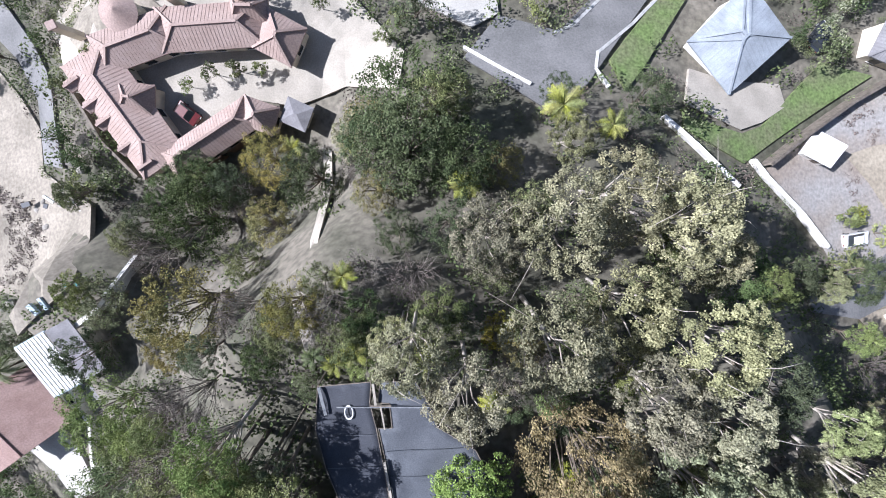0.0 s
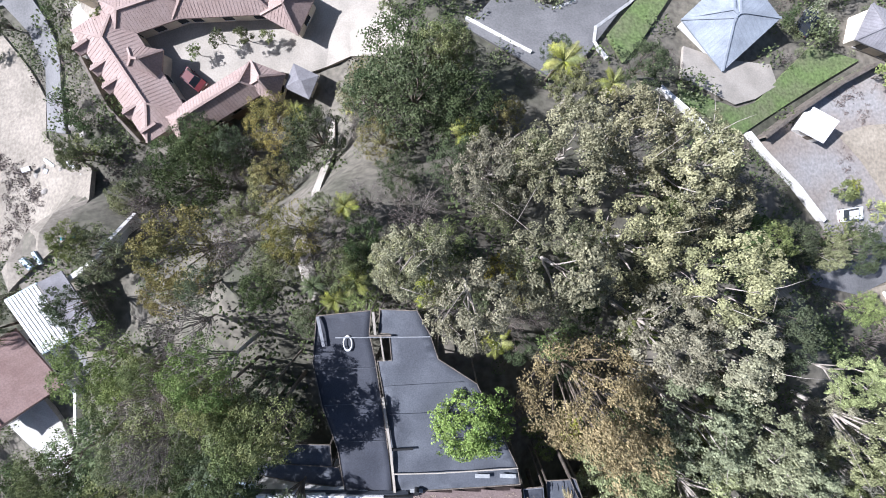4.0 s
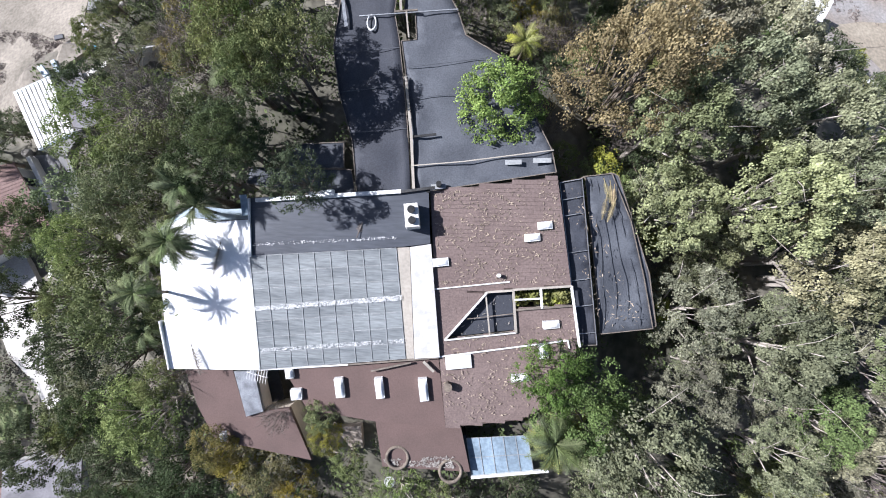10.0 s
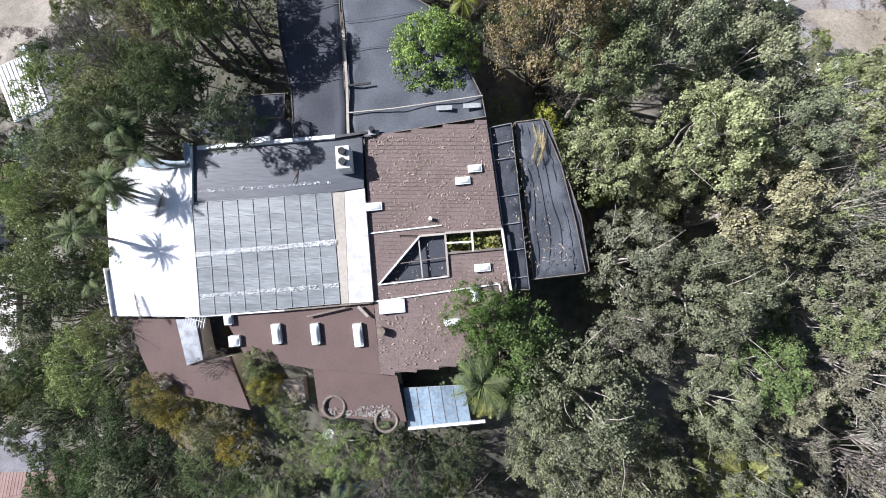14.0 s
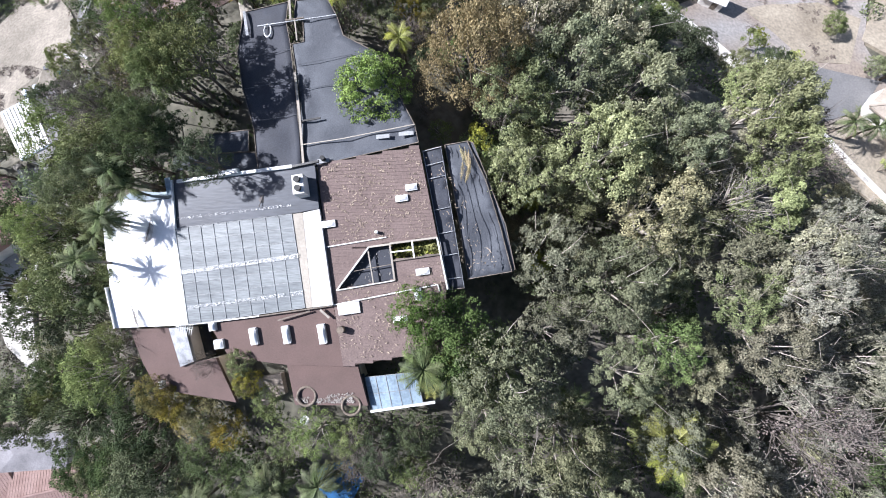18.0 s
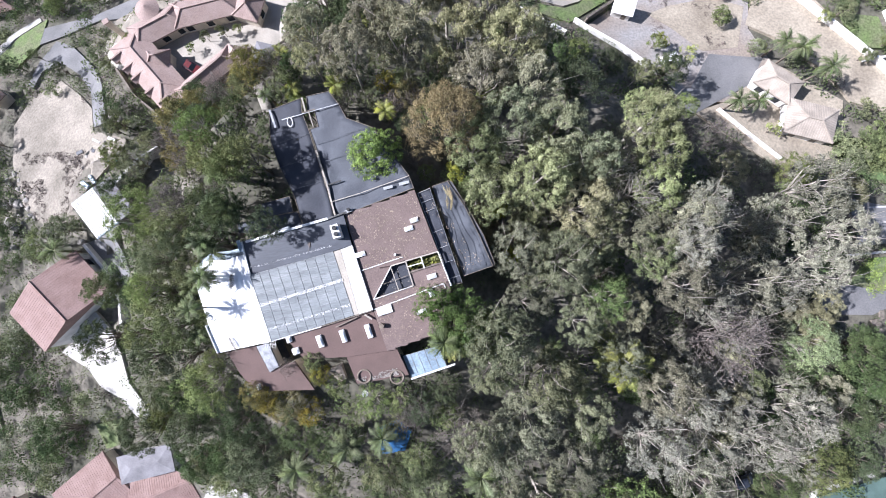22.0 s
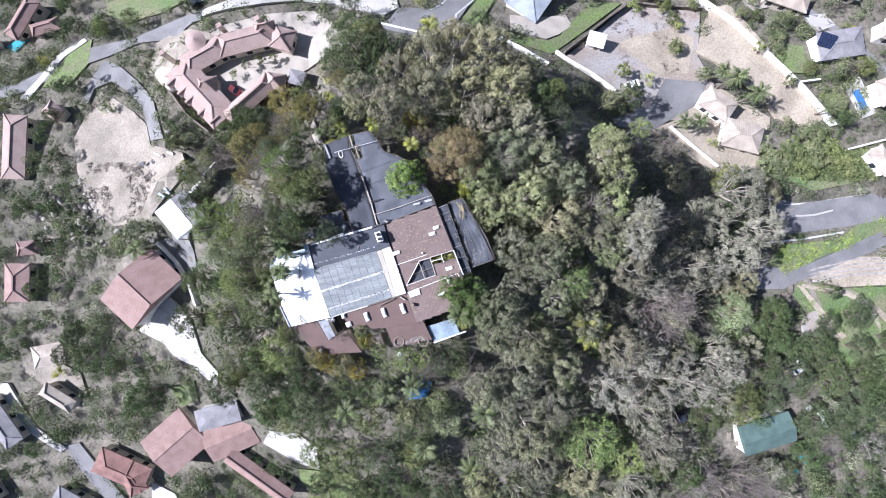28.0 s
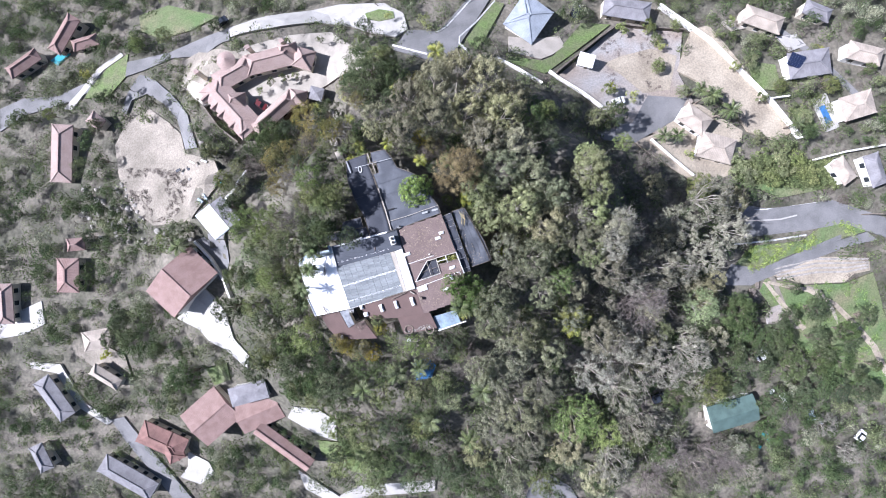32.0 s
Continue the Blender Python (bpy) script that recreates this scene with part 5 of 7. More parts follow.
def ring(x, y, z, r, thick, mat, name, label, category, parent=None, squash=1.0, tall=1.0):
    bm = bmesh.new()
    n, k = 28, 8
    vs = [[bm.verts.new((x + (r + thick * math.cos(b)) * math.cos(a), y + squash * (r + thick * math.cos(b)) * math.sin(a), z + tall * thick * math.sin(b))) for b in (2 * math.pi * j / k for j in range(k))] for a in (2 * math.pi * i / n for i in range(n))]
    for i in range(n):
        for j in range(k):
            bm.faces.new((vs[i][j], vs[(i + 1) % n][j], vs[(i + 1) % n][(j + 1) % k], vs[i][(j + 1) % k]))
    ob = part(name, bm, M[mat], parent, label, smooth=True)
    return tagged(ob, label, category) if parent is None else ob


def drum(r, h, at, sides=14, top=1.0):
    bm = bmesh.new()
    bmesh.ops.create_cone(bm, cap_ends=True, segments=sides, radius1=r, radius2=r * top, depth=h, matrix=Matrix.Translation(at))
    return bm


def grid_roof(name, c, cols, rows, mat, thick=0.05, gap=0.008, parent=None):
    """Panels laid edge to edge between four corners, with glazing bars between them."""
    a, b, d, e = (Vector((x, y, deck(x, y, up))) for x, y, up in c)

    def at(u, v):
        return a.lerp(b, u).lerp(e.lerp(d, u), v)

    for i in range(cols):
        for j in range(rows):
            u0, u1, v0, v1 = (i + gap) / cols, (i + 1 - gap) / cols, (j + gap) / rows, (j + 1 - gap) / rows
            v, f = slab([at(u0, v1), at(u1, v1), at(u1, v0), at(u0, v0)], thick)
            piece(name, mesh_of(name, v, f, M[mat]), parent or main_house)
    for i in range(cols + 1):
        v, f = bar(at(i / cols, 0) + Vector((0, 0, 0.02)), at(i / cols, 1) + Vector((0, 0, 0.02)), 0.05, 0.05)
        piece("glazing_bar", mesh_of("glazing_bar", v, f, M["glazing"]), parent or main_house)
    for j in range(0, rows + 1):
        v, f = bar(at(0, j / rows) + Vector((0, 0, 0.01)), at(1, j / rows) + Vector((0, 0, 0.01)), 0.035, 0.05)
        piece("glazing_bar", mesh_of("glazing_bar", v, f, M["glazing"]), parent or main_house)


def cloth(outline, up, mat, label, sag=0.25, posts=True, seams=0):
    """Shade cloth stretched over posts: it sags between them and is rippled."""
    ob = thing("shade_canopy", Matrix.Identity(4), label, "canopy", "shade canopies")
    AREAS.append(outline)
    bm = bmesh.new()
    f = bm.faces.new([bm.verts.new((x, y, 0)) for x, y in outline])
    bmesh.ops.triangulate(bm, faces=[f])
    for _ in range(5):
        long = [e for e in bm.edges if e.calc_length() > 1.1]
        if not long:
            break
        bmesh.ops.subdivide_edges(bm, edges=long, cuts=1)
        bmesh.ops.triangulate(bm, faces=[g for g in bm.faces if len(g.verts) > 3])
    edge = {v for e in bm.edges if e.is_boundary for v in e.verts}
    for v in bm.verts:
        x, y = v.co.x, v.co.y
        drop = 0 if v in edge else sag * (0.5 + 0.5 * math.sin(x * 1.3) * math.sin(y * 1.1)) + 0.10 * noise.noise(Vector((x * 1.2, y * 0.5, 3)))
        v.co.z = deck(x, y, up) - drop
    bmesh.ops.recalc_face_normals(bm, faces=bm.faces[:])
    if sum(g.normal.z for g in bm.faces) < 0:
        bmesh.ops.reverse_faces(bm, faces=bm.faces[:])
    bmesh.ops.solidify(bm, geom=bm.faces[:], thickness=0.03)
    part("cloth", bm, M[mat], ob, smooth=True)
    if posts:
        for x, y in outline:
            z, g = deck(x, y, up), ground_z(x, y) - 0.4
            part("post", box(0.12, 0.12, z - g - 0.05, (x, y, (z + g - 0.05) / 2)), M["timber"], ob)
        for p, q in zip(outline, outline[1:] + outline[:1]):
            rail("edge_cable", p, q, 0.06, 0.06, "timber", up + 0.03, ob)
    return ob

roof_part("roof", [(5.64, 7.78), (14.71, 8.94), (16.14, 1.20), (11.97, 0.83), (10.05, 0.53), (6.21, 0.61)], M["shingle_bed"], 0, cover='shingle')
roof_part("roof", [(6.20, 0.58), (10.05, 0.50), (7.06, -3.22), (12.35, -2.40), (12.28, -0.69), (16.41, -0.21), (16.81, -2.71), (6.70, -4.47)], M["shingle_bed"], -0.02, cover='shingle')
roof_part("roof", [(6.71, -4.51), (16.82, -2.74), (16.71, -6.57), (13.07, -9.08), (7.40, -10.09)], M["shingle_bed"], -0.05, cover='shingle')
roof_part("roof", [(-5.53, -6.15), (6.65, -4.55), (7.39, -10.09), (1.95, -9.96), (-3.60, -9.33)], M["brown_felt"], -0.1)
roof_part("roof", [(1.80, -10.06), (8.59, -10.08), (9.47, -13.76), (2.45, -13.84)], M["brown_felt"], -0.6)
roof_part("roof", [(-14.07, -6.77), (-10.03, -6.50), (-8.92, -10.34), (-7.60, -9.90), (-5.27, -9.45), (-3.38, -13.71), (-10.64, -12.69), (-11.55, -12.60), (-13.01, -9.86)], M["brown_felt"], -0.55)
roof_part("roof", [(-9.75, -6.59), (-8.05, -6.51), (-7.34, -9.76), (-8.75, -10.30)], M["steel"], -0.25)
roof_part("white_roof", [(-15.53, 4.38), (-13.30, 5.49), (-10.55, 5.21), (-8.16, 5.40), (-7.34, -6.24), (-14.95, -6.52)], M["white"], 0.3, wall='white_stucco')
roof_part("shade_roof", [(-8.19, 7.01), (5.51, 7.94), (5.76, 3.96), (3.50, 3.63), (-8.06, 2.66)], M["shade_cover"], 0.35, wall='white_stucco')
roof_part("white_strip", [(4.27, 3.65), (5.81, 3.92), (6.74, -4.50), (4.85, -4.70)], M["kerb"], 0.34, wall=None)
roof_part("pale_strip", [(3.27, 3.57), (4.23, 3.66), (4.81, -4.70), (4.15, -4.77)], M["concrete"], 0.3, wall=None)
grid_roof("glass_panel", [(-8.05, 2.64, 0.32), (3.23, 3.56, 0.32), (4.15, -4.73, 0.32), (-7.26, -6.16, 0.32)], 9, 7, "panel")
house_walls([(-8.25, 2.75), (3.86, 3.77), (4.70, -4.68), (-7.45, -6.18)], 0.0, M["white_stucco"])
rail("roof_trim", (-7.45, 6.81), (3.51, 7.63), 0.28, 0.2, "white_metal", 0.5)
rail("roof_trim", (-3.28, 7.23), (-1.43, 7.44), 0.45, 0.3, "white_metal", 0.62)
rail("roof_trim", (3.42, 7.59), (5.96, 7.95), 0.2, 0.2, "dark_metal", 0.5)
rail("roof_trim", (6.13, 0.60), (11.69, 1.34), 0.09, 0.09, "white_metal", 0.1)
rail("roof_trim", (6.72, -4.51), (16.10, -2.82), 0.1, 0.1, "white_metal", 0.1)
rail("roof_trim", (16.10, -2.82), (16.25, -3.39), 0.1, 0.1, "white_metal", 0.1)
rail("roof_trim", (10.10, 0.52), (7.07, -3.22), 0.14, 0.2, "kerb", 0.1)
rail("roof_trim", (7.07, -3.22), (12.34, -2.41), 0.11, 0.2, "kerb", 0.1)
rail("roof_trim", (10.10, 0.52), (11.97, 0.72), 0.16, 0.2, "concrete", 0.1)
rail("roof_trim", (11.97, 0.77), (12.34, -2.41), 0.16, 0.2, "concrete", 0.1)
rail("roof_trim", (9.97, 0.53), (10.42, -2.68), 0.1, 0.12, "concrete", 0.05)
rail("roof_trim", (8.34, -1.60), (12.17, -0.99), 0.06, 0.1, "timber", 0.02)
rail("roof_trim", (11.97, 0.77), (16.16, 1.18), 0.16, 0.2, "concrete", 0.12)
rail("roof_trim", (12.28, -0.71), (16.39, -0.23), 0.14, 0.2, "timber", 0.1)
rail("roof_trim", (13.93, 0.96), (14.11, -0.51), 0.14, 0.2, "white_metal", 0.14)
rail("roof_trim", (12.07, 0.03), (14.05, 0.20), 0.12, 0.16, "white_metal", 0.12)
rail("roof_trim", (16.11, 1.17), (16.96, -3.25), 0.14, 0.2, "white_metal", 0.15)
rail("roof_trim", (-7.37, -6.23), (-0.31, -5.45), 0.12, 0.12, "white_metal", 0.2)
rail("roof_trim", (-0.31, -5.45), (6.65, -4.56), 0.12, 0.12, "timber", 0.2)
rail("roof_trim", (1.51, -5.85), (4.58, -5.03), 0.12, 0.12, "timber", 0.25)
rail("roof_trim", (5.54, -4.91), (6.34, -5.64), 0.2, 0.15, "concrete", 0.25)
rail("roof_trim", (-15.45, -2.64), (-14.76, -6.50), 0.1, 0.5, "white_metal", 0.3)
rail("roof_trim", (-8.00, 6.95), (-7.91, 2.58), 0.14, 0.2, "white_metal", 0.5)
# shaded triangular light well and the planted one beside it
roof_part("shade_panel", [(10.09, 0.56), (11.96, 0.77), (12.29, -2.26), (7.18, -3.07)], M["black_net"], -0.45, thick=0.05, wall=None)
roof_part("well_floor", [(12.19, 1.40), (16.66, 1.79), (16.91, 0.34), (12.46, -0.12)], M["soil"], -2.6, thick=0.2, wall=None)
# near-black plate: the shade deep in this gap is put into its colour
roof_part("well_floor", [(-9.36, -6.54), (-7.03, -6.34), (-6.33, -9.32), (-8.62, -9.98)], M["dark_metal"], -2.2, thick=0.2, wall=None)
# white north fascia; its skylit shade is put into the pale blue colour
EDGE = [(-15.55, 4.45), (-13.3, 5.55), (-10.55, 5.28), (-8.3, 5.45)]
for (x1, y1), (x2, y2) in zip(EDGE, EDGE[1:]):
    v, f = slab([(x1, y1, deck(x1, y1, 0.28)), (x2, y2, deck(x2, y2, 0.28)), (x2 - 0.1, y2 + 1.1, deck(x2, y2, -1.1)), (x1 - 0.1, y1 + 1.1, deck(x1, y1, -1.1))], 0.06)
    piece("apron", mesh_of("apron", v, f, M["glass_blue"]), main_house, "white sloping panel below the white roof, its shade painted pale blue")
skylight(13.98, 5.51, 1.00, 0.55, 7)
skylight(13.13, 4.62, 1.09, 0.54, 7)
skylight(6.56, 2.65, 1.18, 0.60, 7)
skylight(14.82, -1.66, 1.17, 0.57, 7)
skylight(14.37, -3.66, 0.64, 1.07, 8)
skylight(8.16, -4.78, 1.95, 1.01, 7)
skylight(12.75, -5.76, 1.27, 0.49, 7)
skylight(-0.96, -7.29, 0.68, 1.55, 8)
skylight(2.19, -7.14, 0.64, 1.62, 8)
skylight(5.59, -7.07, 0.68, 1.77, 8)
skylight(-4.98, -6.37, 0.60, 0.78, 8)
skylight(-4.41, -8.02, 0.86, 0.83, 7)
skylight(-10.51, -11.92, 0.39, 0.66, 8)
chimney = part("chimney", box(1.0, 1.7, 1.7, (4.41, 5.80, deck(4.41, 5.80, 0.75)), 0.03, 0.12), M["white_stucco"], main_house, "white rendered chimney block")
for s in (-0.38, 0.38):
    part("flue", drum(0.27, 0.3, (4.41 + s * -0.12, 5.80 + s, deck(4.41, 5.80, 1.72))), M["dark_metal"], chimney, "dark round flue")
part("vent_pipe", drum(0.32, 0.7, (7.43, -6.70, deck(7.43, -6.70, 0.35))), M["bark"], main_house)
part("vent_pipe", drum(0.14, 0.5, (10.85, 1.77, deck(10.85, 1.77, 0.25))), M["white_metal"], main_house)
part("vent_pipe", drum(0.2, 0.5, (6.24, 8.25, deck(6.24, 8.25, 0.25))), M["dark_metal"], main_house)
part("vent_pipe", drum(0.16, 0.4, (5.48, 7.76, deck(5.48, 7.76, 0.2))), M["dark_metal"], main_house)
antenna = thing("antenna", pose(-8.12, -6.28, -0.51), "white comb-shaped television aerial on the roof edge", "antenna")
v, f = bar((0, 0, 0), (1.67, -0.38, 0.0), 0.05, 0.05)
piece("boom", mesh_of("boom", v, f, M["white_metal"]), antenna)
v, f = bar((0.2, 0, 0), (0.21, 0.02, -1.3), 0.06, 0.06)
piece("mast", mesh_of("mast", v, f, M["white_metal"]), antenna)
for k in range(8):
    p = Vector((1.67, -0.38, 0)) * (k + 0.5) / 8
    v, f = bar(p + Vector((-0.05, -0.5, 0.04)), p + Vector((0.05, 0.5, 0.04)), 0.035, 0.035)
    piece("element", mesh_of("element", v, f, M["white_metal"]), antenna)
# fallen fronds and leaf litter on the roofs
def litter(name, outline, up, count, size, mat, label, seed, least=-0.25):
    rng = np.random.default_rng(seed)
    x0, x1 = min(p[0] for p in outline), max(p[0] for p in outline)
    y0, y1 = min(p[1] for p in outline), max(p[1] for p in outline)
    quads = []
    while len(quads) < count * 4:
        x, y = rng.uniform(x0, x1), rng.uniform(y0, y1)
        if inside(x, y, outline) and noise.noise(Vector((x * 0.5, y * 0.5, seed))) > least:
            a, s = rng.uniform(0, 6.3), size * (0.4 + 1.2 * rng.random() ** 2)
            u, w = Vector((math.cos(a) * s, math.sin(a) * s, 0)), Vector((-math.sin(a), math.cos(a), 0)) * s * 0.22
            for d in (-u, w, u, -w):
                quads.append((x + d.x, y + d.y, deck(x + d.x, y + d.y, up + 0.08 + 0.03 * rng.random())))
    return tagged(new(name, quads_mesh(name, quads, M[mat])), label, "leaf litter", kind="stuff")


litter("leaf_litter", [(5.91, 7.61), (14.60, 8.73), (15.98, 1.32), (6.55, 0.83)], 0.0, 1500, 0.10, "litter", "dry leaves scattered on brown shingles", 3)
litter("leaf_litter", [(7.19, -3.26), (12.40, -2.58), (16.46, -0.38), (16.72, -2.63), (13.26, -8.43), (7.57, -9.82), (6.80, -4.68)], 0.0, 700, 0.10, "litter", "dry leaves scattered on brown shingles", 4)
litter("leaf_litter", [(2.51, -13.19), (8.70, -12.48), (9.39, -13.49), (2.75, -13.63)], -0.6, 420, 0.12, "rock", "pale litter heaped along the roof edge", 5)
litter("leaf_litter", [(-7.97, -1.26), (3.74, 0.08), (3.75, -0.30), (-7.93, -1.61)], 0.34, 3000, 0.05, "white", "white flaking residue across the glass roof", 6, -0.8)
litter("leaf_litter", [(-7.66, -4.54), (4.05, -3.20), (4.05, -3.50), (-7.56, -4.80)], 0.34, 1500, 0.045, "white", "white flaking residue across the glass roof", 7, -0.35)
litter("leaf_litter", [(7.43, 0.22), (11.89, 0.57), (12.17, -2.16), (7.52, -2.95)], -0.45, 90, 0.12, "rock", "pale leaves caught on the shade cloth", 8)
litter("leaf_litter", [(15.02, 8.50), (16.41, 8.69), (21.47, -1.46), (18.52, -2.16), (16.93, 1.67)], -0.3, 160, 0.13, "litter", "dry leaves on the black netting", 9)
ring(3.66, -12.96, -1.91, 0.85, 0.13, "bark", "planter_ring", "round brown rimmed hump on the felt roof", "planter")
ring(7.92, -13.75, -1.65, 0.85, 0.13, "bark", "planter_ring", "round brown rimmed hump beside the blue canopy", "planter")
pool_canopy = thing("pool_canopy", Matrix.Identity(4), "blue-grey panelled canopy roof on a dark steel frame", "canopy")
grid_roof("panel", [(9.13, -11.28, -1.2), (13.90, -10.72, -1.2), (14.54, -13.71, -1.2), (9.69, -14.50, -1.2)], 5, 2, "pool_panel", parent=pool_canopy)
rail("beam", (9.61, -14.45), (15.63, -13.44), 0.2, 0.25, "white_metal", -1.1, pool_canopy)
rail("beam", (8.91, -10.96), (9.47, -14.28), 0.25, 0.25, "dark_metal", -1.15, pool_canopy)
part("post", box(0.12, 0.12, 4.0, (9.12, -11.29, -3.95)), M["dark_metal"], pool_canopy)
part("post", box(0.12, 0.12, 4.0, (13.91, -10.74, -3.44)), M["dark_metal"], pool_canopy)
part("post", box(0.12, 0.12, 4.0, (14.55, -13.72, -3.86)), M["dark_metal"], pool_canopy)
part("post", box(0.12, 0.12, 4.0, (9.69, -14.53, -4.41)), M["dark_metal"], pool_canopy)
cloth([(-1.82, 22.86), (2.58, 23.47), (2.41, 21.58), (2.88, 19.30), (3.28, 16.38), (3.71, 13.09), (4.22, 7.21), (0.10, 7.53), (-0.13, 9.61), (-0.37, 11.42), (-1.59, 15.26), (-2.24, 18.89)], -0.1, "black_net", "black shade cloth canopy stretched over timber posts")
cloth([(3.28, 23.56), (6.20, 23.56), (7.23, 21.65), (7.88, 19.70), (10.94, 17.79), (14.33, 10.91), (14.65, 9.32), (4.49, 7.65), (3.95, 13.08), (3.44, 16.78), (3.03, 19.30), (4.17, 19.42), (4.00, 21.60), (3.12, 21.63)], -0.15, "worn_net", "faded black shade cloth canopy with pale seams")
cloth([(-4.89, 11.36), (-1.11, 11.54), (-1.00, 9.52), (-5.63, 9.47)], -0.5, "worn_net", "torn faded shade cloth panel")
cloth([(-8.59, 9.52), (-0.46, 9.44), (-0.04, 7.36), (-4.41, 7.59), (-8.71, 8.25)], -0.6, "worn_net", "sagging faded shade cloth panel")
rail("batten", (3.48, 16.39), (4.08, 11.86), 0.2, 0.1, "concrete", 0.12)
rail("batten", (4.08, 11.86), (4.43, 7.52), 0.2, 0.12, "concrete", 0.12)
rail("batten", (-1.69, 22.84), (-1.26, 20.40), 0.25, 0.06, "steel", 0.06)
rail("batten", (2.77, 23.42), (2.93, 21.53), 0.2, 0.1, "concrete", 0.12)
rail("batten", (3.95, 11.77), (5.93, 12.00), 0.16, 0.1, "dark_metal", 0.05)
rail("batten", (4.21, 9.62), (7.89, 9.96), 0.08, 0.06, "concrete", 0.05)
rail("batten", (7.89, 9.96), (14.38, 10.87), 0.08, 0.06, "concrete", 0.05)
rail("batten", (-0.28, 21.19), (7.23, 21.58), 0.08, 0.08, "steel", 0.1)
rail("batten", (2.45, 21.47), (4.19, 21.57), 0.12, 0.12, "timber", 0.12)
rail("batten", (3.32, 21.52), (3.60, 19.42), 0.12, 0.12, "concrete", 0.1)
ring(0.69, 20.72, 1.83, 0.33, 0.05, "white_metal", "vent_ring", "white oval ring lying on the shade cloth", "vent", squash=1.8)
cloth([(15.01, 8.66), (16.58, 8.97), (18.42, -3.14), (17.11, -3.26), (16.24, 1.33)], -0.5, "black_net", "narrow black netted trellis beside the roof", sag=0.1)
cloth([(16.91, 9.22), (18.83, 9.47), (20.39, 6.07), (21.61, 1.99), (22.54, -1.78), (18.78, -2.36), (17.75, 4.41)], -0.9, "worn_net", "wide black net roof with curved folds", sag=0.5)
cloth([(18.89, 9.57), (19.37, 9.35), (22.07, 2.27), (22.85, -1.57), (22.66, -1.75), (21.72, 2.05), (20.49, 6.14)], -1.1, "worn_net", "brown torn edge of the net roof", sag=0.1)
rail("batten", (15.00, 8.62), (16.56, 8.93), 0.05, 0.06, "steel", -0.4)
rail("batten", (15.25, 7.40), (16.74, 7.69), 0.05, 0.06, "steel", -0.4)
rail("batten", (15.47, 6.27), (16.92, 6.52), 0.05, 0.06, "steel", -0.4)
rail("batten", (15.80, 3.57), (17.33, 3.84), 0.05, 0.06, "steel", -0.4)
rail("batten", (16.29, 1.57), (17.63, 1.79), 0.05, 0.06, "steel", -0.4)
rail("batten", (16.63, -0.36), (17.93, -0.13), 0.05, 0.06, "steel", -0.4)
rail("batten", (17.01, -2.36), (18.27, -2.19), 0.05, 0.06, "steel", -0.4)
rail("batten", (15.00, 8.62), (17.09, -3.27), 0.05, 0.06, "steel", -0.4)
rail("batten", (16.56, 8.93), (18.40, -3.13), 0.05, 0.06, "steel", -0.4)
litter("leaf_litter", [(-8.21, 3.58), (3.18, 4.44), (3.23, 4.22), (-8.15, 3.36)], 0.35, 260, 0.06, "white", "white flaking residue along the dark glass cover", 10, -0.8)
rail("roof_trim", (-8.50, 7.22), (-8.30, 5.69), 0.5, 0.1, "pool_panel", 0.42)
# pale patches and seams on the shade cloth
rail("patch", (10.99, 9.94), (12.15, 9.99), 0.35, 0.02, "glazing", 0.03)
rail("patch", (12.96, 10.09), (14.25, 10.14), 0.35, 0.02, "glazing", 0.03)
rail("patch", (5.68, 8.10), (6.75, 8.16), 0.35, 0.02, "glazing", 0.03)
rail("patch", (8.25, 15.06), (9.06, 15.12), 0.35, 0.02, "glazing", 0.03)
rail("seam", (3.71, 14.77), (12.06, 15.63), 0.04, 0.03, "worn_net", -0.06)
rail("seam", (3.54, 17.19), (9.74, 17.90), 0.04, 0.03, "worn_net", -0.06)
rail("seam", (-0.60, 12.11), (3.72, 12.48), 0.04, 0.03, "worn_net", -0.06)
rail("seam", (-1.44, 15.28), (3.29, 15.80), 0.04, 0.03, "worn_net", -0.06)
rail("seam", (-2.08, 18.31), (2.97, 18.77), 0.04, 0.03, "worn_net", -0.06)
rail("fold", (17.31, 9.23), (17.94, 6.11), 0.05, 0.03, "worn_net", -1.0)
rail("fold", (17.94, 6.11), (18.56, 2.81), 0.05, 0.03, "worn_net", -1.0)
rail("fold", (18.56, 2.81), (18.99, -0.10), 0.05, 0.03, "worn_net", -1.0)
rail("fold", (18.99, -0.10), (19.01, -2.12), 0.05, 0.03, "worn_net", -1.0)
rail("fold", (17.76, 9.27), (18.56, 6.11), 0.05, 0.03, "worn_net", -1.0)
rail("fold", (18.56, 6.11), (19.29, 2.82), 0.05, 0.03, "worn_net", -1.0)
rail("fold", (19.29, 2.82), (19.85, -0.08), 0.05, 0.03, "worn_net", -1.0)
rail("fold", (19.85, -0.08), (19.91, -2.01), 0.05, 0.03, "worn_net", -1.0)
rail("fold", (18.21, 9.31), (19.17, 6.11), 0.05, 0.03, "worn_net", -1.0)
rail("fold", (19.17, 6.11), (20.03, 2.83), 0.05, 0.03, "worn_net", -1.0)
rail("fold", (20.03, 2.83), (20.70, -0.06), 0.05, 0.03, "worn_net", -1.0)
rail("fold", (20.70, -0.06), (20.80, -1.89), 0.05, 0.03, "worn_net", -1.0)
rail("fold", (18.65, 9.36), (19.77, 6.11), 0.05, 0.03, "worn_net", -1.0)
rail("fold", (19.77, 6.11), (20.76, 2.84), 0.05, 0.03, "worn_net", -1.0)
rail("fold", (20.76, 2.84), (21.56, -0.03), 0.05, 0.03, "worn_net", -1.0)
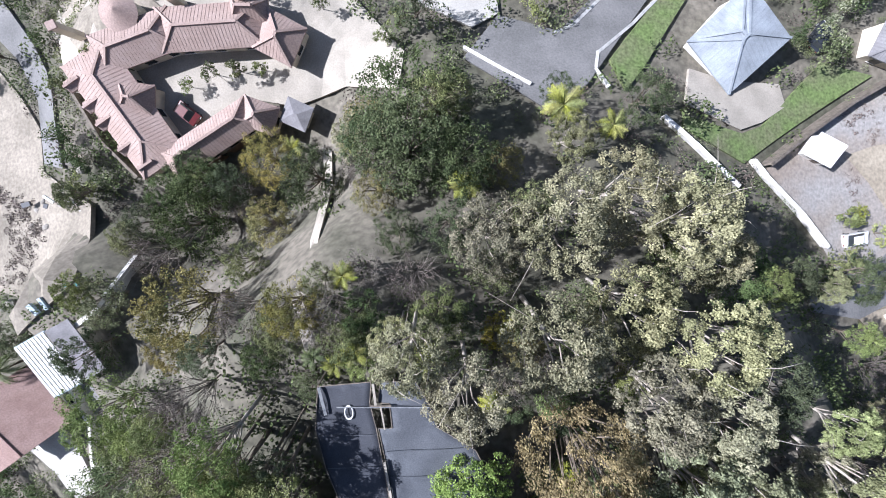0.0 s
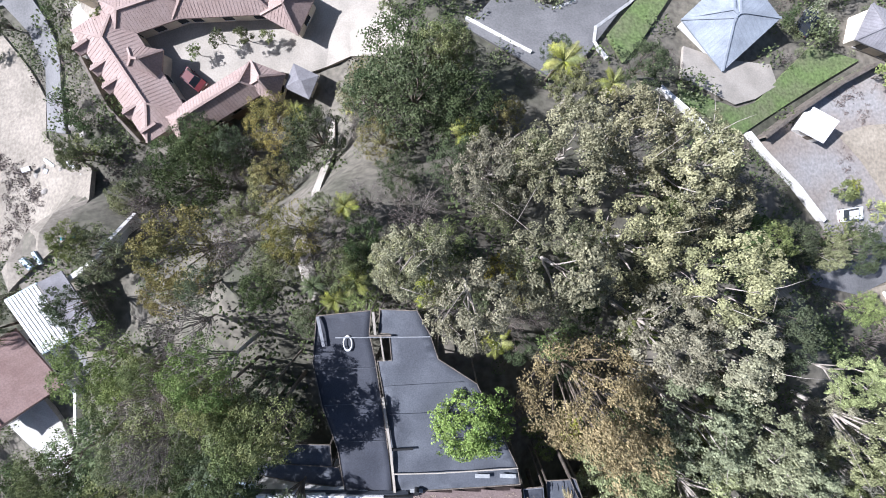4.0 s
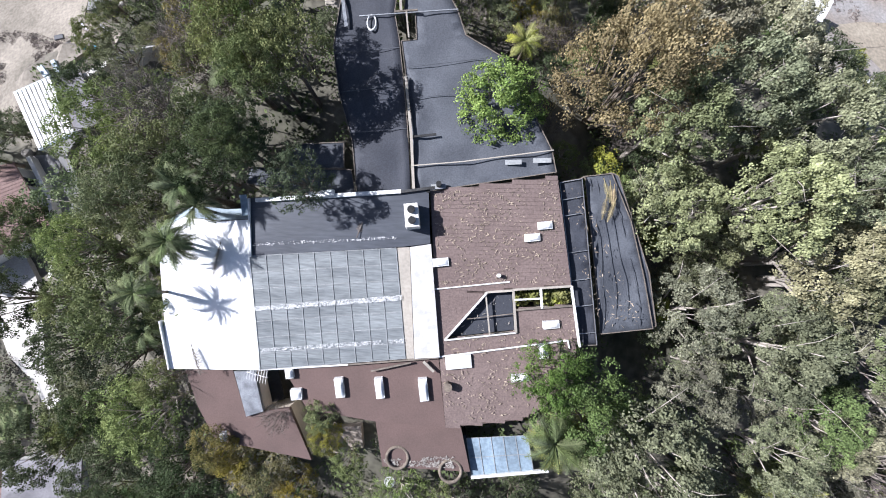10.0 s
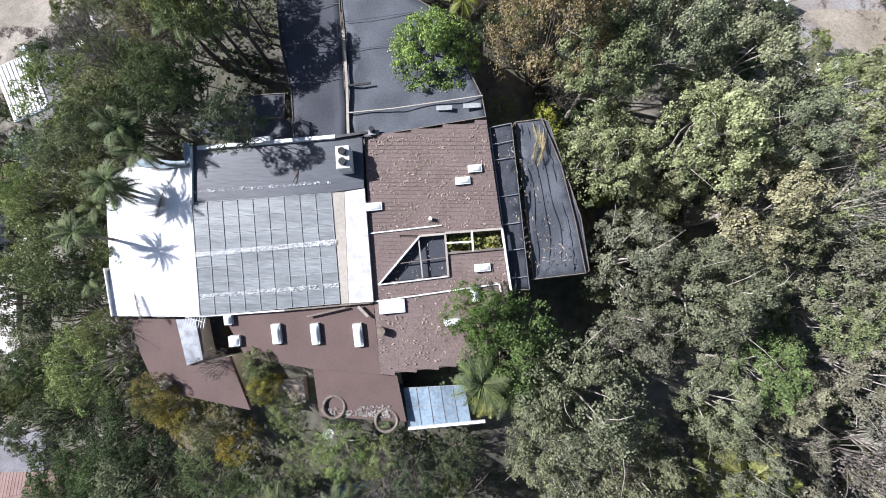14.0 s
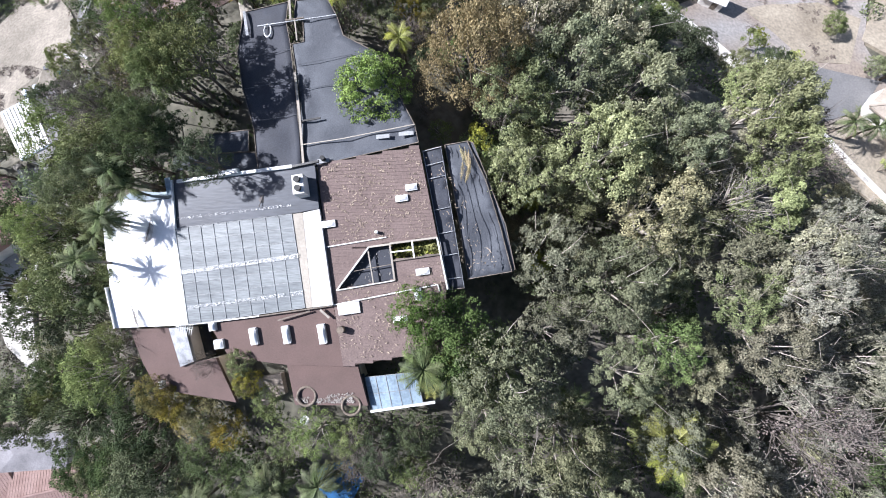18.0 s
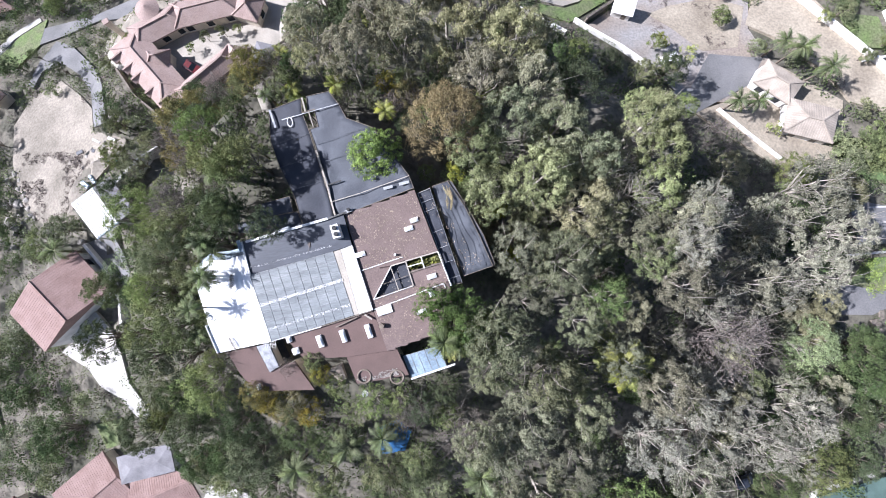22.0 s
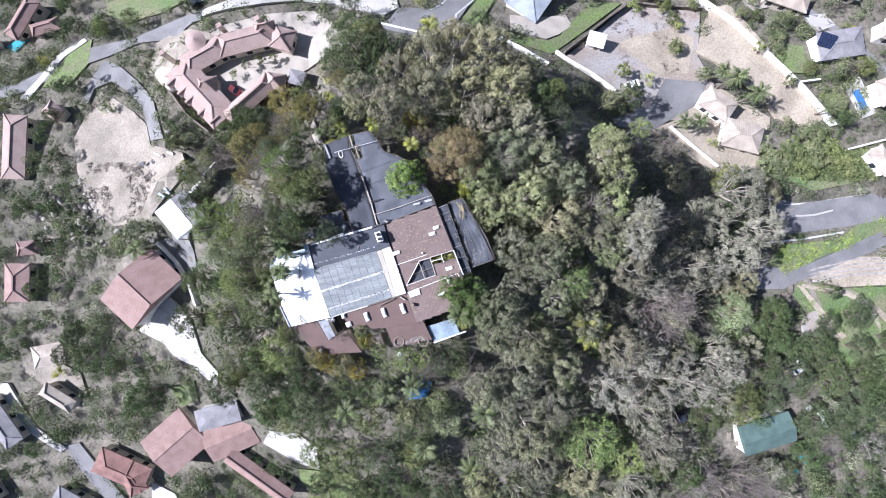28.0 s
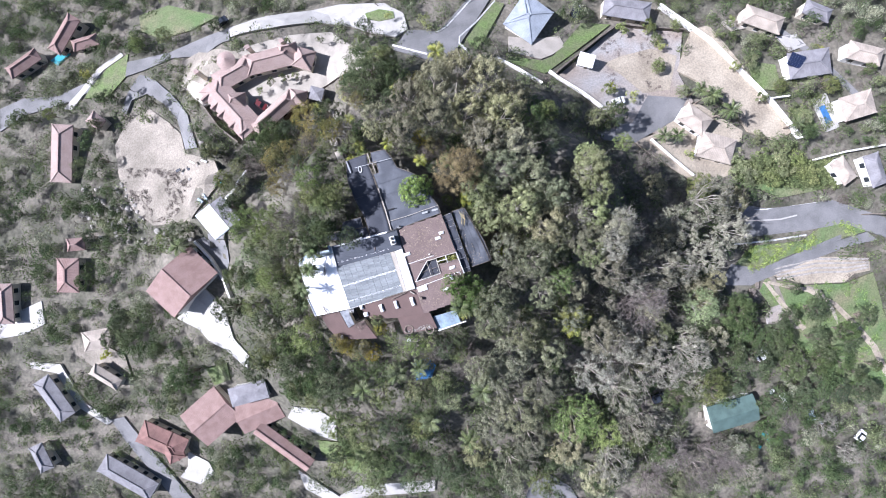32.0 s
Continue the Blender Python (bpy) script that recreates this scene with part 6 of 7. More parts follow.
rail("fold", (21.56, -0.03), (21.69, -1.78), 0.05, 0.03, "worn_net", -1.0)
tree("oak", -3.5, 8.0, 9.1, 2.8)


# ---- walls, kerbs, cars and yard things ----
def wall_run(name, points, height, thick, mat, label, category="wall"):
    """A free-standing wall along points (x, y), stepping with the ground; one panel a stretch."""
    ob = thing(name, Matrix.Identity(4), label, category)
    for (x1, y1), (x2, y2) in zip(points, points[1:]):
        n = max(1, int(math.hypot(x2 - x1, y2 - y1) / 5))
        for k in range(n):
            a = (x1 + (x2 - x1) * k / n, y1 + (y2 - y1) * k / n)
            b = (x1 + (x2 - x1) * (k + 1) / n, y1 + (y2 - y1) * (k + 1) / n)
            za, zb = ground_z(*a), ground_z(*b)
            v, f = bar((*a, za + height / 2 - 0.4), (*b, zb + height / 2 - 0.4), thick, height + 0.8)
            panel = piece("panel", mesh_of("panel", v, f, M[mat]), ob)
            if height > 0.6:
                v, f = bar((*a, za + height + 0.03), (*b, zb + height + 0.03), thick + 0.12, 0.1)
                piece("coping", mesh_of("coping", v, f, M[mat]), panel)
    return ob


def car(x, y, turn, paint, label, length=3.4):
    ob = thing("car", pose(x, y, ground_z(x, y) + 0.25, 0, 0, turn), label, "car", "parked cars")
    k = length / 4.4
    prof = [(-2.15, 0.35), (-2.2, 0.75), (-1.9, 0.98), (-1.2, 1.02), (1.15, 0.98), (2.0, 0.85), (2.2, 0.6), (2.15, 0.35)]
    top = [(-1.75, 1.0), (-1.35, 1.45), (0.35, 1.45), (1.15, 0.98)]
    def loft(p, w0, w1):
        n = len(p)
        v = [(x_ * k, s * (w0 if i == 0 or i == n - 1 else w1), z_) for s in (-1, 1) for i, (x_, z_) in enumerate(p)]
        return v, [tuple(range(n))[::-1], tuple(range(n, 2 * n))] + [(i, (i + 1) % n, (i + 1) % n + n, i + n) for i in range(n)]
    piece("body", mesh_of("body", *loft(prof, 0.86, 0.88), M[paint]), ob)
    piece("cabin", mesh_of("cabin", *loft(top, 0.8, 0.66), M["window"]), ob)
    part("roof", box(1.6 * k, 1.2, 0.05, (-0.5 * k, 0, 1.46)), M[paint], ob)
    for sx in (-1.35, 1.35):
        for sy in (-0.8, 0.8):
            bm = bmesh.new()
            bmesh.ops.create_cone(bm, cap_ends=True, segments=14, radius1=0.33, radius2=0.33, depth=0.22, matrix=pose(sx * k, sy, 0.33, 90, 0, 0))
            wheel = part("wheel", bm, M["rubber"], ob)
            bm = bmesh.new()
            bmesh.ops.create_cone(bm, cap_ends=True, segments=10, radius1=0.2, radius2=0.2, depth=0.25, matrix=pose(sx * k, sy, 0.33, 90, 0, 0))
            part("rim", bm, M["steel"], wheel)
    for sy in (-0.62, 0.62):
        part("headlight", box(0.06, 0.3, 0.14, (2.15 * k, sy, 0.68)), M["white_metal"], ob)
        part("tail_light", box(0.06, 0.3, 0.14, (-2.18 * k, sy, 0.72)), M["car_red"], ob)
    return ob


def rock(x, y, size, seed, label="pale boulder on the slope", mat="rock"):
    bm = bmesh.new()
    bmesh.ops.create_icosphere(bm, subdivisions=2, radius=size, matrix=Matrix.Diagonal((1, 0.8, 0.6, 1)))
    for v in bm.verts:
        v.co *= 1 + 0.35 * noise.noise(v.co / size * 1.3 + Vector((seed, 0, 0)))
    ob = part("boulder", bm, M[mat], None, m=pose(x, y, ground_z(x, y) + size * 0.2, 0, 0, seed * 47))
    return tagged(ob, label, "boulder", "boulders")

wall_run("boundary_wall", [(51.2, 40.6), (58.1, 44.7), (65.9, 49.2), (72.5, 52.5)], 1.7, 0.3, "timber", "dark garden wall between lawn and gravel lot", "wall")
wall_run("boundary_wall", [(72.5, 52.5), (78.9, 50.6), (90.3, 47.8)], 1.5, 0.25, "timber", "dark wall along the lot's far edge", "wall")
wall_run("boundary_wall", [(49.3, 41.2), (51.4, 38.8), (56.6, 34.2), (60.9, 29.6)], 0.9, 0.4, "white_stucco", "low white wall beside the gravel lot", "wall")
wall_run("boundary_wall", [(36.3, 46.6), (40.7, 42.9), (46.3, 37.9)], 0.9, 0.4, "white_stucco", "low white wall along the shaded drive", "wall")
wall_run("boundary_wall", [(85.9, 56.4), (96.4, 43.6), (102.1, 33.4), (108.0, 23.5), (113.2, 12.4)], 1.5, 0.4, "white_stucco", "white wall along the graded strip", "wall")
wall_run("boundary_wall", [(105.4, 24.6), (113.2, 24.2)], 1.2, 0.3, "white_stucco", "white garden wall in the suburb", "wall")
wall_run("boundary_wall", [(115.4, 6.1), (123.9, 6.6), (135.7, 6.4)], 1.2, 0.3, "white_stucco", "white wall below the hedge", "wall")
wall_run("boundary_wall", [(72.4, 19.3), (76.8, 13.9), (82.0, 8.0)], 0.8, 0.3, "white_stucco", "low pale wall in front of the tan house", "wall")
wall_run("boundary_wall", [(-40.7, 50.2), (-37.6, 43.8), (-33.5, 39.1)], 1.2, 0.25, "timber", "garden wall below the villa", "wall")
wall_run("boundary_wall", [(-47.2, 15.3), (-44.2, 10.4), (-41.9, 4.3), (-39.6, -0.1)], 1.3, 0.4, "white_stucco", "white parapet wall of the terrace", "wall")
wall_run("boundary_wall", [(-34.5, 22.0), (-30.9, 24.7), (-30.1, 28.6)], 2.2, 0.4, "white_stucco", "long white garden wall", "wall")
wall_run("kerb", [(40.9, 65.8), (34.1, 59.3), (28.6, 54.9), (28.0, 52.6), (29.6, 50.2)], 0.25, 0.4, "kerb", "pale concrete kerb round the verge", "kerb")
wall_run("kerb", [(35.9, 68.8), (30.4, 63.3), (25.6, 58.6), (22.9, 57.4)], 0.25, 0.4, "kerb", "pale concrete kerb of the street", "kerb")
wall_run("kerb", [(96.0, -4.0), (104.8, -4.9), (117.6, -5.5), (132.0, -13.3)], 0.2, 0.35, "kerb", "pale kerb of the curving road", "kerb")
wall_run("kerb", [(11.2, 55.0), (15.2, 52.5), (19.3, 50.2)], 0.5, 0.4, "kerb", "white low wall at the turning circle", "wall")
wall_run("kerb", [(90.3, -12.0), (99.9, -12.9), (110.1, -13.3)], 0.25, 0.4, "kerb", "pale retaining kerb on the bank", "kerb")
# paint line, tracks and paths on the east slope
sheet("road_line", [(98.4, -6.9), (103.8, -7.6), (108.5, -7.4), (108.5, -7.8), (103.8, -8.0), (98.3, -7.3)], M["whitewash"], "white painted line on the road", "road marking", 0.27)
sheet("dirt_path", [(98.2, -22.3), (99.6, -22.2), (101.3, -28.5), (103.1, -34.4), (105.3, -38.4), (103.3, -37.9), (101.4, -31.9), (99.5, -26.7)], M["dirt"], "tan dirt track down the slope", "path", 0.26)
sheet("dirt_path", [(108.3, -26.7), (112.0, -28.8), (115.1, -34.7), (115.8, -37.6), (115.6, -39.0), (113.4, -33.0), (110.6, -29.6), (107.9, -27.4)], M["dirt"], "tan dirt track on the green slope", "path", 0.26)
sheet("lower_lane", [(85.2, -20.4), (88.6, -17.0), (95.9, -19.8), (103.0, -18.4), (119.6, -14.9), (119.1, -17.3), (106.9, -19.5), (98.4, -21.0), (94.0, -22.2)], M["asphalt"], "worn grey lane joining the road", "road", 0.24)
sheet("gravel_patch", [(96.2, -33.1), (98.2, -30.7), (101.0, -30.5), (101.1, -34.0), (98.8, -35.6), (96.4, -35.2)], M["gravel"], "grey gravel patch among bushes", "ground", 0.24)
rock(-43.4, 41.2, 0.88, 0)
rock(-42.0, 40.1, 0.66, 1)
rock(-49.0, 35.5, 0.50, 2)
rock(-50.4, 34.4, 0.55, 3)
rock(-48.1, 32.1, 0.61, 4)
rock(-51.2, 32.1, 0.50, 5)
rock(-45.5, 35.2, 0.44, 6)
rock(-68.1, 30.8, 0.66, 7)
rock(-67.4, 29.2, 0.77, 8)
rock(-66.8, 27.2, 0.66, 9)
rock(-68.7, 28.5, 0.55, 10)
rock(-66.1, 25.6, 0.61, 11)
rock(-69.4, 26.3, 0.50, 12)
rock(-65.0, 24.8, 0.55, 13)
rock(-71.0, 35.9, 0.77, 14)
rock(-72.9, 28.9, 0.83, 15)
rock(-69.6, 32.6, 0.50, 16)
rock(-67.4, 24.9, 0.44, 17)
rock(-71.2, 24.9, 0.55, 18)
car(-25.7, 47.5, -40, "car_red", "red car parked in the shade of the court")
car(62.0, 58.8, 55, "car_dark", "dark car parked beside a white drive")
car(62.2, 58.1, 55, "car_dark", "dark blue car parked beside a white drive")
car(65.8, 30.5, 10, "car_white", "white pickup parked on the gravel lot")
car(63.5, -49.3, 20, "car_dark", "dark car half hidden under trees")
car(-36.2, 77.9, 30, "car_dark", "dark car on the pale upper drive")
# shrubs on the bare ground
for x, y, h, r in ((61.9, 27.2, 3.0, 3.5), (79.3, 38.0, 2.9, 1.9), (85.1, 30.2, 2.5, 1.6), (-15.1, 61.8, 3.1, 1.1), (-19.4, 63.8, 3.0, 1.0), (-24.5, 63.1, 2.5, 0.9), (-36.4, 54.8, 3.0, 1.2), (-21.6, 52.5, 3.0, 1.3), (-18.0, 52.8, 3.0, 1.4), (-24.9, 50.9, 2.5, 1.1), (-15.1, 53.1, 2.5, 1.1), (80.4, 49.1, 3.0, 1.6), (-60.8, 52.8, 2.5, 2.0), (-40.5, 37.7, 2.6, 2.2), (-42.3, 51.3, 2.5, 1.3), (-7.0, 60.6, 3.0, 1.1), (1.2, 56.2, 2.5, 1.4), (3.0, 58.4, 3.0, 1.6),):
    tree("shrub", x, y, h, r)
for x, y, h, r in ((102.1, 43.2, 3.0, 1.2), (122.6, 35.6, 2.5, 1.6), (104.5, 25.0, 3.0, 1.9), (93.9, 8.6, 2.5, 3.6), (99.6, 7.4, 2.5, 3.8), (105.7, 6.1, 3.0, 3.8), (111.0, 4.1, 2.5, 3.5), (96.1, 5.0, 2.5, 3.0), (103.2, 3.5, 2.5, 3.2), (109.5, 7.4, 3.0, 2.7), (113.4, 2.0, 2.5, 2.7), (101.5, 9.9, 2.5, 2.4), (106.3, 12.6, 3.0, 2.7), (101.0, 14.6, 2.5, 2.2),):
    tree("shrub", x, y, h, r)
for x, y, h, r in ((64.5, 33.9, 3.3, 1.5), (69.9, 31.1, 2.5, 1.8), (79.8, 49.3, 2.5, 1.6), (81.7, 44.6, 2.6, 1.8), (81.1, 13.5, 3.0, 1.6), (20.5, 60.8, 2.6, 2.2), (-78.8, 71.0, 3.0, 1.7), (-83.7, -9.8, 2.5, 1.9), (123.9, 35.3, 2.5, 1.6), (11.3, 64.5, 3.0, 1.1),):
    tree("shrub_y", x, y, h, r)
shed = thing("shed", pose(59.57, 42.49, ground_z(59.57, 42.49), 0, 0, -25), "small white-roofed shed on the gravel lot", "shed")
part("wall", box(3.6, 2.6, 2.4, (0, 0, 1.0)), M["white_stucco"], shed)
v, f = slab([(-2.1, -1.6, 2.35), (2.1, -1.6, 2.35), (2.1, 1.6, 2.8), (-2.1, 1.6, 2.8)], 0.15)
piece("roof", mesh_of("roof", v, f, M["white"]), shed)
part("door", box(0.9, 0.06, 1.9, (0.6, -1.32, 0.95)), M["timber"], shed)
patio_cover = thing("patio_cover", pose(-35.2, 19.0, -14.7, 0, 0, -61.7), "white slatted patio cover on a pale blue frame", "patio cover")
for k in range(9):
    part("slat", box(7.0, 0.34, 0.12, (0, -4.3 * (k + 0.5) / 9, 3.0), 0.01), M["white_metal"], patio_cover)
for sx in (-0.5, 0.5):
    part("beam", box(0.25, 4.3, 0.3, (7.0 * sx, -2.15, 2.8)), M["glass_blue"], patio_cover)
    for sy in (0, -1):
        part("post", box(0.2, 0.2, 3.4, (7.0 * sx * 0.98, 4.3 * sy * 0.98 , 1.1)), M["white_metal"], patio_cover)
v, f = slab([(-3.5, 0.1, 3.0), (3.5, 0.1, 3.0), (3.5, 3.0, 2.7), (-3.5, 3.0, 2.7)], 0.15)
piece("roof", mesh_of("roof", v, f, M["grey_roof"]), patio_cover, "grey sheet roof beside the slats")
solar_array = thing("solar_array", pose(115.5, 32.7, -25.0, 8, 0, -30), "array of dark solar panels on a grey roof", "solar panels")
for i in range(6):
    for j in range(3):
        p = part("solar_panel", box(0.62, 1.05, 0.05, (-1.8 + i * 0.68, -1.1 + j * 1.1, 0.1)), M["solar"], solar_array)
chimney = thing("chimney", pose(-24.9, 60.9, -25.8, 0, 0, 20), "stucco chimney with a tiled cap on the villa", "chimney", "villa chimneys")
part("shaft", box(1.0, 0.8, 4.2, (0, 0, 2.0), 0.03), M["stucco"], chimney)
part("cap", box(1.25, 1.05, 0.2, (0, 0, 4.2), 0.05), M["terracotta"], chimney)
chimney = thing("chimney", pose(-16.2, 60.9, -25.8, 0, 0, 20), "stucco chimney with a tiled cap on the villa", "chimney", "villa chimneys")
part("shaft", box(1.0, 0.8, 4.2, (0, 0, 2.0), 0.03), M["stucco"], chimney)
part("cap", box(1.25, 1.05, 0.2, (0, 0, 4.2), 0.05), M["terracotta"], chimney)
chimney = thing("chimney", pose(-38.7, 57.2, -25.8, 0, 0, 20), "stucco chimney with a tiled cap on the villa", "chimney", "villa chimneys")
part("shaft", box(1.0, 0.8, 4.2, (0, 0, 2.0), 0.03), M["stucco"], chimney)
part("cap", box(1.25, 1.05, 0.2, (0, 0, 4.2), 0.05), M["terracotta"], chimney)
palm(-14.9, -0.3, 8.6, 1.7, count=24)
palm(-12.6, 3.4, 7.6, 1.8, count=26)
palm(-11.6, 7.2, 7.2, 1.9, count=26)
palm(-16.6, 2.4, 5.6, 1.6, count=26)
palm(-17.0, -3.6, 5.8, 1.7, count=26)
turret = thing("turret", pose(-31.3, 59.1, -29.0), "round stucco turret with a conical clay tile roof", "turret")
part("wall", drum(1.9, 6.4, (0, 0, 3.0), 24), M["stucco"], turret)
part("roof", drum(2.4, 1.0, (0, 0, 6.7), 24, 0.05), M["terracotta"], turret)
block = thing("concrete_block", pose(35.07, 4.36, ground_z(35.07, 4.36) - 0.3, 0, 0, 8), "weathered grey concrete pillar among the trees", "pillar")
part("shaft", box(0.9, 1.6, 3.4, (0, 0, 1.7), 0.04), M["concrete"], block)
frond = thing("fallen_frond", pose(18.14, 9.05, 2.79, 5, 10, -70), "tan dead palm frond draped over the net roof", "palm frond", "fallen fronds")
piece("frond", frond_mesh("frond", LEAF["rust"], 1.9, 0.2, 0.1, 30, 0), frond)
frond = thing("fallen_frond", pose(18.60, 8.89, 2.81, 5, 10, -79), "tan dead palm frond draped over the net roof", "palm frond", "fallen fronds")
piece("frond", frond_mesh("frond", LEAF["rust"], 1.9, 0.2, 0.1, 30, 1), frond)
frond = thing("fallen_frond", pose(18.93, 8.65, 2.80, 5, 10, -88), "tan dead palm frond draped over the net roof", "palm frond", "fallen fronds")
piece("frond", frond_mesh("frond", LEAF["rust"], 1.9, 0.2, 0.1, 30, 2), frond)
frond = thing("fallen_frond", pose(18.48, 7.92, 2.64, 5, 10, -97), "tan dead palm frond draped over the net roof", "palm frond", "fallen fronds")
piece("frond", frond_mesh("frond", LEAF["rust"], 1.9, 0.2, 0.1, 30, 3), frond)
frond = thing("fallen_frond", pose(19.14, 7.68, 2.66, 5, 10, -106), "tan dead palm frond draped over the net roof", "palm frond", "fallen fronds")
piece("frond", frond_mesh("frond", LEAF["rust"], 1.9, 0.2, 0.1, 30, 4), frond)
for x, y, h, r in ((37.1, 2.4, 10.0, 4.1), (40.4, 6.9, 9.2, 3.0),):
    tree("dead", x, y, h, r)
for x, y, h, r in ((43.6, -4.1, 9.0, 3.8),):
    tree("light", x, y, h, r)
for x, y, h, r in ((23.9, 3.0, 2.9, 2.4), (26.6, 1.6, 2.5, 1.6),):
    tree("rust", x, y, h, r)
garage_door = thing("garage_door", pose(-25.73, 39.05, -26.20, 0, 0, 32.1), "brown panelled garage door of the villa", "garage door", "garage doors")
for j in range(4):
    part("door_panel", box(2.7, 0.08, 0.52, (0, 0, 0.6 + j * 0.54), 0.02), M["door"], garage_door)
garage_door = thing("garage_door", pose(-22.25, 41.21, -26.20, 0, 0, 32.1), "brown panelled garage door of the villa", "garage door", "garage doors")
for j in range(4):
    part("door_panel", box(2.7, 0.08, 0.52, (0, 0, 0.6 + j * 0.54), 0.02), M["door"], garage_door)
garage_door = thing("garage_door", pose(-19.15, 43.17, -26.20, 0, 0, 32.1), "brown panelled garage door of the villa", "garage door", "garage doors")
for j in range(4):
    part("door_panel", box(2.7, 0.08, 0.52, (0, 0, 0.6 + j * 0.54), 0.02), M["door"], garage_door)
dormer = thing("dormer", pose(-38.6, 51.0, -23.7, 0, 0, -148.9), "small tiled dormer on the villa's west roof", "dormer", "villa dormers")
wing_roof(dormer, (-1.1, 0), (1.0, 0), 1.3, 0.4, 0.5, False, M["terracotta"], over=0.15, ribs=0.5)
part("wall", box(1.9, 1.2, 1.0, (-0.1, 0, -0.1)), M["stucco"], dormer)
dormer = thing("dormer", pose(-36.6, 48.5, -23.7, 0, 0, -148.9), "small tiled dormer on the villa's west roof", "dormer", "villa dormers")
wing_roof(dormer, (-1.1, 0), (1.0, 0), 1.3, 0.4, 0.5, False, M["terracotta"], over=0.15, ribs=0.5)
part("wall", box(1.9, 1.2, 1.0, (-0.1, 0, -0.1)), M["stucco"], dormer)
dormer = thing("dormer", pose(-35.3, 46.3, -23.7, 0, 0, -148.9), "small tiled dormer on the villa's west roof", "dormer", "villa dormers")
wing_roof(dormer, (-1.1, 0), (1.0, 0), 1.3, 0.4, 0.5, False, M["terracotta"], over=0.15, ribs=0.5)
part("wall", box(1.9, 1.2, 1.0, (-0.1, 0, -0.1)), M["stucco"], dormer)
dormer = thing("dormer", pose(-33.0, 43.1, -23.7, 0, 0, -148.9), "small tiled dormer on the villa's west roof", "dormer", "villa dormers")
wing_roof(dormer, (-1.1, 0), (1.0, 0), 1.3, 0.4, 0.5, False, M["terracotta"], over=0.15, ribs=0.5)
part("wall", box(1.9, 1.2, 1.0, (-0.1, 0, -0.1)), M["stucco"], dormer)
dormer = thing("dormer", pose(-30.8, 40.7, -23.7, 0, 0, -148.9), "small tiled dormer on the villa's west roof", "dormer", "villa dormers")
wing_roof(dormer, (-1.1, 0), (1.0, 0), 1.3, 0.4, 0.5, False, M["terracotta"], over=0.15, ribs=0.5)
part("wall", box(1.9, 1.2, 1.0, (-0.1, 0, -0.1)), M["stucco"], dormer)
pole = thing("utility_pole", pose(126.00, -10.74, ground_z(126.00, -10.74) - 0.5), "dark timber utility pole beside the road", "utility pole")
part("shaft", drum(0.16, 9.0, (0, 0, 4.5), 8, 0.7), M["timber"], pole)
part("crossarm", box(2.2, 0.12, 0.14, (0, 0, 8.4)), M["timber"], pole)
part("crossarm", box(1.8, 0.12, 0.14, (0, 0, 7.6)), M["timber"], pole)
pile = thing("plastic_heap", pose(94.68, -68.40, ground_z(94.68, -68.40)), "heap of teal and blue plastic on the slope", "plastic heap")
rng = np.random.default_rng(1)
for k in range(5):
    part("sheet", box(1.2 * (0.4 + rng.random()), 1.2 * (0.3 + 0.5 * rng.random()), 0.12 + 0.3 * rng.random(), (rng.normal() * 1.2, rng.normal() * 1.2, 0.2 + 0.25 * rng.random()), 0.02, rng.random() * 3), M["teal"], pile)
pile = thing("tarpaulin_heap", pose(101.60, -58.82, ground_z(101.60, -58.82)), "white tarpaulins over stored timber", "tarpaulin heap")
rng = np.random.default_rng(2)
for k in range(6):
    part("sheet", box(2.2 * (0.4 + rng.random()), 2.2 * (0.3 + 0.5 * rng.random()), 0.12 + 0.3 * rng.random(), (rng.normal() * 2.2, rng.normal() * 2.2, 0.2 + 0.25 * rng.random()), 0.02, rng.random() * 3), M["white"], pile)
pile = thing("scrap_heap", pose(107.07, -64.70, ground_z(107.07, -64.70)), "stacked pale sheets and scrap", "scrap heap")
rng = np.random.default_rng(3)
for k in range(8):
    part("sheet", box(1.8 * (0.4 + rng.random()), 1.8 * (0.3 + 0.5 * rng.random()), 0.12 + 0.3 * rng.random(), (rng.normal() * 1.8, rng.normal() * 1.8, 0.2 + 0.25 * rng.random()), 0.02, rng.random() * 3), M["glass_blue"], pile)
pile = thing("rubble_heap", pose(76.48, -57.33, ground_z(76.48, -57.33)), "tan rubble beside the green-roofed house", "rubble heap")
rng = np.random.default_rng(4)
for k in range(6):
    part("sheet", box(1.6 * (0.4 + rng.random()), 1.6 * (0.3 + 0.5 * rng.random()), 0.12 + 0.3 * rng.random(), (rng.normal() * 1.6, rng.normal() * 1.6, 0.2 + 0.25 * rng.random()), 0.02, rng.random() * 3), M["dirt"], pile)
pile = thing("scrap_heap", pose(94.88, -41.35, ground_z(94.88, -41.35)), "white scraps among bushes", "scrap heap")
rng = np.random.default_rng(5)
for k in range(4):
    part("sheet", box(0.8 * (0.4 + rng.random()), 0.8 * (0.3 + 0.5 * rng.random()), 0.12 + 0.3 * rng.random(), (rng.normal() * 0.8, rng.normal() * 0.8, 0.2 + 0.25 * rng.random()), 0.02, rng.random() * 3), M["white"], pile)
pile = thing("rubble_heap", pose(104.88, -47.28, ground_z(104.88, -47.28)), "pale rubble among bushes", "rubble heap")
rng = np.random.default_rng(6)
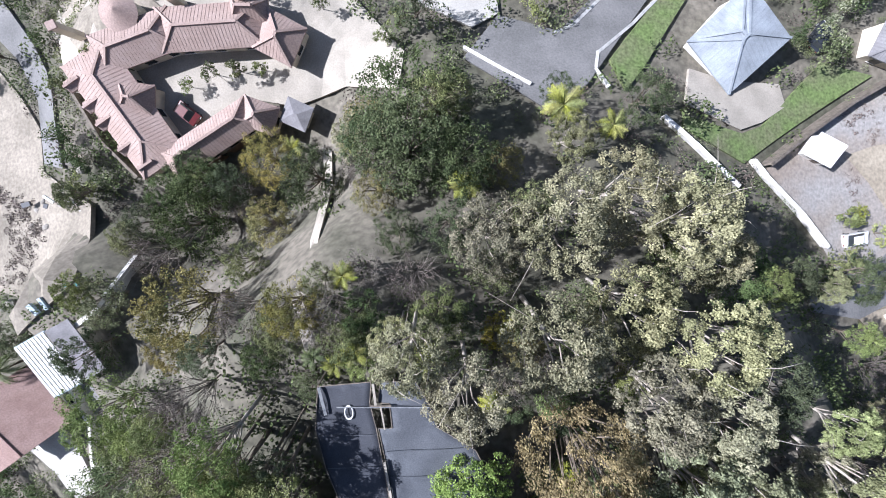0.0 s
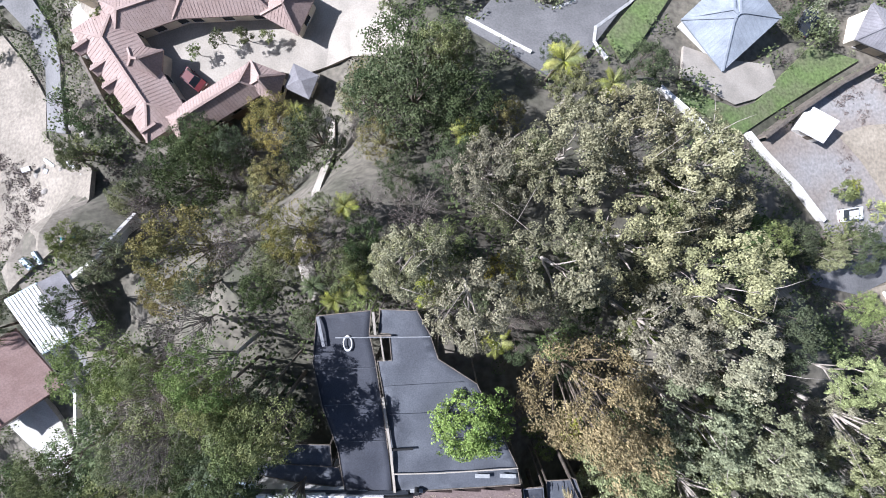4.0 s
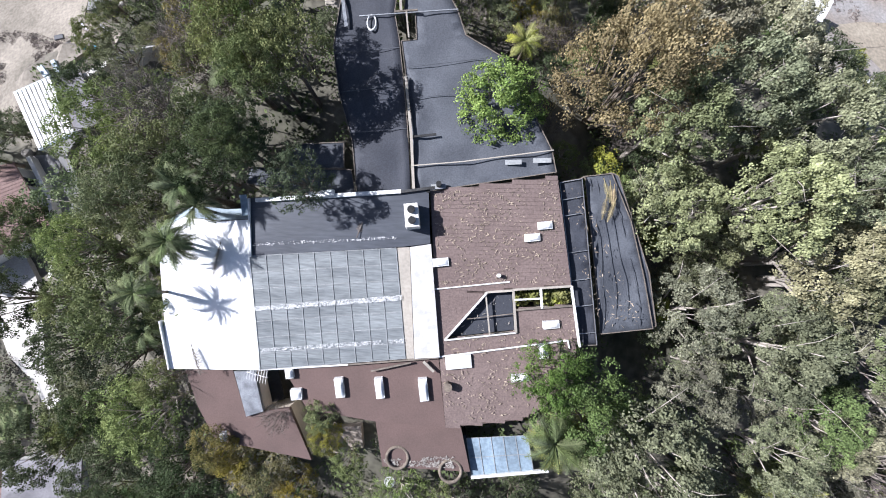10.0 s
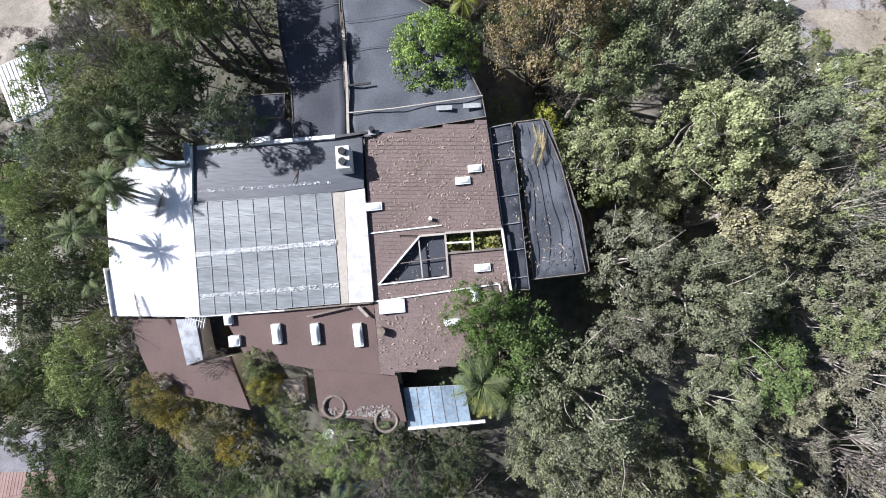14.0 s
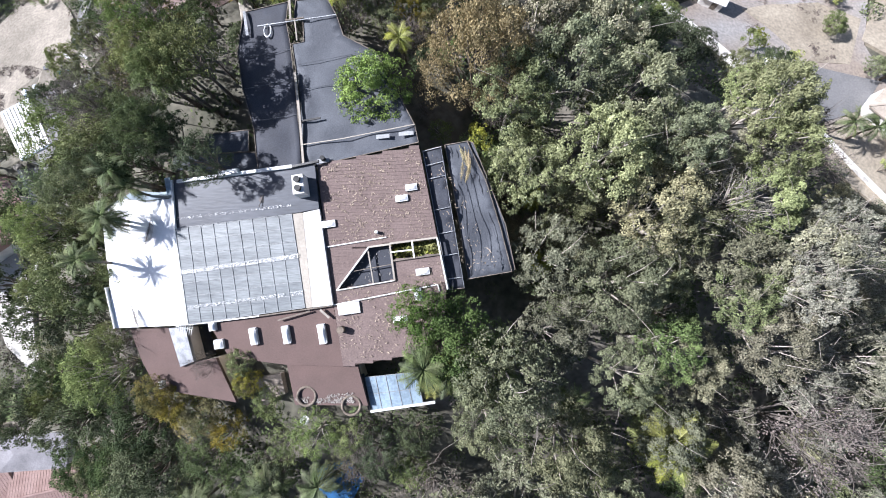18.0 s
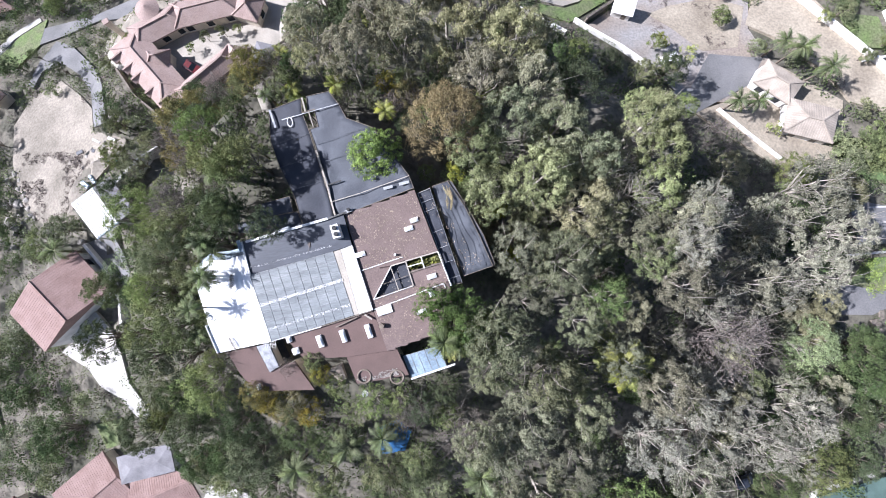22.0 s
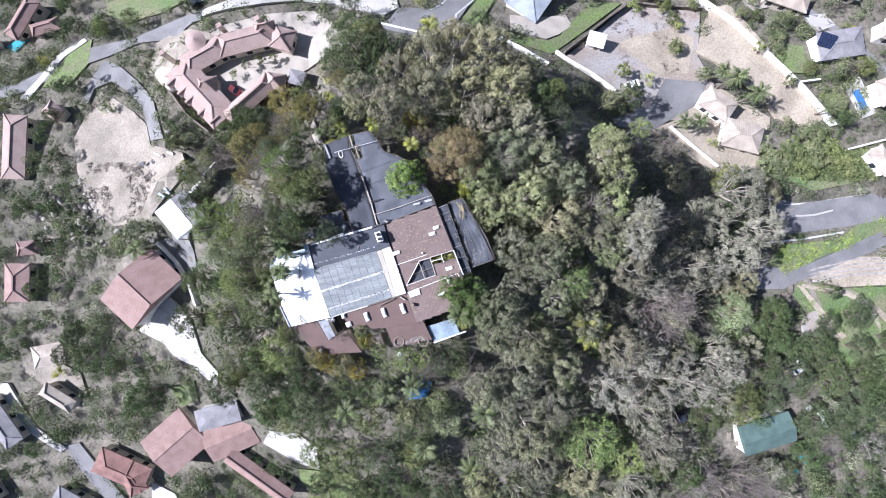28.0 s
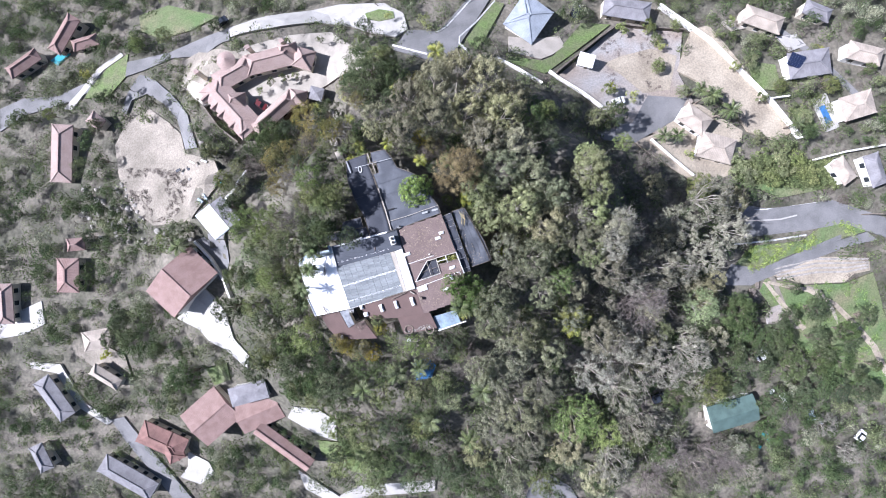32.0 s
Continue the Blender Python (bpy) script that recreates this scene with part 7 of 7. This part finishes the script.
for k in range(6):
    part("sheet", box(1.2 * (0.4 + rng.random()), 1.2 * (0.3 + 0.5 * rng.random()), 0.12 + 0.3 * rng.random(), (rng.normal() * 1.2, rng.normal() * 1.2, 0.2 + 0.25 * rng.random()), 0.02, rng.random() * 3), M["rock"], pile)
pile = thing("timber_heap", pose(94.01, -24.40, ground_z(94.01, -24.40)), "yellow-brown machinery and stacked timber", "timber heap")
rng = np.random.default_rng(7)
for k in range(5):
    part("sheet", box(1.3 * (0.4 + rng.random()), 1.3 * (0.3 + 0.5 * rng.random()), 0.12 + 0.3 * rng.random(), (rng.normal() * 1.3, rng.normal() * 1.3, 0.2 + 0.25 * rng.random()), 0.02, rng.random() * 3), M["timber"], pile)
pile = thing("machinery", pose(-48.25, 35.34, ground_z(-48.25, 35.34)), "dark machinery parked at the pad's edge", "machinery")
rng = np.random.default_rng(8)
for k in range(5):
    part("sheet", box(1.3 * (0.4 + rng.random()), 1.3 * (0.3 + 0.5 * rng.random()), 0.12 + 0.3 * rng.random(), (rng.normal() * 1.3, rng.normal() * 1.3, 0.2 + 0.25 * rng.random()), 0.02, rng.random() * 3), M["car_dark"], pile)
pile = thing("trailer", pose(-43.79, 34.43, ground_z(-43.79, 34.43)), "pale trailer and crates at the pad's edge", "trailer")
rng = np.random.default_rng(9)
for k in range(3):
    part("sheet", box(1.2 * (0.4 + rng.random()), 1.2 * (0.3 + 0.5 * rng.random()), 0.12 + 0.3 * rng.random(), (rng.normal() * 1.2, rng.normal() * 1.2, 0.2 + 0.25 * rng.random()), 0.02, rng.random() * 3), M["white_metal"], pile)
pile = thing("tarpaulin", pose(-39.31, 24.81, ground_z(-39.31, 24.81)), "pale blue tarpaulin on the slope", "tarpaulin")
rng = np.random.default_rng(10)
for k in range(2):
    part("sheet", box(1.2 * (0.4 + rng.random()), 1.2 * (0.3 + 0.5 * rng.random()), 0.12 + 0.3 * rng.random(), (rng.normal() * 1.2, rng.normal() * 1.2, 0.2 + 0.25 * rng.random()), 0.02, rng.random() * 3), M["glass_blue"], pile)
pile = thing("bin", pose(-35.43, 27.02, ground_z(-35.43, 27.02)), "bright teal bin beside the pad", "bin")
rng = np.random.default_rng(11)
for k in range(2):
    part("sheet", box(0.6 * (0.4 + rng.random()), 0.6 * (0.3 + 0.5 * rng.random()), 0.12 + 0.3 * rng.random(), (rng.normal() * 0.6, rng.normal() * 0.6, 0.2 + 0.25 * rng.random()), 0.02, rng.random() * 3), M["teal"], pile)
sheet("pool_cover", [(2.3, -22.5), (5.8, -21.5), (7.2, -24.0), (5.5, -27.2), (1.9, -27.3)], M["pool_cover"], "blue pool cover under the trees", "pool cover", 0.3)
sheet("concrete_patch", [(-2.7, -11.9), (0.3, -11.3), (0.4, -13.5), (-2.3, -14.4)], M["gravel"], "grey concrete patch beside the roof", "paving", 0.5)
dish = thing("satellite_dish", pose(2.97, -15.60, -3.39), "round white satellite dish on a pole", "satellite dish")
bm = bmesh.new()
bmesh.ops.create_uvsphere(bm, u_segments=20, v_segments=8, radius=0.45, matrix=Matrix.Diagonal((1, 1, 0.35, 1)))
bmesh.ops.delete(bm, geom=[v for v in bm.verts if v.co.z > 0.02], context="VERTS")
bmesh.ops.solidify(bm, geom=bm.faces[:], thickness=0.03)
part("bowl", bm, M["white_metal"], dish, smooth=True)
part("feed", drum(0.13, 0.12, (0, 0, 0.25), 10), M["dark_metal"], dish)
part("pole", drum(0.05, 3.5, (0, 0, -1.9), 8), M["steel"], dish)
frond = thing("fallen_frond", pose(-10.22, 3.67, 0.54, 8, 0, -100), "dry fallen palm frond lying on the roof", "palm frond", "fallen fronds")
piece("frond", frond_mesh("frond", LEAF["bare"], 2.6, 0.42, 0.05, 40, 325), frond)
frond = thing("fallen_frond", pose(0.28, 4.21, 1.57, 8, 0, 70), "dry fallen palm frond lying on the roof", "palm frond", "fallen fronds")
piece("frond", frond_mesh("frond", LEAF["bare"], 2.6, 0.42, 0.05, 40, 556), frond)
frond = thing("fallen_frond", pose(-12.82, -4.31, -0.97, 8, 0, -70), "dry fallen palm frond lying on the roof", "palm frond", "fallen fronds")
piece("frond", frond_mesh("frond", LEAF["bare"], 2.6, 0.42, 0.05, 40, 270), frond)
# plants in the light well
plant = thing("courtyard_plant", pose(12.78, 0.26, -1.09, 0, 0, 0), "leafy yellow-green plant in the light well", "plant", "light well plants")
piece("foliage", quads_mesh("foliage", leaf_lump(np.random.default_rng(0), (0, 0, 1.6), 0.75, 260, 0.28), LEAF["palm_y"]), plant)
part("stem", drum(0.05, 1.4, (0, 0, 0.7), 6), M["bark"], plant)
plant = thing("courtyard_plant", pose(13.86, 0.46, -0.96, 0, 0, 70), "leafy yellow-green plant in the light well", "plant", "light well plants")
piece("foliage", quads_mesh("foliage", leaf_lump(np.random.default_rng(1), (0, 0, 1.6), 0.75, 260, 0.28), LEAF["palm_y"]), plant)
part("stem", drum(0.05, 1.4, (0, 0, 0.7), 6), M["bark"], plant)
plant = thing("courtyard_plant", pose(14.93, 0.31, -0.89, 0, 0, 140), "leafy yellow-green plant in the light well", "plant", "light well plants")
piece("foliage", quads_mesh("foliage", leaf_lump(np.random.default_rng(2), (0, 0, 1.6), 0.75, 260, 0.28), LEAF["palm_y"]), plant)
part("stem", drum(0.05, 1.4, (0, 0, 0.7), 6), M["bark"], plant)
plant = thing("courtyard_plant", pose(15.77, 0.50, -0.78, 0, 0, 210), "leafy yellow-green plant in the light well", "plant", "light well plants")
piece("foliage", quads_mesh("foliage", leaf_lump(np.random.default_rng(3), (0, 0, 1.6), 0.75, 260, 0.28), LEAF["palm_y"]), plant)
part("stem", drum(0.05, 1.4, (0, 0, 0.7), 6), M["bark"], plant)
plant = thing("courtyard_plant", pose(15.37, -0.02, -0.90, 0, 0, 280), "leafy yellow-green plant in the light well", "plant", "light well plants")
piece("foliage", quads_mesh("foliage", leaf_lump(np.random.default_rng(4), (0, 0, 1.6), 0.75, 260, 0.28), LEAF["palm_y"]), plant)
part("stem", drum(0.05, 1.4, (0, 0, 0.7), 6), M["bark"], plant)
# boulders and pale clutter on the western slope
rock(-84.6, 30.0, 0.99, 30)
rock(-82.4, 28.7, 0.77, 31)
rock(-83.2, 31.9, 0.83, 32)
rock(-70.3, 23.3, 0.44, 33)
rock(-76.1, 35.2, 0.72, 34)
rock(-75.7, 25.3, 0.83, 35)
rock(-69.8, 34.3, 0.50, 36)
rock(-77.5, 32.4, 0.94, 37)
rock(-79.4, 22.3, 0.94, 38)
rock(-82.8, 31.8, 0.66, 39)
rock(-83.9, 31.2, 0.99, 40)
rock(-81.5, 27.7, 0.44, 41)
rock(-66.2, 19.6, 0.50, 42)
rock(-83.5, 37.1, 0.72, 43)
rock(-83.2, 37.0, 0.66, 44)
rock(-72.0, 25.1, 0.39, 45)
rock(-65.3, 18.3, 0.39, 46)
rock(-79.4, 33.1, 1.04, 47)
rock(-61.7, 17.7, 0.50, 48)
rock(-73.2, 24.8, 0.77, 49)
rock(-74.3, 21.7, 0.77, 50)
rock(-69.5, 28.8, 1.04, 51)
rock(-69.7, 32.1, 0.66, 52)
rock(-73.2, 35.0, 0.77, 53)
rock(-82.2, 24.6, 0.33, 54)
rock(-58.4, 19.5, 0.66, 55)
rock(-71.2, 29.7, 0.94, 56)
rock(-73.1, 24.9, 0.44, 57)
rock(-83.3, 37.4, 0.50, 58)
rock(-72.2, 25.7, 1.04, 59)
rock(-72.3, 33.9, 0.72, 60)
rock(-79.3, 36.3, 0.72, 61)
rock(-70.3, 23.7, 0.88, 62)
rock(-73.1, 21.1, 0.44, 63)
rock(-60.8, 20.7, 0.94, 64)
rock(-83.4, 29.3, 0.44, 65)
rock(-83.5, 35.5, 0.66, 66)
rock(-79.2, 29.3, 0.99, 67)
rock(-67.9, 19.2, 0.33, 68)
rock(-48.5, 16.1, 0.72, 69)
rock(-75.5, 24.3, 0.83, 70)
rock(-82.0, 26.1, 0.66, 71)
rock(-68.7, 24.5, 0.39, 72)
rock(-56.5, 20.5, 0.77, 73)
rock(-81.8, 34.9, 0.77, 74)
rock(-77.9, 36.4, 0.61, 75)
wall_run("terrace_edge", [(99.7, -20.6), (111.5, -20.1), (120.3, -21.8), (126.0, -22.9)], 0.3, 0.5, "rock", "low pale ridge of the dirt terrace", "terrace edge")
wall_run("terrace_edge", [(100.0, -21.5), (111.4, -21.3), (120.2, -22.9), (125.9, -23.7)], 0.3, 0.5, "rock", "low pale ridge of the dirt terrace", "terrace edge")
wall_run("terrace_edge", [(100.4, -22.4), (111.2, -22.5), (120.0, -24.1), (125.8, -24.4)], 0.3, 0.5, "rock", "low pale ridge of the dirt terrace", "terrace edge")
wall_run("terrace_edge", [(100.7, -23.4), (111.1, -23.7), (119.9, -25.2), (125.8, -25.1)], 0.3, 0.5, "rock", "low pale ridge of the dirt terrace", "terrace edge")
car(93.5, -43.4, 25, "car_white", "white pickup parked under the trees")
car(63.5, -48.9, 10, "car_dark", "dark car in the shade below the trees")
car(120.4, -73.2, 40, "car_white", "white van parked at the meadow edge")
rock(-75.4, 28.2, 0.5, 495)
rock(-75.5, 30.3, 0.7, 496)
rock(-76.1, 28.5, 0.3, 497)
rock(-76.7, 26.8, 0.5, 498)
rock(-74.8, 23.2, 0.7, 520)
rock(-69.9, 24.3, 0.3, 521)
rock(-70.6, 22.6, 0.5, 522)
rock(-70.7, 24.7, 0.7, 523)
rock(-77.3, 23.7, 0.3, 470)
rock(-77.4, 25.8, 0.5, 471)
rock(-78.0, 24.1, 0.7, 472)
rock(-78.1, 26.2, 0.3, 473)
rock(-70.6, 17.7, 0.5, 540)
rock(-70.7, 19.7, 0.7, 541)
rock(-71.3, 18.0, 0.3, 542)
rock(-80.6, 27.0, 0.5, 435)
rock(-80.7, 29.1, 0.7, 436)
rock(-81.3, 27.4, 0.3, 437)
rock(-80.0, 31.7, 0.3, 455)
rock(-80.1, 33.9, 0.5, 456)
rock(-80.7, 32.1, 0.7, 457)

# ---- low growth on the slopes ----
def clear_of(x, y, d):
    return all(free(x + a, y + b) for a, b in ((d, 0), (-d, 0), (0, d), (0, -d)))


def undergrowth(name, label, mat, count, reach, size, seed, clear=0, leaves=90):
    rng = np.random.default_rng(seed)
    lumps = []
    for _ in range(count):
        x, y = rng.uniform(-reach, reach * 1.05), rng.uniform(-reach * 0.8, reach * 0.9)
        if math.hypot(x, y) < clear or not free(x, y):
            continue
        s = size * (0.4 + rng.random() ** 1.5)
        lumps.append(leaf_lump(rng, (x, y, ground_z(x, y) + s * 0.2), s, leaves, s * 1.9 / math.sqrt(leaves), 0.8))
    return tagged(new(name, quads_mesh(name, np.concatenate(lumps), LEAF[mat])), label, "undergrowth", kind="stuff")


undergrowth("undergrowth", "dense green undergrowth covering the hillside", "mid", 3000, 135, 1.5, 11, 50)
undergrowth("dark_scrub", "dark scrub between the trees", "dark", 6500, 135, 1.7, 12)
undergrowth("dry_scrub", "dry grey-brown scrub on the slope", "bare", 2600, 135, 1.2, 13, 45)
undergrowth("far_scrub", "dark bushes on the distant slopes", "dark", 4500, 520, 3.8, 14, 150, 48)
undergrowth("far_bushes", "green bushes on the distant slopes", "mid", 3000, 520, 3.4, 15, 150, 48)


def tufts(name, label, mat, outline, count, size, seed, least=-0.1):
    """Weeds and low creepers standing in patches on one area."""
    rng = np.random.default_rng(seed)
    xs, ys = [p[0] for p in outline], [p[1] for p in outline]
    lumps = []
    for _ in range(count):
        x, y = rng.uniform(min(xs), max(xs)), rng.uniform(min(ys), max(ys))
        if not inside(x, y, outline) or noise.noise(Vector((x * 0.16, y * 0.16, seed))) < least:
            continue
        s = size * (0.4 + rng.random() ** 2)
        lumps.append(leaf_lump(rng, (x, y, ground_z(x, y) + 0.2), s, 34, s * 0.36, 0.6))
    return tagged(new(name, quads_mesh(name, np.concatenate(lumps), LEAF[mat])), label, "weeds", kind="stuff")


tufts("pad_weeds", "dry grey weeds in patches on the sandy pad", "bare", [(-69.1, 40.3), (-50.1, 35.7), (-47.8, 30.9), (-52.5, 23.6), (-62.0, 22.6), (-68.3, 29.1)], 900, 0.55, 31)
tufts("lot_weeds", "dry brown weeds in patches on the gravel", "bare", [(61.5, 48.2), (81.9, 50.4), (89.3, 46.2), (85.0, 35.7), (76.1, 31.6), (66.2, 35.2)], 700, 0.45, 32, 0.05)
tufts("creeper", "dense green creeper covering the bank", "mid", [(94.2, 9.9), (104.1, 7.0), (120.5, 5.0), (121.0, -2.3), (107.0, 0.9), (94.9, 3.6)], 1500, 1.2, 33, -0.6)
tufts("meadow_weeds", "green weeds growing over the meadow", "green", [(95.4, -25.8), (107.1, -26.5), (126.9, -26.8), (130.0, -44.6), (130.5, -65.9), (117.4, -61.1), (105.3, -44.2)], 1500, 0.6, 34, 0.0)
tufts("bank_weeds", "green weeds growing over the road bank", "green", [(89.1, -17.9), (94.5, -13.3), (108.8, -14.7), (116.6, -11.0), (121.9, -11.4), (127.6, -15.3), (115.7, -16.3), (104.7, -17.7), (93.3, -20.8)], 700, 0.6, 35, -0.1)
tufts("garden_shrubs", "clipped green shrubs between suburban gardens", "mid", [(103.0, 41.4), (114.9, 38.0), (119.4, 25.1), (127.8, 17.1), (122.4, 12.9), (114.6, 15.4), (108.8, 25.0)], 500, 1.1, 36, 0.0)
tufts("villa_shrubs", "low green planting below the villa walls", "mid", [(-54.1, 68.6), (-31.5, 61.4), (-36.2, 58.3), (-49.3, 59.8), (-35.1, 43.9), (-30.1, 38.3), (-32.3, 37.7), (-42.7, 49.6), (-55.4, 65.2)], 700, 0.8, 37, -0.2)
tufts("island_shrubs", "green planting inside the curved drive", "mid", [(-91.2, 67.8), (-84.8, 75.1), (-77.3, 77.1), (-77.4, 72.0), (-83.7, 67.9)], 260, 0.9, 38, -0.2)


def small_trees(name, label, mat, count, seed):
    """Small trees past the forest's edge, on the outer slopes and in the gardens."""
    rng = np.random.default_rng(seed)
    lumps = []
    for _ in range(count):
        x, y = rng.uniform(-150, 160), rng.uniform(-110, 120)
        r = 0.9 + 2.2 * rng.random() ** 1.8
        if math.hypot(x - 15, y - 5) < 60 or not clear_of(x, y, r * 0.75 + 0.2):
            continue
        if noise.noise(Vector((x * 0.05, y * 0.05, seed))) < -0.2:
            continue
        z = ground_z(x, y)
        for _ in range(5):
            c = (x + rng.normal() * r * 0.38, y + rng.normal() * r * 0.38, z + r * (0.9 + 0.6 * rng.random()))
            lumps.append(leaf_lump(rng, c, r * 0.52, 100, r * 0.13, 0.95))
    return tagged(new(name, quads_mesh(name, np.concatenate(lumps), LEAF[mat])), label, "small trees", kind="stuff")


small_trees("small_trees", "small dark evergreen trees on the outer slopes", "dark", 3800, 21)
small_trees("small_trees", "small green garden trees on the outer slopes", "mid", 1500, 22)
small_trees("small_trees", "small grey-green trees on the outer slopes", "gum_dark", 1300, 23)
